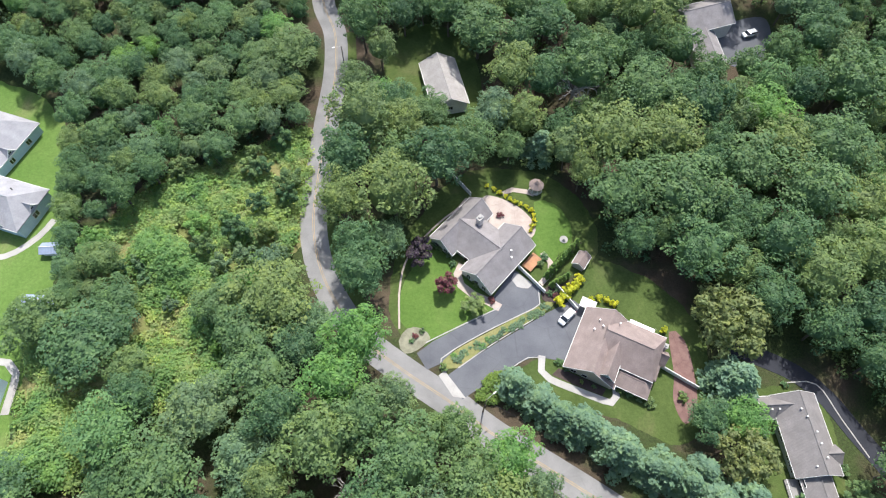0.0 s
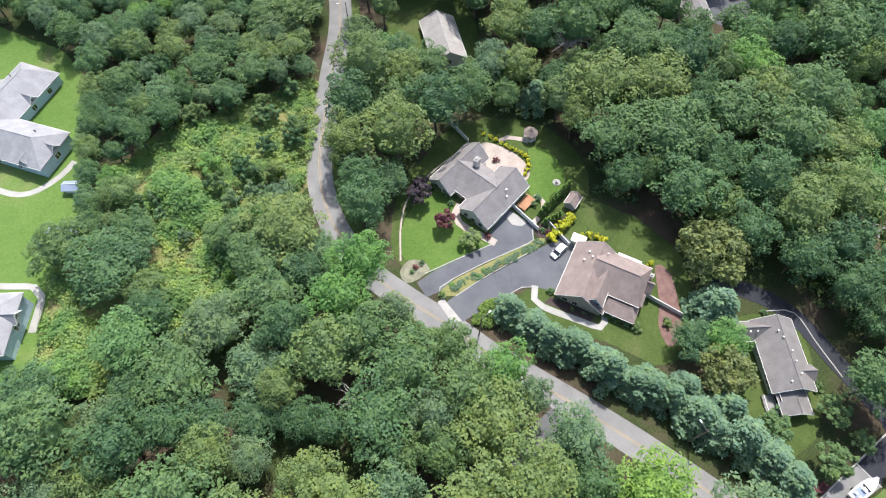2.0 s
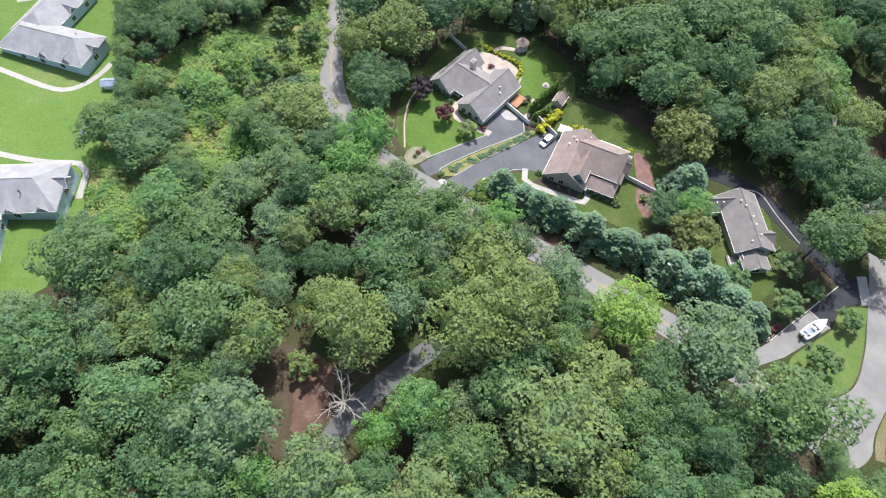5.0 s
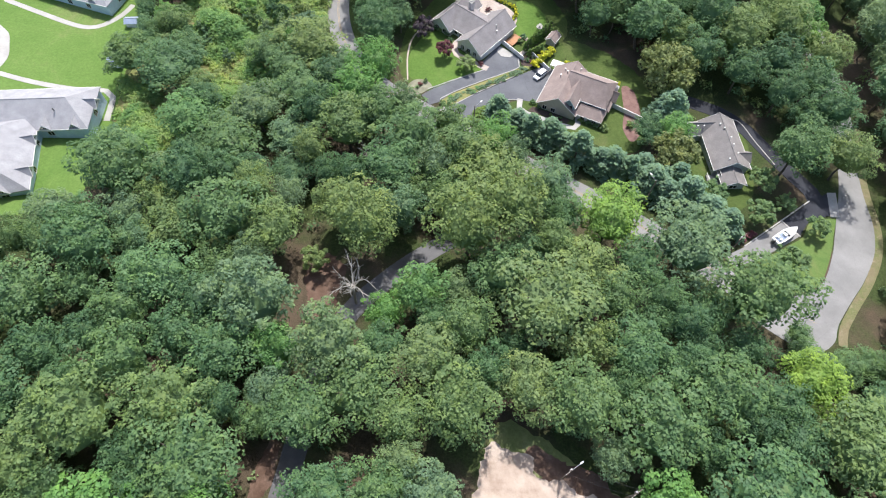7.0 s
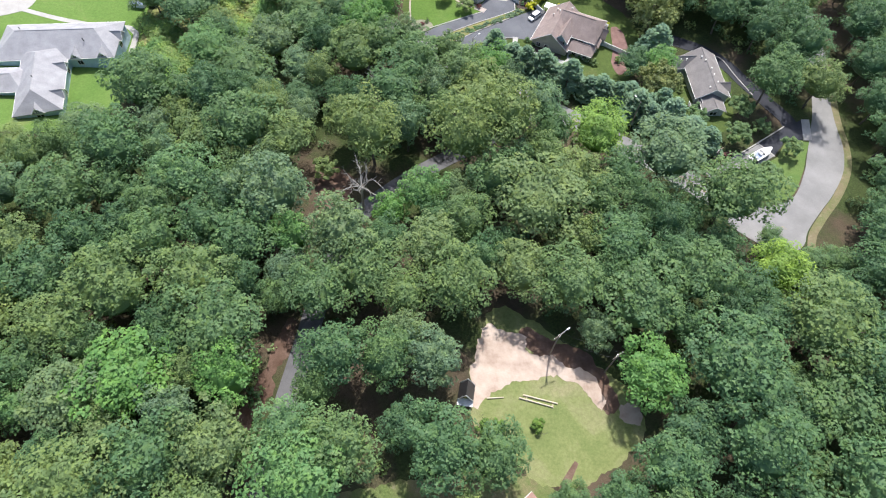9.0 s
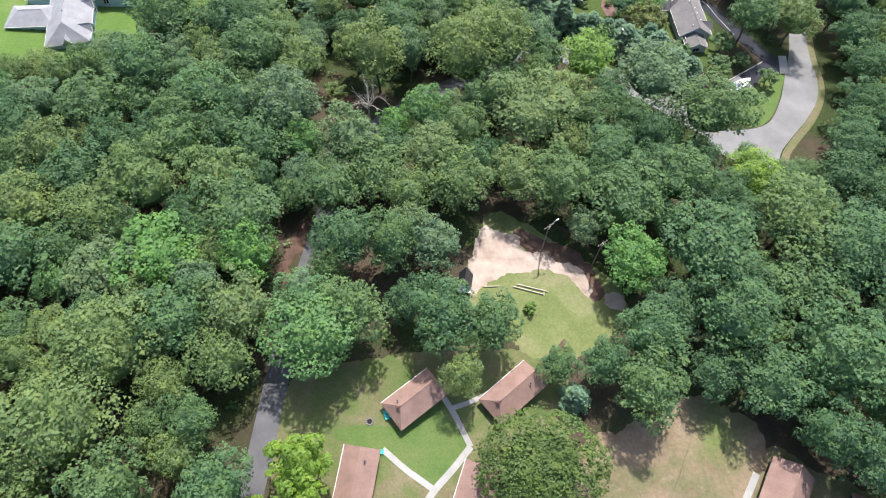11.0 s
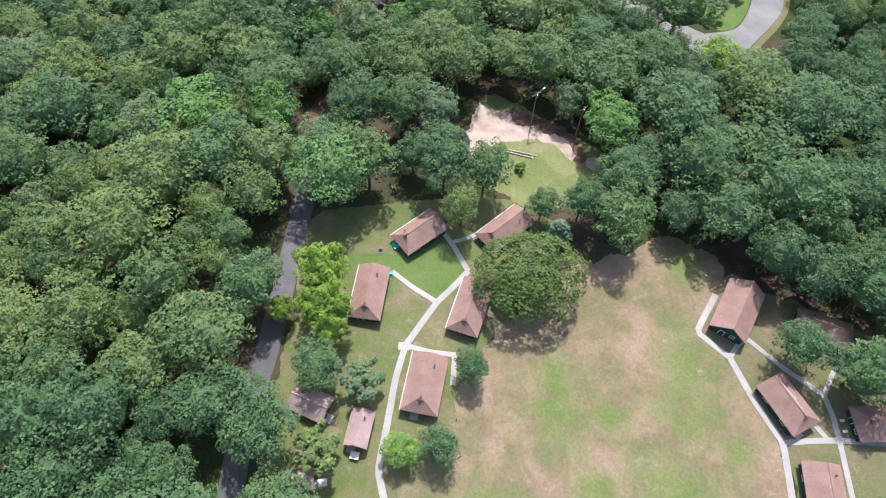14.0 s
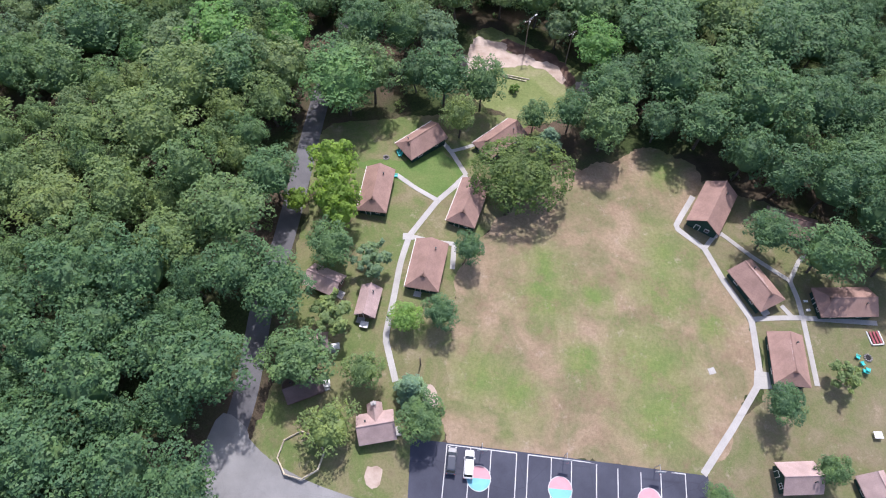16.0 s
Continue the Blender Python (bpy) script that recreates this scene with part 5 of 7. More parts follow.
FOREST_GAPS = [
    [(71, -13), (92, -13), (90, -27), (70, -28)],
    [(-13, 50), (-13, 72), (-9, 84), (-2, 94), (4, 101), (12, 102), (26, 100), (34, 90), (37, 78), (52, 72), (62, 66), (57, 56), (55, 46), (53, 34), (47, 29), (36, 33), (22, 39), (10, 41), (-2, 44)],
    [(57, 33), (60, 48), (70, 57), (84, 52), (93, 34), (98, 22), (98, 8), (90, -7), (78, -6), (68, 1), (60, 9), (57, 20)],
    [(-160, 122), (-112, 122), (-95, 112), (-86, 95), (-82, 78), (-82, 60), (-82, 48), (-79, 36), (-77, 26), (-77, 12), (-81, 2), (-90, -4), (-160, -7)],
    [(-66, 94), (-52, 100), (-36, 109), (-29, 92), (-29, 74), (-38, 72), (-43, 66), (-48, 62), (-47, 54), (-44, 44), (-46, 34), (-58, 37), (-62.5, 46), (-66, 59), (-72, 67), (-82, 74), (-72, 84)],
    [(-86, 50), (-78, 47), (-70, 41), (-62, 34), (-60, 22), (-70, 19), (-80, 21), (-83, 32)],
    [(3, -44), (7, -36), (13, -33), (20, -36), (34, -47), (42, -55), (43, -63), (36, -72), (28, -80), (18, -82), (14, -74), (2, -68), (-2, -62), (-1, -52)],
    [(-29, -76), (-8, -70), (22, -74), (30, -84), (50, -77), (62, -80), (70, -88), (84, -94), (104, -104), (130, -116), (130, -180), (-45, -180), (-33, -146), (-31, -120)],
    [(-34, -22), (-33, 0), (-24, 4), (-12, 1), (2, 10), (7, 5), (-4, -11), (-12, -19), (-22, -26)],
    [(-19, 134), (-10, 143), (2, 142), (9, 133), (10, 112), (3, 103), (-4, 104), (-12, 110)],
    [(-30, 129), (-14, 127), (-12, 115), (-15, 117), (-19, 121), (-30, 121)],
    [(60, 160), (82, 160), (94, 154), (92, 136), (76, 122), (66, 126), (64, 140)],
]


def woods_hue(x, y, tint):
    """Tints the woods by place to match brightness: darker south-east, olive south-west."""
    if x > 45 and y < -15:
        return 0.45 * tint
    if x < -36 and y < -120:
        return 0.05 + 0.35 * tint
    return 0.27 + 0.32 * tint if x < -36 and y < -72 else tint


def grow_forest():
    rng = np.random.default_rng(42)
    spots = []
    lines = [(curve_points(MAIN_ROAD, 3.0), 6.2), (curve_points(BEND_ROAD, 3.0), 7.8), (curve_points(CAMP_LANE, 3.0), 5.2)]
    sx, sy, sr = [p[0] for p in planted], [p[1] for p in planted], [p[2] for p in planted]
    for x, y, r, tint in CROWNS:
        if min(math.hypot(a - x, b - y) - 0.5 * c for a, b, c in planted) < 0.5 * r:
            continue
        if any(inside([x], [y], FOREST_GAPS[k])[0] for k in (0, 1, 2, 3, 4, 6, 8, 9, 10, 11)):
            continue
        if x < -37 and y > 58:
            r, tint = r * 0.68, 0.2 + 0.5 * tint
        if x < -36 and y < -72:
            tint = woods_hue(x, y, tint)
        sx.append(x), sy.append(y), sr.append(r)
        spots.append((x, y, r * 1.05, tint, int(rng.integers(0, len(OAKS))), rng.uniform(0, 360), rng.uniform(0.92, 1.12) * (0.68 if x < -34 and y > 15 else 1.0)))
    cand = np.stack([rng.uniform(-140, 140, 26000), rng.uniform(-170, 168, 26000)], 1)
    blocked = np.zeros(len(cand), bool)
    for poly in FOREST_GAPS:
        blocked |= inside(cand[:, 0], cand[:, 1], poly)
    for x, y in cand[~blocked]:
        reach = 138 if y > -25 else 140 - 0.38 * (-25 - y)
        if abs(x) > reach or y > 166:
            continue
        r = 3.5 + 3.4 * rng.random() ** 1.3
        if x < -37 and y > 58:
            r *= 0.66
        if np.min(np.hypot(np.array(sx) - x, np.array(sy) - y) - 0.73 * np.array(sr)) < 0.73 * r:
            continue
        if any(np.min(np.hypot(c[:, 0] - x, c[:, 1] - y)) < gap for c, gap in lines):
            continue
        sx.append(x), sy.append(y), sr.append(r)
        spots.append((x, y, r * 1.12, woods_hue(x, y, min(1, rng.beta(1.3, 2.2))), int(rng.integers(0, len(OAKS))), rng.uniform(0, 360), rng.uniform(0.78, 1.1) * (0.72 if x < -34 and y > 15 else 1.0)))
    return spots


spots = grow_forest()
spots.sort(key=lambda s: abs(s[0]) + 0.25 * abs(s[1] + 20))
for x, y, r, tint, k, turn, tall in spots[:270]:
    OAKS[k].plant(x, y, r / 5.0, tall * (5.0 / r) ** 0.6, turn, "tree", GREEN, "tree", "forest trees", tint=tint)
# the rest of the woods: one body of trees that nobody could count
VS, FS, TS, at = [], [], [], 0
TV, TF, tat = [], [], 0
for x, y, r, tint, k, turn, tall in spots[270:]:
    kind, s = OAKS[k], r / 5.0
    c, sn = math.cos(radians(turn)), math.sin(radians(turn))
    h = s * tall * (5.0 / r) ** 0.6
    P = kind.V
    Q = np.stack([(P[:, 0] * c - P[:, 1] * sn) * s + x, (P[:, 0] * sn + P[:, 1] * c) * s + y, P[:, 2] * h + lz(x, y)], 1)
    VS.append(Q), FS.append(kind.F + at), TS.append(np.full(len(Q), tint))
    at += len(Q)
    z0, z1 = lz(x, y) - 0.5, lz(x, y) + 9 * h
    ring = [(math.cos(a), math.sin(a)) for a in np.arange(6) * math.pi / 3]
    TV += [(x + 0.3 * a, y + 0.3 * b, z0) for a, b in ring] + [(x + 0.12 * a, y + 0.12 * b, z1) for a, b in ring]
    TF += [(tat + i, tat + (i + 1) % 6, tat + 6 + (i + 1) % 6, tat + 6 + i) for i in range(6)]
    tat += 12
woods = new("woodland", quick_mesh("woodland", np.concatenate(VS), np.concatenate(FS), LEAF_FAR, np.concatenate(TS)))
tagged(woods, "dense mixed green summer woodland canopy", "woodland", kind="stuff")
boles = new("tree_trunks", mesh_of("tree_trunks", TV, TF, BARK))
boles.parent = woods
tagged(boles, "grey-brown woodland trunks", kind="stuff")



# ---- vines over the old clearing ----
def scrub():
    rng = np.random.default_rng(5)
    polys = [[(-68, 94), (-52, 101), (-36, 109), (-33.5, 96), (-35.5, 76), (-40, 66), (-45, 55), (-43, 44), (-46, 33), (-58, 36), (-63, 46), (-66, 55), (-73, 62), (-81, 72), (-76, 84)],
             [(-84.5, 49), (-75, 45), (-63, 34), (-61, 23), (-72, 20), (-79, 22), (-81.5, 33)]]
    n = 4300
    xs, ys = rng.uniform(-88, -33, 16000), rng.uniform(22, 110, 16000)
    ok = inside(xs, ys, polys[0]) | inside(xs, ys, polys[1])
    lumps, tints = [], []
    for x, y in zip(xs[ok][:n], ys[ok][:n]):
        hump = noise.noise(Vector((x * 0.11, y * 0.11, 3.3)))
        bare = noise.noise(Vector((x * 0.16, y * 0.16, 9.1)))
        if bare > 0.28:
            continue
        tower = max(0, noise.noise(Vector((x * 0.07 + 4, y * 0.07, 7.7))) - 0.18) * 14
        r = rng.uniform(0.6, 1.4) + max(0, hump) * 1.6
        lumps.append((x, y, lz(x, y) + max(0, hump) * 2.6 + 0.1 + tower * rng.uniform(0.3, 1.0), r))
        tints.append(min(1, max(0, 0.45 + bare * 0.9 + rng.normal(0, 0.15) - max(0, hump) * 0.5 - tower * 0.12)))
    V, F, T = [], [], []
    at = 0
    for (x, y, z, r), t in zip(lumps, tints):
        a, b = leaves_on(rng, [(x, y, z, r)], 20.0, 0.28, out=0.5, up=0.9, wild=0.4)
        V.append(a), F.append(b + at), T.append(np.full(len(a), t))
        at += len(a)
    ob = new("vine_thicket", quick_mesh("vine_thicket", np.concatenate(V), np.concatenate(F), LEAF_SCRUB, np.concatenate(T)))
    tagged(ob, "light green vines and brambles smothering old clearing", "undergrowth", kind="stuff")


scrub()
SAPLING = TreeKind(35, 2.4, 5.5, 0.3, 22, 60, 0.2, LEAF, trunk_r=0.1)
rng_v = np.random.default_rng(77)
for k in range(46):
    x, y = rng_v.uniform(-80, -36), rng_v.uniform(42, 106)
    if inside([x], [y], FOREST_GAPS[4])[0]:
        SAPLING.plant(x, y, rng_v.uniform(0.6, 1.35), rng_v.uniform(0.8, 1.3), rng_v.uniform(0, 360), "sapling", "young tree draped in light green vines", "tree", "vine-draped saplings", tint=rng_v.uniform(0.1, 0.95))


def undergrowth():
    """Low bushes and saplings between the trunks, seen through gaps."""
    rng = np.random.default_rng(8)
    V, F, T, at = [], [], [], 0
    xs, ys = rng.uniform(-140, 140, 3600), rng.uniform(-170, 170, 3600)
    blocked = np.zeros(len(xs), bool)
    for poly in FOREST_GAPS:
        blocked |= inside(xs, ys, poly)
    lines = [(curve_points(MAIN_ROAD, 3.0), 5.0), (curve_points(BEND_ROAD, 3.0), 7.0), (curve_points(CAMP_LANE, 3.0), 3.5)]
    for x, y in zip(xs[~blocked], ys[~blocked]):
        if any(np.min(np.hypot(c[:, 0] - x, c[:, 1] - y)) < gap for c, gap in lines) or noise.noise(Vector((x * 0.06, y * 0.06, 1.5))) > 0.22:
            continue
        r = rng.uniform(0.7, 1.7)
        a, b = leaves_on(rng, [(x, y, lz(x, y) + r * 0.5, r)], 16.0, 0.34)
        V.append(a), F.append(b + at), T.append(np.full(len(a), rng.random() * 0.6))
        at += len(a)
    ob = new("undergrowth", quick_mesh("undergrowth", np.concatenate(V), np.concatenate(F), LEAF_FAR, np.concatenate(T)))
    tagged(ob, "low green bushes and saplings under the trees", "undergrowth", kind="stuff")


undergrowth()

# ---- houses ----
def local(ox, oy, deg, u, v):
    """World place of (u along, v to the right) from a house's corner; deg: the way of u."""
    a = radians(deg)
    return ox + u * math.cos(a) + v * math.sin(a), oy + u * math.sin(a) - v * math.cos(a)


def house_one():
    ox, oy, deg = -4.2, 78.2, 50.0
    z = lz(8, 77)
    h = empty_thing("house", ox, oy, z, deg, "single-storey white house with hipped grey shingle roofs", "house")
    # in the house's own frame: x along the wings, y to their left; two gabled wings and a lower-fronted link between them
    wing(h, 7.4, -3.4, 0, 14.2, 6.3, 2.9, 5.7, ROOF_GREY, WALL_WHITE, "gable", 1, 1, [("w", 1.3, 1.5, 1.0, 1.2), ("w", -1.3, 1.5, 1.0, 1.2), ("n", -3, 1.5, 1.3, 1.2), ("n", 3, 1.5, 1.3, 1.2)])
    wing(h, 6.5, -15.2, 0, 15.6, 8.3, 2.9, 6.0, ROOF_GREY, WALL_WHITE, "gable", 1, 1, [("w", 2.2, 1.5, 1.0, 1.3), ("w", 0, 1.5, 1.0, 1.3), ("w", -2.2, 1.5, 1.0, 1.3), ("e", 0, 1.5, 1.6, 1.2)])
    wing(h, 7.0, -9.3, 90, 11.6, 9.8, 2.95, 5.98, ROOF_GREY, WALL_WHITE, "gable", 1, 1, [], fascia=False)
    part("gutter", boxes((1.5, -10.6, 2.5, 1.62, -6.9, 2.68)), TRIM, h)
    window(h, pose(2.1, -7.6, 1.5, 0, 0, 90), 1.0, 1.3)
    part("porch_step", boxes((0.4, -10.4, -0.9, 2.1, -8.4, 0.16), bevel=0.03), CONCRETE, h)
    chimney(h, pose(9.7, -6.9, 0), 1.5, 1.1, 3, 7.0)
    for x in (-1.0, 1.6, 4.2):
        door(h, pose(6.4 + x - 4, -19.36, 0, 0, 0, 180), 2.4, 2.1, TRIM, 3)
    door(h, pose(2.1, -9.4, 0.1, 0, 0, 90), 1.0, 2.05, BROWN_BOARDS)
    vents(h, pose(0, 0, 0), [(8.6, -17.0, 4.75), (7.6, -18.0, 4.0)])
    # small side deck
    set_in(part("deck", boxes((9.6, -22.6, 0, 14.0, -20.0, 0.35), bevel=0.02), WOOD_DECK, h, "orange-brown timber deck"), pose(0, 0, 0))
    return h


def house_two():
    ox, oy, deg = 24.5, 48.1, 65.0
    z = lz(35, 52)
    h = empty_thing("house", ox, oy, z, deg, "large two-storey house with tan-brown shingle roofs", "house")
    # garage wing along the drive, two-storey middle, front gable, porch and a small east wing
    wing(h, 7.6, -5.6, 0, 14.2, 10.3, 2.8, 6.6, ROOF_TAN, WALL_BEIGE, "gable", 1, 1, [("w", 3.2, 1.4, 1.1, 1.3), ("w", 0.8, 1.4, 1.1, 1.3)])
    wing(h, 9.6, -11.4, 90, 11.6, 9.7, 4.5, 7.7, ROOF_TAN, WALL_BLUE, "hip", 0.45, 0.02, [("s", 2, 3.2, 1.0, 1.2), ("s", -3, 3.2, 1.0, 1.2), ("n", -2, 3.2, 1.2, 1.2)])
    wing(h, 4.7, -8.4, 0, 7.4, 3.4, 4.9, 6.9, ROOF_TAN, WALL_BLUE, "gable", 1, 1, [("w", 0.75, 4.0, 0.8, 1.2), ("w", -0.75, 4.0, 0.8, 1.2), ("w", 0, 1.6, 1.6, 1.2)], over=0.35)
    wing(h, 3.7, -14.4, 90, 6.4, 4.4, 2.6, 3.7, ROOF_TAN, WALL_WHITE, "hip", 0.6, 0.1, [("n", 1.6, 1.3, 1.0, 1.2), ("n", -1.6, 1.3, 1.0, 1.2)])
    wing(h, 11.0, -17.5, 90, 2.6, 2.6, 3.0, 4.6, ROOF_TAN, WALL_BLUE, "gable", 1, 1, [("w", 0, 1.5, 1.0, 1.2)], fascia=False)
    wing(h, 7.4, -16.9, 0, 2.8, 2.4, 2.5, 3.3, ROOF_TAN, WALL_WHITE, "hip", 0.2, 0.2, [], fascia=False)
    # white rear extensions
    part("sunroom", boxes((14.4, -15.0, -1.4, 16.4, -9.8, 2.5), (14.2, -15.2, 2.5, 16.6, -9.6, 2.62), bevel=0.03), TRIM, h, "flat white rear sunroom")
    part("porch_roof", boxes((14.8, -1.8, 2.3, 17.2, 1.6, 2.46), (14.9, 1.3, -1.0, 15.1, 1.5, 2.3), (16.9, 1.3, -1.0, 17.1, 1.5, 2.3), (16.9, -1.7, -1.0, 17.1, -1.5, 2.3), bevel=0.02), TRIM, h, "flat white porch roof")
    for x in (5.0, 8.6):
        door(h, pose(x, -0.44, 0), 2.6, 2.2, TRIM, 3)
    vents(h, pose(0, 0, 0), [(12.0, -3.4, 5.2), (9.6, -3.0, 5.0), (12.6, -7.4, 6.3), (10.6, -4.4, 6.0)])
    chimney(h, pose(13.2, -17.9, 0), 0.8, 1.0, -1.4, 4.2, TRIM)
    return h


def house_three():
    z = lz(72, 33)
    h = empty_thing("house", 72.1, 34.6, z, 94, "long single-storey house with a weathered grey shingle roof", "house")
    wing(h, 0.5, 0.1, 0, 15.2, 8.6, 3.2, 5.9, ROOF_SLATE, WALL_PALE, "gable", 1, 1, [("n", -6.4, 1.9, 0.8, 1.3), ("n", -5.2, 1.9, 0.8, 1.3), ("n", -4.0, 1.9, 0.8, 1.3), ("n", -0.4, 1.9, 0.8, 1.3), ("n", 0.8, 1.9, 0.8, 1.3), ("w", 3.0, 1.7, 0.9, 1.2)])
    wing(h, -9.6, 0.7, 0, 4.2, 5.4, 2.7, 4.1, ROOF_SLATE, WALL_PALE, "gable", 1, 1, [("w", 0, 1.5, 1.8, 1.2), ("n", 0.6, 1.4, 1.6, 1.4)])
    wing(h, 6.2, 4.4, 90, 6.8, 3.7, 3.1, 5.0, ROOF_SLATE, WALL_PALE, "gable", 1, 1, [("e", 0, 1.5, 1.0, 1.2)])
    wing(h, -3.6, -3.4, 90, 3.0, 3.0, 3.1, 4.5, ROOF_SLATE, WALL_PALE, "gable", 1, 1, [("w", 0, 1.5, 1.0, 1.2)], fascia=False)
    vents(h, pose(0, 0, 0), [(5.0, 0.9, 5.4), (3.4, 0.4, 5.7), (0.4, -0.5, 5.6), (-1.8, -0.6, 5.5), (-4.4, -1.0, 5.3), (-5.8, 1.4, 5.0)], TRIM)
    vents(h, pose(0, 0, 0), [(5.4, 6.2, 4.3), (5.4, 4.6, 4.3)], TRIM)
    deck = part("deck", boxes((-11.2, 3.4, -1.6, -7.4, 6.2, 0.95), bevel=0.02), WOOD_DECK_GREY, h, "weathered grey timber deck")
    for k in range(5):
        part("deck_post", boxes((-11.2 + k * 0.93, 6.1, 0.95, -11.12 + k * 0.93, 6.18, 1.9)), TRIM, deck)
    part("deck_rail", boxes((-11.2, 6.08, 1.86, -7.4, 6.2, 1.93)), TRIM, deck)
    door(h, pose(-8.4, 3.41, 0.96), 1.6, 2.05, GLASS)
    return h


def house_far(x, y, deg, label, wings, roof, wall):
    h = empty_thing("house", x, y, lz(x, y), deg, label, "house")
    for w in wings:
        wing(h, *w[:3], *w[3:7], roof, wall, w[7], 0.9, 0.9, [("s", 0, 1.5, 1.2, 1.2), ("e", 0, 1.5, 1.2, 1.2)])
    return h


def institution():
    h = empty_thing("institution_wing", -105.1, 83.0, lz(-102, 84), -16, "long pale-blue building with grey hipped roofs", "building")
    for (x, y, t, L, W) in ((0, 0, 0, 25.0, 10.9), (-7.2, 11.4, 88, 21, 10.8)):
        wing(h, x, y, t, L, W, 3.6, 6.8, ROOF_PALE, WALL_AQUA, "hip", 0.9, 0.75, [("s", -6, 1.6, 1.3, 1.3), ("s", 0, 1.6, 1.3, 1.3), ("s", 6, 1.6, 1.3, 1.3), ("e", 0, 1.6, 1.6, 1.4)])
    for x, y, t in ((8.2, -3.7, -90), (1.2, -3.7, -90), (11.0, 0.4, 0), (-3.2, 12.0, -2)):
        wing(h, x, y, t, 3.2, 2.6, 3.5, 5.0, ROOF_PALE, WALL_WHITE, "gable", 1, 1, [("e", 0, 3.7, 0.8, 0.6)], over=0.25, foot=2.6)
    b = empty_thing("institution_wing", -100.5, 33.8, lz(-98, 30), 4, "long pale-blue building with grey hipped roofs", "building")
    for (x, y, t, L, W) in ((0, 0.4, 0, 30, 12.4), (-1.0, -13.4, -80, 21.4, 10.6), (-11.0, -13.0, 0, 12, 7.5)):
        wing(b, x, y, t, L, W, 3.6, 7.0 if W > 10 else 5.4, ROOF_PALE, WALL_AQUA, "hip", 0.9, 0.75, [("s", -6, 1.6, 1.3, 1.3), ("s", 0, 1.6, 1.3, 1.3), ("s", 6, 1.6, 1.3, 1.3), ("n", 4, 1.6, 1.3, 1.3), ("n", -4, 1.6, 1.3, 1.3), ("e", 0, 1.6, 1.6, 1.4)])
    for x, y, t in ((2.5, -9.4, 10), (4.2, -18.6, 10), (5.6, -4.5, -90), (12.4, -4.3, -90), (14.2, 1.6, 0), (0.8, -22.6, -80)):
        wing(b, x, y, t, 3.2, 2.6, 3.5, 5.0, ROOF_PALE, WALL_WHITE, "gable", 1, 1, [("e", 0, 3.7, 0.8, 0.6)], over=0.25, foot=2.6)
    vents(b, pose(0, 0, 0), [(8, -2.5, 5.9), (-0.5, -16, 6.8), (-9, 2, 6.2)], DARK_METAL)
    vents(h, pose(0, 0, 0), [(7, 2.6, 5.3), (-9.6, 16, 5.6)], DARK_METAL)


house_one()
house_two()
house_three()
house_far(-1.6, 124.5, -76, "grey-roofed far house under the trees", [(0, 0, 0, 16, 9.0, 3.0, 5.6, "gable")], ROOF_PALE_WARM, WALL_WHITE)
house_far(72, 148, 20, "far house with a pinkish grey roof", [(0, 1.5, 0, 14, 10, 5.0, 8.0, "gable"), (-3.5, -8, 75, 12, 7, 3.0, 5.2, "gable"), (-6, 6, 0, 9, 8, 3.2, 5.6, "hip")], ROOF_GREY, WALL_WHITE)
institution()


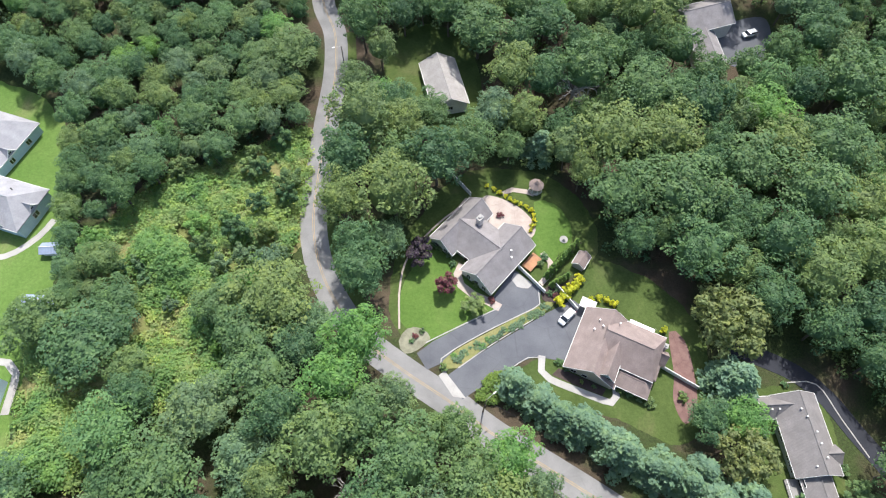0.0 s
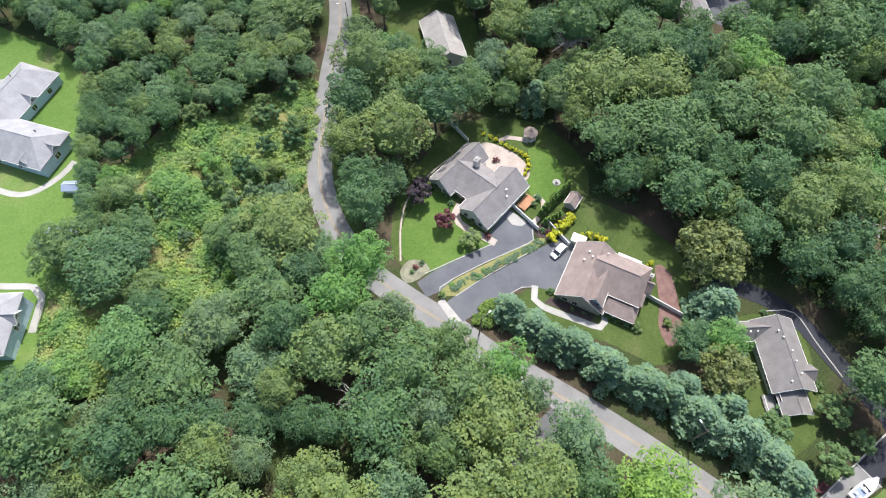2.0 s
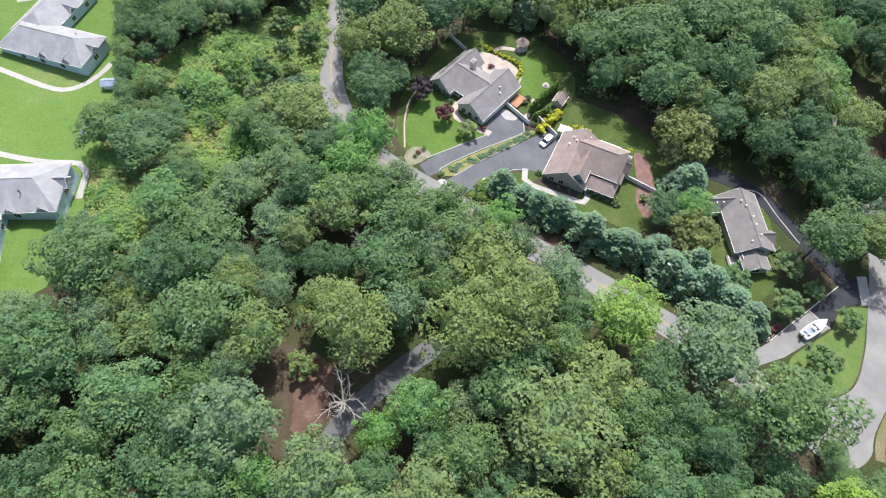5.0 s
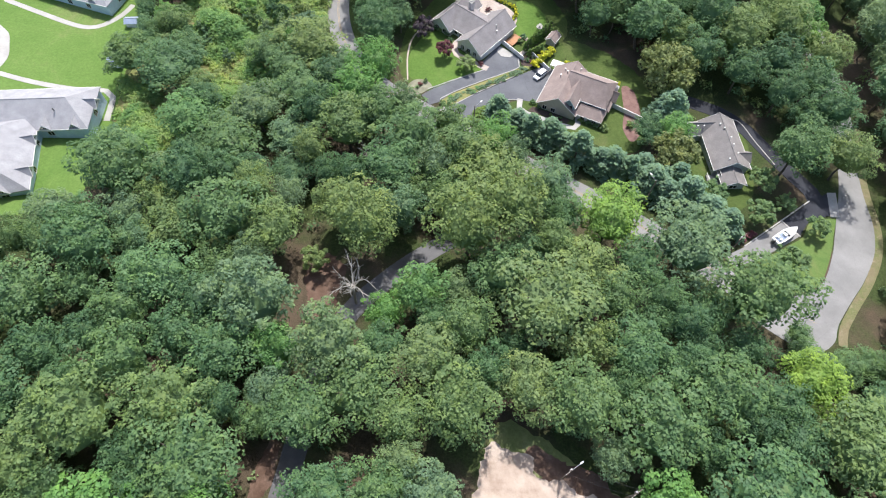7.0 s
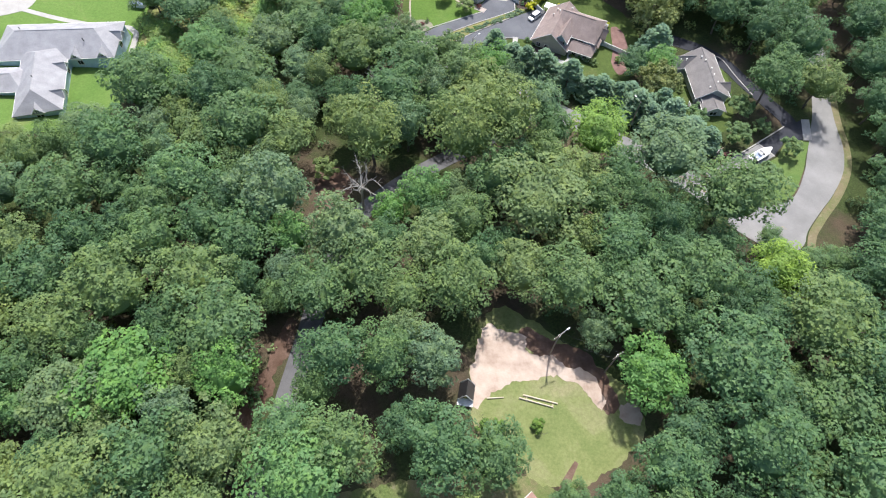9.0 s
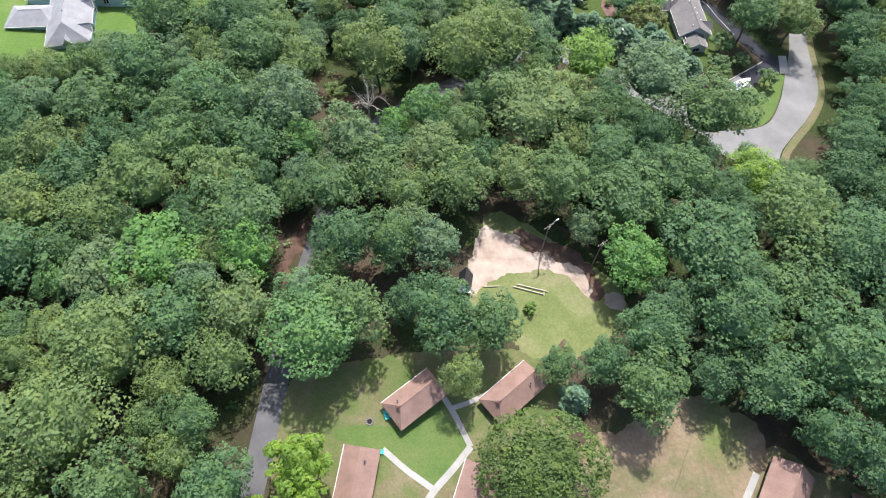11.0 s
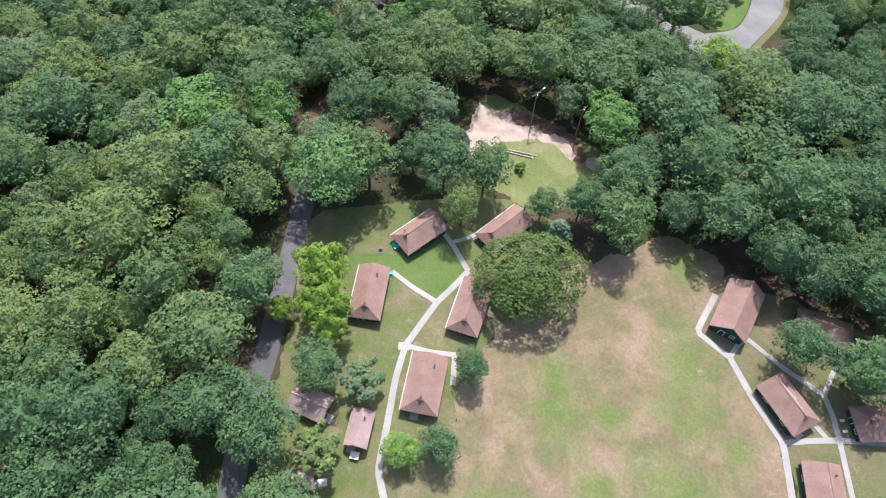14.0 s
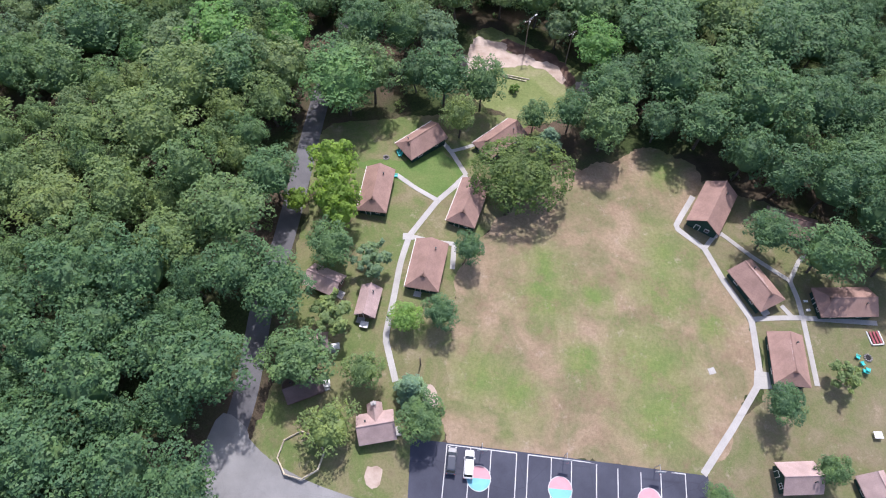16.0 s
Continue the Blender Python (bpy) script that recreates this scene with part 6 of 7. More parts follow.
# ---- camp cabins ----
def cabin(a, b, W, eave=2.7, rise=1.9, roof=None, label="", style="clipped", wall=None, porch="b", name="cabin", sides=True):
    """A cabin whose ridge runs from a to b (middles of its ends)."""
    a, b = Vector(a), Vector(b)
    d = b - a
    x, y = (a + b) / 2
    h = empty_thing(name, x, y, lz(x, y), math.degrees(math.atan2(d.y, d.x)), label, "cabin", "camp cabins")
    L, ridge = d.length - 0.9, eave + rise
    roof, wall = roof or ROOF_RED, wall or WALL_GREEN
    wins = [("s", -L / 4, 1.5, 1.0, 0.9), ("s", L / 4, 1.5, 1.0, 0.9), ("n", -L / 4, 1.5, 1.0, 0.9), ("n", L / 4, 1.5, 1.0, 0.9), ("e", 1.2, 1.5, 0.8, 0.9)] if sides else []
    wing(h, 0, 0, 0, L, W - 0.9, eave, ridge, roof, wall, "gable" if style == "gable" else "hip", 0.72 if a.y < b.y else 0.1, 0.1 if a.y < b.y else 0.72, wins, 0.5, -1.6, False)
    if style == "clipped":
        # the small upright gable over the clipped end, and a pale board under the western eaves
        hw = W / 2
        for s in ((-1,) if a.y < b.y else (1,)):
            bm = bmesh.new()
            xe = s * (L / 2 + 0.5 - 0.72 * (hw - 0.45 + 0.5)) 
            out = s * 0.62
            v = [bm.verts.new(p) for p in ((xe + out, -0.95, ridge - 0.78), (xe + out, 0.95, ridge - 0.78), (xe + out, 0, ridge + 0.04), (xe - out * 0.4, 0, ridge + 0.04),
                                           (xe - out * 0.2, -0.95, ridge - 0.84), (xe - out * 0.2, 0.95, ridge - 0.84))]
            for q in ((0, 2, 3, 4), (1, 5, 3, 2)):
                bm.faces.new([v[i] for i in q])
            bmesh.ops.solidify(bm, geom=list(bm.faces), thickness=0.08)
            gl = part("gablet_roof", bm, roof, h)
            bm = bmesh.new()
            v = [bm.verts.new(p) for p in ((xe + out * 0.86, -0.9, ridge - 0.80), (xe + out * 0.86, 0.9, ridge - 0.80), (xe + out * 0.86, 0, ridge - 0.08))]
            f = bm.faces.new(v)
            ex = bmesh.ops.extrude_face_region(bm, geom=[f])
            bmesh.ops.translate(bm, vec=(-s * 0.5, 0, 0), verts=[e for e in ex["geom"] if isinstance(e, bmesh.types.BMVert)])
            part("louvre", bm, BROWN_BOARDS, gl, "dark louvred gable vent")
    if style == "clipped" and x < 20:
        low = eave - rise * 0.5 / (W / 2 - 0.45)
        ye = (W / 2 + 0.09) * (-1 if d.y < 0 else 1)
        part("fascia_board", boxes((-L / 2 - 0.5, ye - 0.07, low - 0.22, L / 2 + 0.5, ye + 0.07, low - 0.0)), TRIM, h, "pale fascia board under the eaves")
    door(h, pose(L / 2, -0.9, 0, 0, 0, -90), 0.95, 2.0, wall)
    part("step", boxes((L / 2 + 0.1, -1.7, -1.0, L / 2 + 1.3, -0.1, 0.18), bevel=0.02), CONCRETE, h)
    vents(h, pose(0, 0, 0), [(-L * 0.3, W * 0.18, eave + rise * 0.66)], DARK_METAL)
    return h


RB = "dark green cabin with a faded red-brown shingle roof"
cabin((-8.0, -85.0), (0.2, -78.3), 6.2, label=RB)
cabin((-12.6, -90.6), (-14.0, -102.0), 6.4, label=RB)
cabin((18.8, -76.0), (10.0, -83.6), 6.2, label=RB)
cabin((8.6, -93.0), (5.0, -104.2), 6.4, label=RB)
cabin((-0.8, -108.9), (-2.8, -119.9), 6.9, label=RB)
cabin((64.6, -92.1), (58.1, -102.6), 7.4, 2.9, 2.5, label=RB, style="gable")
worn_a = cabin((64.4, -111.4), (69.1, -120.8), 6.4, label="dark green cabin with a red-brown roof worn pale on top")
cabin((90.6, -119.2), (78.9, -119.5), 6.6, label=RB)
worn_b = cabin((70.2, -126.6), (69.0, -137.2), 6.9, label="dark green cabin with a red-brown roof worn pale on top")


def worn_strip(house, x0, x1, side, wide, seed):
    """A ragged pale patch of lost shingle grit just below the ridge."""
    rng = random.Random(seed)
    W = 5.6
    slope = 1.9 / (W / 2)
    bm = bmesh.new()
    n = 14
    low, top = [], []
    for i in range(n + 1):
        x = x0 + (x1 - x0) * i / n
        a = 0.14 + rng.uniform(0, 0.12)
        b = a + wide * rng.uniform(0.35, 1.3) * (0.4 + math.sin(math.pi * i / n))
        top.append(bm.verts.new((x, side * a, 4.6 - slope * a + 0.012)))
        low.append(bm.verts.new((x, side * b, 4.6 - slope * b + 0.012)))
    for i in range(n):
        bm.faces.new((top[i], top[i + 1], low[i + 1], low[i]))
    part("worn_patch", bm, ROOF_PINK, house, "pale worn shingles")


worn_strip(worn_a, -3.2, 1.8, 1, 0.7, 3)
worn_strip(worn_b, -3.4, 1.0, -1, 0.3, 5)
cabin((73.5, -98.8), (83.6, -102.6), 6.0, label=RB)
cabin((-12.6, -119.6), (-13.7, -126.0), 4.2, 2.4, 1.3, ROOF_PINK, "small brown shed with a faded pinkish roof", "gable", BROWN_BOARDS, name="shed")
lodge = cabin((-13.4, -147.4), (-6.8, -146.2), 5.4, 2.4, 1.9, ROOF_PINK, "small cabin with a faded pinkish shingle roof", "gable", BROWN_BOARDS, name="cabin")
wing(lodge, 0.1, 2.2, 90, 3.6, 2.2, 2.5, 3.9, ROOF_PINK, BROWN_BOARDS, "gable", 1, 1, [], 0.3, -1.6, False)
chimney(lodge, pose(0.1, 3.7, 0), 0.8, 0.5, -0.5, 4.3)
cabin((-27.0, -141.2), (-20.6, -138.6), 4.6, 2.4, 1.6, ROOF_DARK, "small dark brown-roofed shed under a tree", "gable", BROWN_BOARDS, name="shed")
cabin((-25.4, -117.2), (-18.8, -120.0), 5.0, 2.4, 1.4, ROOF_PINK, "small shed with a patchy pinkish roof", "gable", BROWN_BOARDS, name="shed")
cabin((-23.6, -131.8), (-20.0, -131.2), 3.6, 2.4, 1.2, ROOF_PINK, "small shed half hidden by a tree", "gable", BROWN_BOARDS, name="shed", sides=False)
cabin((69.8, -153.6), (62.6, -153.9), 5.6, 2.7, 2.0, ROOF_PINK, "dark green cabin with a faded pinkish roof", "gable")
cabin((80.2, -152.6), (82.2, -163), 5.6, 2.7, 2.0, ROOF_PINK, "dark green cabin with a faded pinkish roof", "gable")

# ---- garden things round the houses ----
def board_fence(points, height=1.5, material=None, label="white vinyl board fence", post_gap=2.2):
    """A panelled fence along a line."""
    a, b = Vector(points[0]), Vector(points[-1])
    h = empty_thing("fence", a.x, a.y, 0, 0, label, "fence")
    d = b - a
    n = max(1, round(d.length / post_gap))
    for i in range(n + 1):
        p = d * i / n
        z = lz(a.x + p.x, a.y + p.y)
        part("post", boxes((p.x - 0.07, p.y - 0.07, z - 0.3, p.x + 0.07, p.y + 0.07, z + height + 0.12), bevel=0.015), material or WHITE_FENCE, h)
        if i < n:
            q = d * (i + 1) / n
            z1 = lz(a.x + q.x, a.y + q.y)
            m = Matrix.Translation((p.x, p.y, z)) @ pose(0, 0, 0, 0, 0, math.degrees(math.atan2(d.y, d.x)))
            L = (q - p).length
            bm = bmesh.new()
            for k in range(8):
                x0 = 0.08 + (L - 0.16) * k / 8
                dz = (z1 - z) * (k + 0.5) / 8
                box(bm, x0, -0.02, 0.08 + dz, x0 + (L - 0.16) / 8 - 0.015, 0.02, height + dz)
            box(bm, 0.0, -0.09, height, L, 0.09, height + 0.07)
            set_in(part("panel", bm, material or WHITE_FENCE, h), m)
    return h


board_fence(((0.8, 97.4), (5.6, 91.6)))
board_fence(((16.5, 72.2), (22.2, 65.9)))
board_fence(((24.6, 68.2), (29.2, 61.9)))
board_fence(((45.9, 49.2), (53.2, 44.6)))


def gazebo(x, y):
    h = empty_thing("gazebo", x, y, lz(x, y), 10, "white octagonal gazebo with a brown shingle roof", "gazebo")
    ring = [(1.7 * math.cos(k * math.pi / 4), 1.7 * math.sin(k * math.pi / 4)) for k in range(8)]
    part("floor", prism(bmesh.new(), ring, -0.2, 0.2), WOOD_PALE, h)
    for px, py in ring:
        part("post", boxes((px - 0.06, py - 0.06, 0.2, px + 0.06, py + 0.06, 2.3)), WHITE_FENCE, h)
    for i in range(7):
        (ax, ay), (bx, by) = ring[i], ring[i + 1]
        bm = bmesh.new()
        for z in (0.35, 1.0, 2.2):
            rod(bm, (ax, ay, z), (bx, by, z), 0.05, sides=4)
        for k in range(1, 6):
            f = k / 6
            rod(bm, (ax + (bx - ax) * f, ay + (by - ay) * f, 0.35), (ax + (bx - ax) * f, ay + (by - ay) * f, 1.0), 0.025, sides=4)
        part("railing", bm, WHITE_FENCE, h)
    bm = bmesh.new()
    bmesh.ops.create_cone(bm, cap_ends=True, segments=8, radius1=1.95, radius2=0.45, depth=1.1, matrix=Matrix.Translation((0, 0, 2.85)))
    roof = part("roof", bm, ROOF_TAN, h)
    bm = bmesh.new()
    bmesh.ops.create_cone(bm, cap_ends=True, segments=8, radius1=0.6, radius2=0.05, depth=0.5, matrix=Matrix.Translation((0, 0, 3.75)))
    part("cupola", bm, ROOF_TAN, roof)
    rod_bm = rod(bmesh.new(), (0, 0, 3.9), (0, 0, 4.3), 0.05, 0.02)
    part("finial", rod_bm, TRIM, roof)


gazebo(21.8, 94.2)


def garden_shed(x, y, turn):
    h = empty_thing("garden_shed", x, y, lz(x, y), turn, "small garden shed with a brown shingle roof", "shed")
    wing(h, 0, 0, 0, 3.4, 2.6, 2.1, 3.1, ROOF_TAN, WALL_BEIGE, "gable", 1, 1, [("s", 0.8, 1.3, 0.6, 0.6)], 0.25, -0.8)
    door(h, pose(-0.7, -1.3, 0, 0, 0, 180), 1.2, 1.85, BROWN_BOARDS, 2)


garden_shed(31.2, 74.0, 58)


def stone_disc(x, y):
    h = empty_thing("bird_bath", x, y, lz(x, y), 0, "pale round stone base with a bird bath", "garden ornament")
    ring = [(1.0 * math.cos(k * 0.3307), 1.0 * math.sin(k * 0.3307)) for k in range(19)]
    part("base", prism(bmesh.new(), ring, -0.1, 0.22), CONCRETE, h)
    bm = rod(bmesh.new(), (0, 0, 0.2), (0, 0, 0.85), 0.16, 0.1)
    rod(bm, (0, 0, 0.85), (0, 0, 1.0), 0.12, 0.42, 14)
    part("basin", bm, CONCRETE, h)


stone_disc(27.9, 80.3)
for i in range(11):
    f = i / 10
    x, y = 22.9 + 7.6 * f, 69.9 + 8.6 * f
    HEDGE_TREE.plant(x, y, 1.05 + 0.1 * (i % 3), 0.8, i * 40, "arborvitae", "narrow green arborvitae in a screening row", "shrub", "arborvitae row")
for i in range(5):
    HEDGE_TREE.plant(24.0 + 0.9 * i, 67.8 + 0.55 * i, 1.0, 0.65, i * 50, "arborvitae", "narrow green arborvitae in a screening row", "shrub", "arborvitae row")
for x, y, s in ((25.4, 63.6, 1.7), (26.6, 65.0, 1.5), (28.0, 66.6, 1.9), (29.3, 68.0, 1.5), (30.4, 69.3, 1.6), (32.6, 64.6, 1.0), (34.5, 64.9, 1.1), (36.3, 64.4, 1.1), (37.8, 63.6, 1.2), (48.2, 57.6, 1.1)):
    SHRUB_YELLOW.plant(x, y, s, 0.95, x * 37, "golden_shrub", "rounded golden yellow shrub", "shrub", "golden shrubs")
for k, (x, y) in enumerate(((9.7, 94.6), (11.4, 93.7), (12.8, 92.7), (14.2, 91.8), (15.4, 90.9), (16.6, 90.1), (17.9, 89.6), (19.2, 88.9), (20.4, 88.0), (20.9, 86.6), (21.0, 85.1), (20.6, 83.6), (20.0, 82.3))):
    SHRUB_YELLOW.plant(x, y, 0.74 + 0.07 * (k % 3), 0.9, k * 61, "golden_shrub", "clipped golden yellow shrub round a patio", "shrub", "golden shrubs")
# low planting: drive strip, house fronts
rng_s = random.Random(4)
for k in range(64):
    f = rng_s.random()
    x, y = 1.5 + 21.5 * f + rng_s.uniform(-0.5, 0.5), 49.4 + 13.2 * f + rng_s.uniform(-0.7, 0.7)
    SHRUB.plant(x, y, rng_s.uniform(0.35, 0.8), 0.45, k * 50, "shrub", "low grey-green planting beside a driveway", "shrub", "drive planting", tint=rng_s.choice((0.66, 0.68, 0.7, 0.85 if f < 0.6 else 0.66)))
for k, (x, y, s) in enumerate(((1.2, 72.4, 0.9), (0.4, 74.6, 1.0), (-1.6, 76.2, 1.0), (-3.4, 77.0, 0.9), (5.0, 69.6, 0.9), (6.6, 67.4, 0.9), (9.2, 66.0, 0.7), (22.6, 75.0, 1.1), (21.6, 73.4, 1.0),
                               (36.4, 43.6, 0.8), (38.4, 43.0, 0.9), (40.4, 42.2, 0.9), (42.2, 41.4, 1.3), (24.0, 49.6, 0.9), (25.6, 48.2, 0.7), (28.5, 45.4, 0.5), (31, 44.4, 0.5), (-7.4, 53.2, 0.6), (-5.2, 55.6, 0.7), (-0.5, 47.6, 0.9),
                               (23.4, 65.8, 0.8), (25.2, 66.8, 0.7), (49.4, 42.6, 1.2), (72.2, 46.0, 0.8), (64.6, 35.4, 1.2), (65.2, 31.6, 0.9), (79, 29, 1.3))):
    SHRUB.plant(x, y, s, 0.8, k * 50, "shrub", "small rounded green garden shrub", "shrub", "garden shrubs", tint=0.2 + 0.6 * ((k * 7) % 10) / 10)
SHRUB_RED = TreeKind(33, 1.0, 1.5, 0.05, 9, 55, 0.18, LEAF_RED, trunk_r=0.05)
for x, y, s in ((10.0, 63.6, 0.9), (24.6, 65.4, 0.8), (-6.6, 54.4, 0.7), (12.6, 86.2, 0.9), (70.5, 8.5, 1.6), (73.2, 8.8, 1.2)):
    SHRUB_RED.plant(x, y, s, 0.8, x * 30, "red_shrub", "small red-brown leaved shrub", "shrub", "red shrubs")


def low_hedge(cx, cy, L, W, turn, h):
    rng = np.random.default_rng(12)
    lumps = []
    for k in range(60):
        a, q = rng.uniform(0, 6.28), math.sqrt(rng.random())
        u, v = q * math.cos(a) * L / 2, q * math.sin(a) * W / 2
        c, s = math.cos(radians(turn)), math.sin(radians(turn))
        x, y = cx + u * c - v * s, cy + u * s + v * c
        lumps.append((x, y, lz(x, y) + h * (0.75 - 0.5 * q * q), 0.8))
    V, F = leaves_on(rng, lumps, 50, 0.2)
    ob = new("hedge", quick_mesh("hedge", V, F, LEAF_HEDGE))
    tagged(ob, "broad low clipped dark green hedge beside a driveway", "hedge")


low_hedge(10.4, 43.6, 9.5, 4.8, 38, 1.8)


# ---- vehicles ----
def wheel_set(car, xs, half, r=0.34):
    for x in xs:
        for s in (-1, 1):
            bm = rod(bmesh.new(), (x, s * (half - 0.2), r), (x, s * (half + 0.02), r), r, sides=18)
            t = part("wheel", bm, BLACK_RUBBER, car)
            part("rim", rod(bmesh.new(), (x, s * (half - 0.1), r), (x, s * (half + 0.035), r), r * 0.6, sides=12), GREY_METAL, t)


def loft(bm, sections):
    """A closed body through cross outlines, each a list of points."""
    rings = [[bm.verts.new(p) for p in s] for s in sections]
    n = len(rings[0])
    for a, b in zip(rings, rings[1:]):
        for i in range(n):
            bm.faces.new((a[i], a[(i + 1) % n], b[(i + 1) % n], b[i]))
    bm.faces.new(rings[0][::-1])
    bm.faces.new(rings[-1])
    return bm


def slab(x, w, z0, z1, r=0.1):
    return [(x, -w, z0), (x, w, z0), (x, w, z1 - r), (x, w - r, z1), (x, -w + r, z1), (x, -w, z1 - r)]


def car(x, y, turn, paint, label, L=4.7, W=0.92, truck=False):
    h = empty_thing("pickup_truck" if truck else "car", x, y, lz(x, y) + 0.09, turn, label, "pickup" if truck else "car")
    e = L / 2
    part("body", loft(bmesh.new(), [slab(-e, W * 0.86, 0.4, 0.85), slab(-e + 0.15, W, 0.3, 1.0), slab(-e + 1.2, W, 0.28, 1.04), slab(e - 1.3, W, 0.28, 1.02), slab(e - 0.25, W * 0.95, 0.3, 0.88), slab(e, W * 0.8, 0.4, 0.7)]), paint, h)
    if truck:
        c0, c1 = -0.25, 1.15
    else:
        c0, c1 = -e + 0.55, 0.75
    part("glasshouse", loft(bmesh.new(), [slab(c0 - 0.3, W * 0.9, 1.0, 1.06, 0.03), slab(c0 + 0.12, W * 0.82, 1.0, 1.52), slab(c1 - 0.15, W * 0.82, 1.0, 1.52), slab(c1 + 0.62, W * 0.9, 1.0, 1.05, 0.03)]), GLASS, h, "dark tinted windows")
    part("roof", loft(bmesh.new(), [slab(c0 + 0.02, W * 0.76, 1.5, 1.56, 0.03), slab(c0 + 0.3, W * 0.8, 1.5, 1.64, 0.05), slab(c1 - 0.3, W * 0.8, 1.5, 1.63, 0.05), slab(c1 - 0.02, W * 0.74, 1.5, 1.55, 0.03)]), paint, h)
    if truck:
        part("truck_bed", boxes((-e + 0.22, -W + 0.12, 0.98, -0.62, W - 0.12, 1.055)), DARK_METAL, h, "dark open load bed")
        part("tailgate", boxes((-e + 0.02, -W + 0.06, 0.6, -e + 0.14, W - 0.06, 1.1), bevel=0.02), paint, h)
    for s in (-1, 1):
        part("headlight", boxes((e - 0.18, s * 0.62 - 0.16, 0.66, e - 0.03, s * 0.62 + 0.16, 0.82), bevel=0.03), TRIM, h, "clear headlight")
        part("tail_light", boxes((-e - 0.01, s * 0.72 - 0.1, 0.7, -e + 0.1, s * 0.72 + 0.1, 0.95), bevel=0.02), RED_PAINT, h, "red tail light")
        part("side_mirror", boxes((c1 + 0.2, s * (W + 0.1) - 0.09, 1.0, c1 + 0.36, s * (W + 0.1) + 0.09, 1.16), bevel=0.03), paint, h)
    wheel_set(h, (-e + 0.85, e - 0.9), W)
    return h


car(26.7, 60.0, 226, CAR_SILVER, "silver sport utility car parked on a driveway", 4.6)
car(3.45, -151.9, 85, CAR_GREY, "dark grey car parked on the court", 4.8, 0.84)
car(6.55, -152.5, 85, CAR_WHITE, "white car parked on the court", 4.9, 0.86)
car(-121.5, 58.2, 25, CAR_WHITE, "white car parked on pale paving beside the institution", 4.7)
car(86.5, 147.6, 200, CAR_SILVER, "silver car on a far drive", 4.6)


def boat(x, y, turn):
    h = empty_thing("motor_boat", x, y, lz(x, y) + 0.1, turn, "white motor boat standing on a trailer", "boat")
    secs = []
    for px, w, k, top in ((-3.3, 1.1, 0.62, 1.45), (-1.5, 1.25, 0.55, 1.5), (0.6, 1.25, 0.55, 1.58), (2.2, 0.95, 0.65, 1.68), (3.3, 0.45, 0.95, 1.78), (3.9, 0.06, 1.4, 1.84)):
        secs.append([(px, 0, k), (px, w * 0.75, k + 0.3), (px, w, top), (px, 0, top + 0.02), (px, -w, top), (px, -w * 0.75, k + 0.3)])
    part("hull", loft(bmesh.new(), secs), CAR_WHITE, h)
    part("cockpit", boxes((-2.7, -0.85, 1.4, 0.3, 0.85, 1.56), bevel=0.04), BLUE_TOP, h, "grey-blue cockpit floor")
    part("console", boxes((-0.7, -0.4, 1.5, 0.1, 0.4, 2.1), bevel=0.06), CAR_WHITE, h)
    part("windshield", boxes((0.3, -0.85, 1.55, 0.42, 0.85, 2.05), bevel=0.02), GLASS, h, "dark windshield")
    for s in (-1, 1):
        part("seat", boxes((-2.4, s * 0.45 - 0.25, 1.5, -1.8, s * 0.45 + 0.25, 1.95), bevel=0.06), TRIM, h)
    part("outboard_motor", boxes((-3.9, -0.2, 0.7, -3.35, 0.2, 1.95), bevel=0.08), DARK_METAL, h, "black outboard motor")
    part("trailer", boxes((-3.2, -0.8, 0.4, 3.0, -0.7, 0.5), (-3.2, 0.7, 0.4, 3.0, 0.8, 0.5), (3.0, -0.06, 0.4, 4.8, 0.06, 0.5), (-1.2, -1.1, 0.32, -1.05, 1.1, 0.42), (2.9, -0.8, 0.4, 3.05, 0.8, 0.5)), GREY_METAL, h)
    wheel_set(h, (-1.1,), 1.15, 0.32)


boat(81.0, 8.6, 32)


# ---- poles and wires ----
def utility_pole(x, y, height, arm=True, lamp=False, turn=0, label="weathered wooden utility pole with a crossarm"):
    h = empty_thing("utility_pole", x, y, lz(x, y), turn, label, "utility pole", "utility poles")
    part("pole", rod(bmesh.new(), (0, 0, -0.5), (0, 0, height), 0.17, 0.11, 10), POLE_WOOD, h)
    if arm:
        c = part("crossarm", boxes((-1.3, -0.07, height - 0.75, 1.3, 0.07, height - 0.6), bevel=0.02), POLE_WOOD, h)
        for k in (-1.15, -0.5, 0.5, 1.15):
            part("insulator", rod(bmesh.new(), (k, 0, height - 0.6), (k, 0, height - 0.38), 0.05, 0.035), TRIM, c)
        rod_bm = rod(bmesh.new(), (0.28, 0.1, height - 2.0), (0.28, 0.1, height - 1.1), 0.22, sides=12)
        part("transformer", rod_bm, GREY_METAL, h)
    if lamp:
        a = part("lamp_arm", rod(bmesh.new(), (0, 0, height - 0.4), (1.9, 0, height + 0.1), 0.05, 0.04), GREY_METAL, h)
        part("lamp_head", boxes((1.7, -0.14, height, 2.4, 0.14, height + 0.16), bevel=0.04), TRIM, a, "pale street lamp head")
    return h


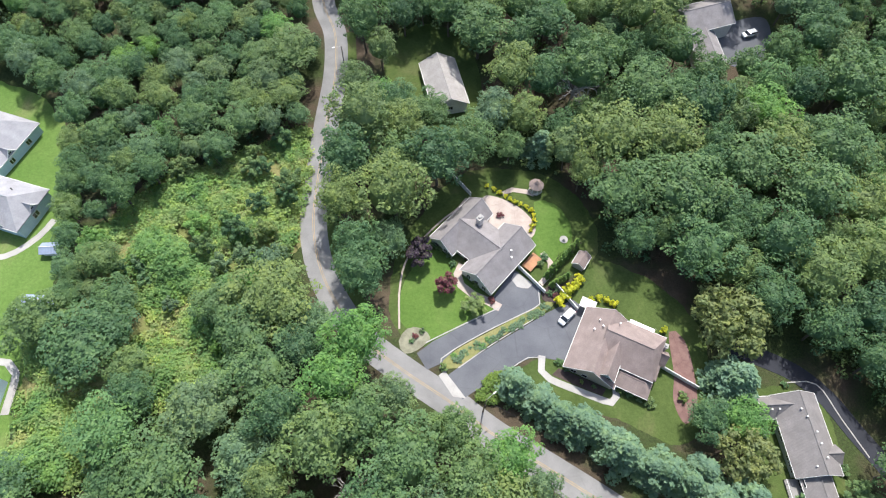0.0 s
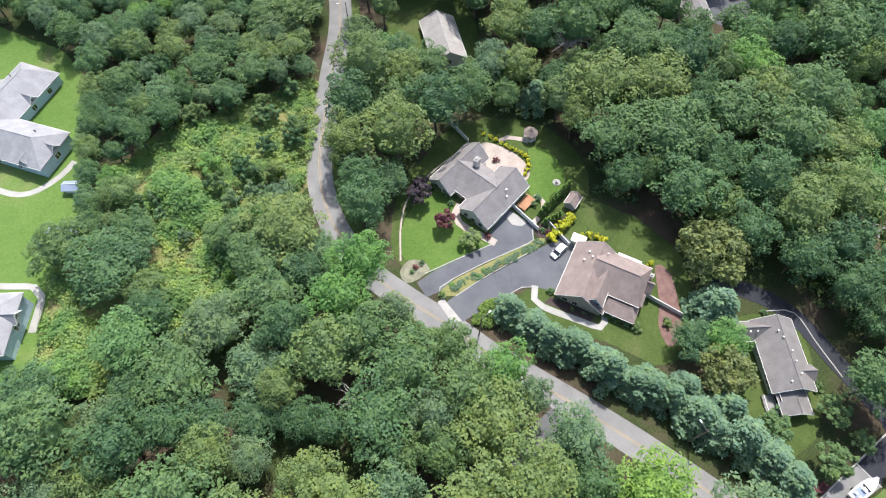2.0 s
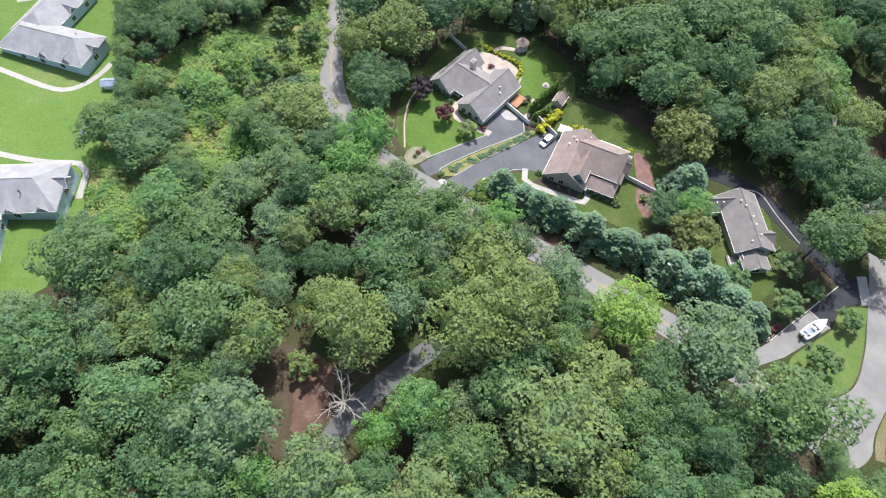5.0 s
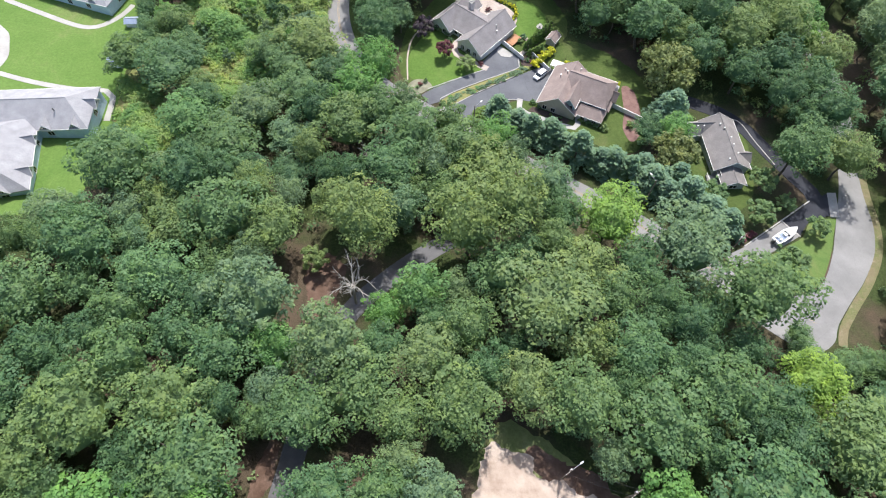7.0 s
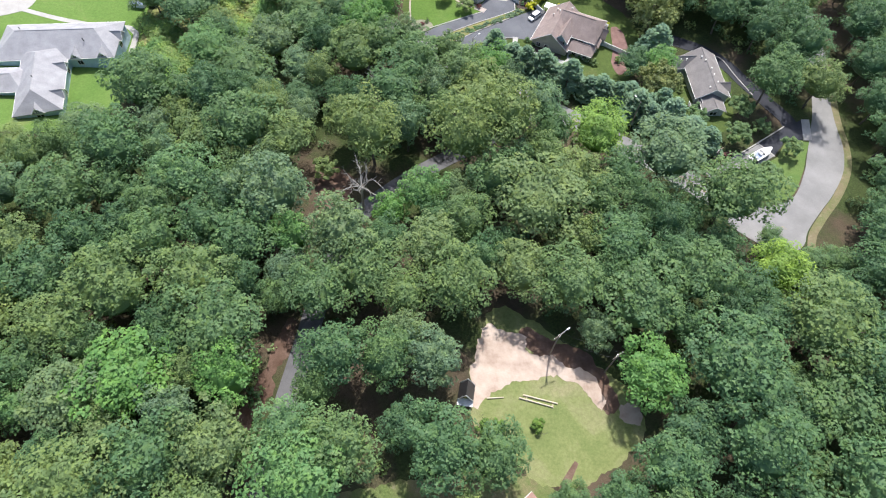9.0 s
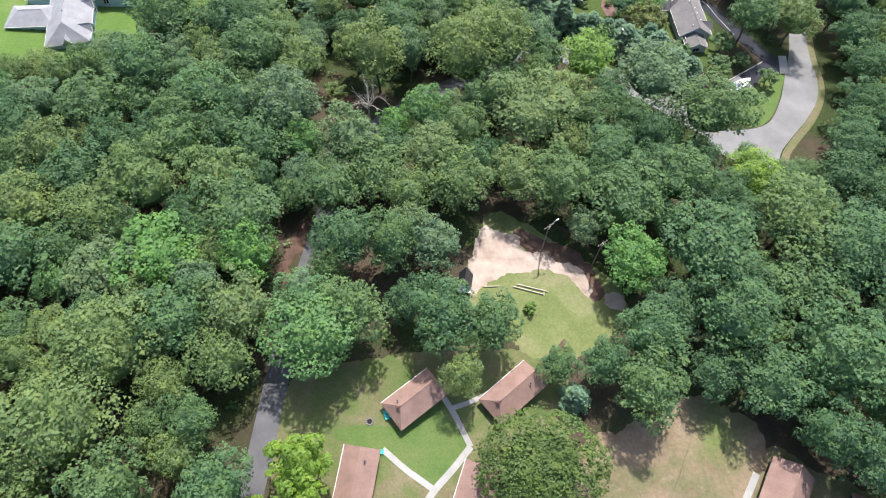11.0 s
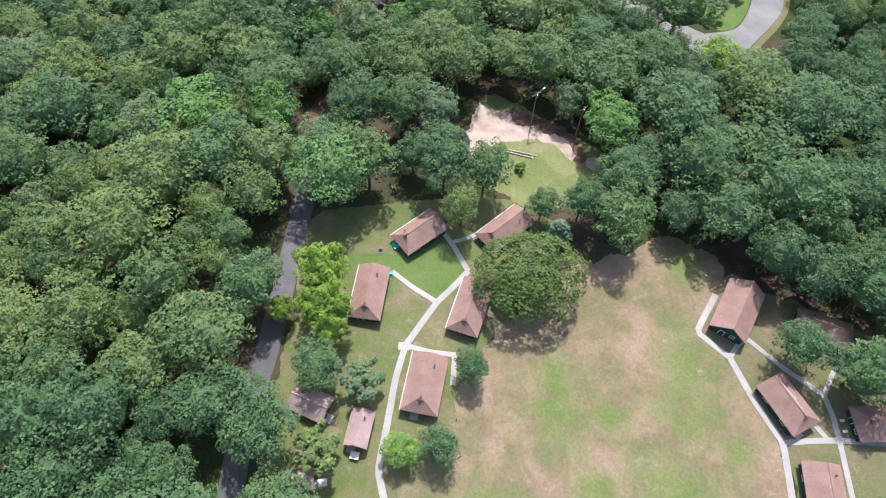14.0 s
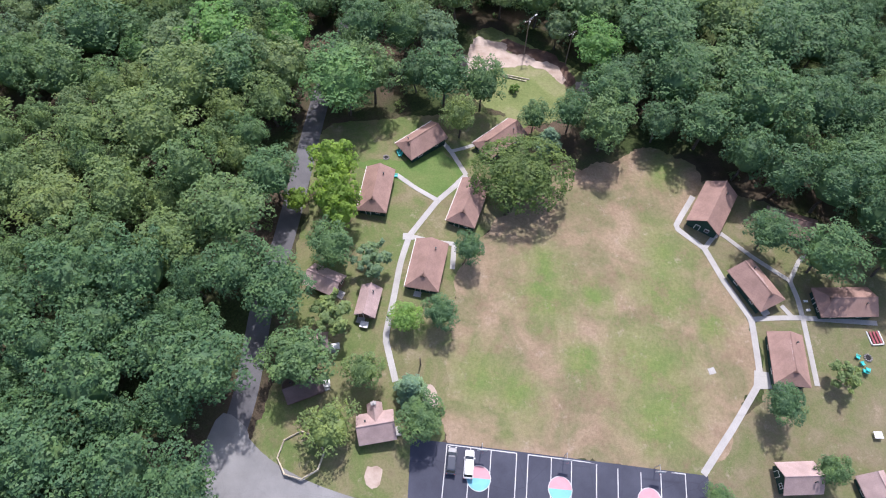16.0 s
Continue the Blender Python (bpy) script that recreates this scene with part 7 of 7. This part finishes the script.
def wire(points, sag=0.7, r=0.018):
    cu = bpy.data.curves.new("power_line", "CURVE")
    cu.dimensions, cu.bevel_depth, cu.bevel_resolution = "3D", r, 0
    for a, b in zip(points, points[1:]):
        sp = cu.splines.new("POLY")
        sp.points.add(10)
        for i in range(11):
            f = i / 10
            sp.points[i].co = (*(a[k] + (b[k] - a[k]) * f - (sag * 4 * f * (1 - f) if k == 2 else 0) for k in range(3)), 1)
    cu.materials.append(DARK_METAL)
    tagged(new("power_line", cu), "thin dark overhead power line", "cable")


utility_pole(22.4, -47.4, 11.8, True, True, 35)
utility_pole(33.2, -50.6, 11.0, True, False, 35)
utility_pole(49.0, 17.0, 10.0, False, True, 120, "wooden street lamp pole beside the road")
utility_pole(7.6, 38.6, 9.5, False, True, 40, "wooden street lamp pole beside the road")
utility_pole(-28.2, 128.5, 9.5, False, True, 200, "wooden street lamp pole beside the road")
utility_pole(66.0, 3.0, 9.5, True, False, 40)
for k in (-0.9, 0.9):
    wire([(22.4 + 0.8 * k, -47.4 + 0.57 * k, lz(22.4, -47.4) + 11.3), (33.2 + 0.8 * k, -50.6 + 0.57 * k, lz(33, -50) + 10.5), (62, -60, lz(62, -60) + 11)])
wire([(7.6, 38.6, lz(7.6, 38.6) + 9), (49.0, 17.0, lz(49, 17) + 9.4), (66, 3, lz(66, 3) + 9)], 1.2)


# ---- dead trees ----
def dead_tree(x, y, H, spread, seed, lean=0.5):
    rng = np.random.default_rng(seed)
    h = empty_thing("dead_tree", x, y, lz(x, y), 0, "bare bleached dead tree with crooked branches", "tree", "dead trees")
    part("trunk", rod(bmesh.new(), (0, 0, -0.5), (lean, 0.2, H * 0.55), 0.3, 0.2, 8), DEADWOOD, h)
    for k in range(13):
        bm = bmesh.new()
        th = k * 2.4 + rng.normal(0, 0.3)
        p = Vector((lean, 0.2, H * (0.42 + 0.13 * rng.random())))
        d = Vector((math.cos(th), math.sin(th), 0.9)).normalized()
        r = 0.16
        for s in range(4):
            q = p + d * spread * (0.34 - 0.04 * s)
            rod(bm, p, q, r, r * 0.65, 5)
            for _ in range(3):
                e = (d + Vector(rng.normal(0, 0.55, 3))).normalized()
                rod(bm, q, q + e * spread * 0.26, r * 0.5, r * 0.12, 4)
            d = (d + Vector((rng.normal(0, 0.3), rng.normal(0, 0.3), rng.normal(0.02, 0.25)))).normalized()
            p, r = q, r * 0.68
        part("branch", bm, DEADWOOD, h)


dead_tree(-17.8, -13.0, 17, 5.5, 1)
dead_tree(-16.8, 21.5, 15, 3.6, 2)
dead_tree(-7.3, 18.0, 14, 3.0, 3)
dead_tree(31.0, 118.0, 17, 6.0, 4)
dead_tree(33.8, 115.5, 15, 4.0, 6)


def fallen_log(ax, ay, bx, by, r, name="fallen_log", label="pale fallen log lying in the vines", lift=0.0, material=None, category="log"):
    za, zb = lz(ax, ay) + r + lift, lz(bx, by) + r + lift
    bm = rod(bmesh.new(), (0, 0, za), (bx - ax, by - ay, zb), r, r * 0.8, 9)
    me = bpy.data.meshes.new(name)
    bm.to_mesh(me)
    bm.free()
    me.materials.append(material or DEADWOOD)
    ob = new(name, me)
    ob.location = (ax, ay, 0)
    return tagged(ob, label, category)


fallen_log(-64.2, 89.4, -59.2, 86.2, 0.32, lift=1.0)
fallen_log(-81, 84, -78.5, 81.5, 0.15, lift=2.0)


# ---- institution grounds ----
def lawn_shelter(x, y, turn, w=3.4):
    h = empty_thing("lawn_shelter", x, y, lz(x, y) + 0.05, turn, "small white shelter with a blue-grey metal roof", "shelter", "lawn shelters")
    part("wall", boxes((-w / 2, -1.0, -0.4, w / 2, 1.0, 1.7), bevel=0.02), WHITE_FENCE, h)
    roof = part("roof", roof_gable(bmesh.new(), w, 2.4, 1.8, 2.4, 0.3, 0.1), BLUE_TOP, h, "ribbed blue-grey metal roof")
    for k in range(6):
        x0 = -w / 2 + w * k / 5
        for s in (-1, 1):
            part("rib", rod(bmesh.new(), (x0, 0, 2.43), (x0, s * 1.5, 1.68), 0.03, sides=4), BLUE_TOP, roof)
    part("ridge_cap", rod(bmesh.new(), (-w / 2 - 0.3, 0, 2.42), (w / 2 + 0.3, 0, 2.42), 0.08, sides=6), TRIM, roof)


for x, y, t in ((-87.6, 71.2, 4), (-86.6, 58.4, 0), (-87.4, 55.0, -2), (-83.6, 57.0, 80)):
    lawn_shelter(x, y, t)


def chain_fence(points, height=1.4):
    pts = curve_points(points, 3.0)
    h = empty_thing("wire_fence", pts[0][0], pts[0][1], 0, 0, "thin dark wire mesh fence along the lawn", "fence")
    o = pts[0]
    for p in pts:
        z = lz(p[0], p[1])
        part("post", rod(bmesh.new(), (p[0] - o[0], p[1] - o[1], z - 0.2), (p[0] - o[0], p[1] - o[1], z + height), 0.04, sides=6), DARK_METAL, h)
    for a, b in zip(pts, pts[1:]):
        bm = bmesh.new()
        for k in range(5):
            f = 0.1 + k * (height - 0.12) / 4
            rod(bm, (a[0] - o[0], a[1] - o[1], lz(*a) + f), (b[0] - o[0], b[1] - o[1], lz(*b) + f), 0.02, sides=4)
        part("mesh", bm, DARK_METAL, h)


chain_fence([(-84.9, 51), (-83.6, 40), (-81.4, 32.4), (-78.0, 26.0)])


# ---- the clearing ----
def shelter(x, y, turn):
    h = empty_thing("pavilion", x, y, lz(x, y), turn, "small open pavilion with a steep dark roof and white frame", "pavilion")
    for s in (-1, 1):
        for q in (-1, 1):
            part("post", boxes((s * 1.2 - 0.07, q * 1.1 - 0.07, -0.3, s * 1.2 + 0.07, q * 1.1 + 0.07, 1.95)), WHITE_FENCE, h)
    part("roof", roof_gable(bmesh.new(), 2.5, 2.4, 1.9, 4.6, 0.3, 0.12), DARK_METAL, h, "steep dark roof")
    for s in (-1, 1):
        bm = bmesh.new()
        rod(bm, (s * 1.58, -1.5, 1.3), (s * 1.58, 0, 4.62), 0.1, sides=4)
        rod(bm, (s * 1.58, 1.5, 1.3), (s * 1.58, 0, 4.62), 0.1, sides=4)
        part("bargeboard", bm, WHITE_FENCE, h, "white bargeboard")
        part("rail", boxes((s * 1.2 - 0.05, -1.1, 0.85, s * 1.2 + 0.05, 1.1, 1.0)), WHITE_FENCE, h)
    part("counter", boxes((-2.6, -1.5, 0.9, -1.2, 1.5, 1.02), (-2.5, -1.4, -0.2, -2.4, -1.3, 0.9), (-2.5, 1.3, -0.2, -2.4, 1.4, 0.9), bevel=0.02), WHITE_FENCE, h)


shelter(5.6, -55.9, 82)
BENCH = "long pale log bench lying in the clearing"
fallen_log(16.6, -55.8, 23.2, -57.3, 0.17, "log_bench", BENCH, 0.1, WOOD_PALE, "bench")
fallen_log(15.8, -56.4, 22.2, -58.0, 0.17, "log_bench", BENCH, 0.1, WOOD_PALE, "bench")
fallen_log(9.6, -56.7, 12.8, -56.4, 0.14, "log_bench", BENCH, 0.1, WOOD_PALE, "bench")
for x, y, a, b in ((17.2, -56.4, 0, 0), (22.2, -57.6, 0, 0)):
    fallen_log(x, y - 0.6, x + 0.15, y + 0.7, 0.09, "cross_log", "short pale cross log under benches", 0.0, WOOD_PALE, "log")
SHRUB_DARK = TreeKind(34, 1.0, 1.8, 0.05, 12, 60, 0.17, LEAF_HEDGE, trunk_r=0.05)
for x, y in ((8.8, -62.2), (11.7, -62.0), (18.9, -61.8)):
    SHRUB_DARK.plant(x, y, 1.35, 0.85, x * 20, "bush", "dark green rounded bush in the clearing", "shrub", "clearing bushes")


# ---- the camp ----
def rail_pen(cx, cy, r):
    h = empty_thing("rail_pen", cx, cy, lz(cx, cy), 8, "octagonal low timber game pen on the grass", "pen")
    ring = [(r * math.cos(k * math.pi / 4), r * math.sin(k * math.pi / 4)) for k in range(8)]
    for i in range(8):
        (ax, ay), (bx, by) = ring[i], ring[(i + 1) % 8]
        part("post", boxes((ax - 0.08, ay - 0.08, -0.5, ax + 0.08, ay + 0.08, 0.95)), WOOD_PALE, h)
        bm = bmesh.new()
        for z in (0.2, 0.5, 0.8):
            rod(bm, (ax, ay, z), (bx, by, z), 0.1, sides=4)
        part("board", bm, WOOD_PALE, h)


rail_pen(-23.2, -151.6, 4.1)


def basketball_hoop(x, y, turn):
    h = empty_thing("basketball_hoop", x, y, lz(x, y), turn, "basketball hoop on a grey steel pole", "hoop", "court hoops")
    part("pole", rod(bmesh.new(), (0, 0, -0.2), (0, 0, 3.3), 0.07, sides=8), GREY_METAL, h)
    part("arm", rod(bmesh.new(), (0, 0, 3.2), (1.2, 0, 3.4), 0.05, sides=6), GREY_METAL, h)
    b = part("backboard", boxes((1.2, -0.9, 2.9, 1.25, 0.9, 3.95), bevel=0.015), TRIM, h)
    bm = bmesh.new()
    for k in range(12):
        a0, a1 = k * math.pi / 6, (k + 1) * math.pi / 6
        rod(bm, (1.55 + 0.23 * math.cos(a0), 0.23 * math.sin(a0), 3.05), (1.55 + 0.23 * math.cos(a1), 0.23 * math.sin(a1), 3.05), 0.015, sides=4)
    part("rim", bm, RED_PAINT, b)


for x, y in ((8.9, -149.3), (24.0, -150.6), (40.6, -152.2)):
    basketball_hoop(x, y, -95)


def small_table(x, y, turn, top, label, w=1.5, d=1.0, hgt=0.74):
    h = empty_thing("table", x, y, lz(x, y) + 0.04, turn, label, "table", "camp tables")
    part("tabletop", boxes((-w / 2, -d / 2, hgt, w / 2, d / 2, hgt + 0.05), bevel=0.012), top, h)
    for s in (-1, 1):
        for q in (-1, 1):
            part("leg", rod(bmesh.new(), (s * w * 0.42, q * d * 0.4, 0), (s * w * 0.42, q * d * 0.4, hgt), 0.035, sides=6), GREY_METAL, h)


for x, y, t in ((-13.8, -127.2, -10), (-18.9, -131.8, 10), (-20.0, -139.0, 10), (84.6, -145.6, 0)):
    small_table(x, y, t, TRIM, "white-topped outdoor table beside a shed", 1.6, 1.3)


def camp_chair(x, y, turn):
    h = empty_thing("lawn_chair", x, y, lz(x, y) + 0.04, turn, "teal plastic reclining lawn chair", "chair", "teal chairs")
    part("seat", boxes((-0.35, -0.33, 0.34, 0.35, 0.33, 0.42), bevel=0.03), TEAL, h)
    b = part("backrest", boxes((-0.05, -0.33, 0.0, 0.05, 0.33, 0.8), bevel=0.03), TEAL, h)
    set_in(b, pose(-0.4, 0, 0.4, 0, -25))
    for s in (-1, 1):
        part("arm", boxes((-0.35, s * 0.36 - 0.06, 0.58, 0.35, s * 0.36 + 0.06, 0.63), bevel=0.02), TEAL, h)
        for q in (-0.3, 0.3):
            part("leg", boxes((q - 0.04, s * 0.32 - 0.04, 0, q + 0.04, s * 0.32 + 0.04, 0.6)), TEAL, h)


for x, y, t in ((85.4, -130.4, -30), (85.9, -131.7, 10), (86.6, -132.9, 60), (85.9, -133.2, 80), (-9.4, -90.9, 0), (-9.3, -83.9, 200), (-8.9, -84.8, 200)):
    camp_chair(x, y, t)


def fire_ring(x, y, r=0.7):
    h = empty_thing("fire_ring", x, y, lz(x, y) + 0.05, 0, "ring of dark stones round a campfire place", "fire pit", "fire rings")
    for k in range(10):
        a = k * math.pi / 5
        part("stone", boxes((r * math.cos(a) - 0.17, r * math.sin(a) - 0.15, -0.1, r * math.cos(a) + 0.17, r * math.sin(a) + 0.15, 0.24), bevel=0.06), ROOF_SLATE, h)
    ring = [((r - 0.15) * math.cos(k * 0.628), (r - 0.15) * math.sin(k * 0.628)) for k in range(10)]
    part("ash_bed", prism(bmesh.new(), ring, -0.05, 0.06), BLACK_RUBBER, h)


fire_ring(87.6, -130.4)
fire_ring(-12.0, -85.6, 0.6)


def bench_frame(x, y, turn):
    h = empty_thing("bench_set", x, y, lz(x, y) + 0.05, turn, "white-framed set of dull red benches", "bench")
    part("frame", boxes((-1.5, -1.35, 0, 1.5, -1.15, 0.3), (-1.5, 1.15, 0, 1.5, 1.35, 0.3), (-1.5, -1.35, 0, -1.3, 1.35, 0.3)), TRIM, h)
    for k in (-0.7, 0.0, 0.7):
        part("bench", boxes((-1.25, k - 0.2, 0.3, 1.4, k + 0.2, 0.42), bevel=0.02), RED_PAINT, h, "dull red bench")


bench_frame(90.4, -126.2, 95)
fallen_log(41.6, -98.4, 49.6, -83.6, 0.03, "boundary_rail", "thin grey rail lying along the meadow", 0.25, POLE_WOOD, "rail")
utility_pole(-2.6, -134.6, 4.2, False, False, 0, "leaning dark timber post beside the path")
# roof patches and porch goods of the cabins
for x, y, t in ((80.0, -117.0, 0), (77.7, -118.6, 0), (77.7, -120.6, 10)):
    small_table(x, y, t, TRIM, "small white bench on a cabin porch", 0.9, 0.5, 0.45)
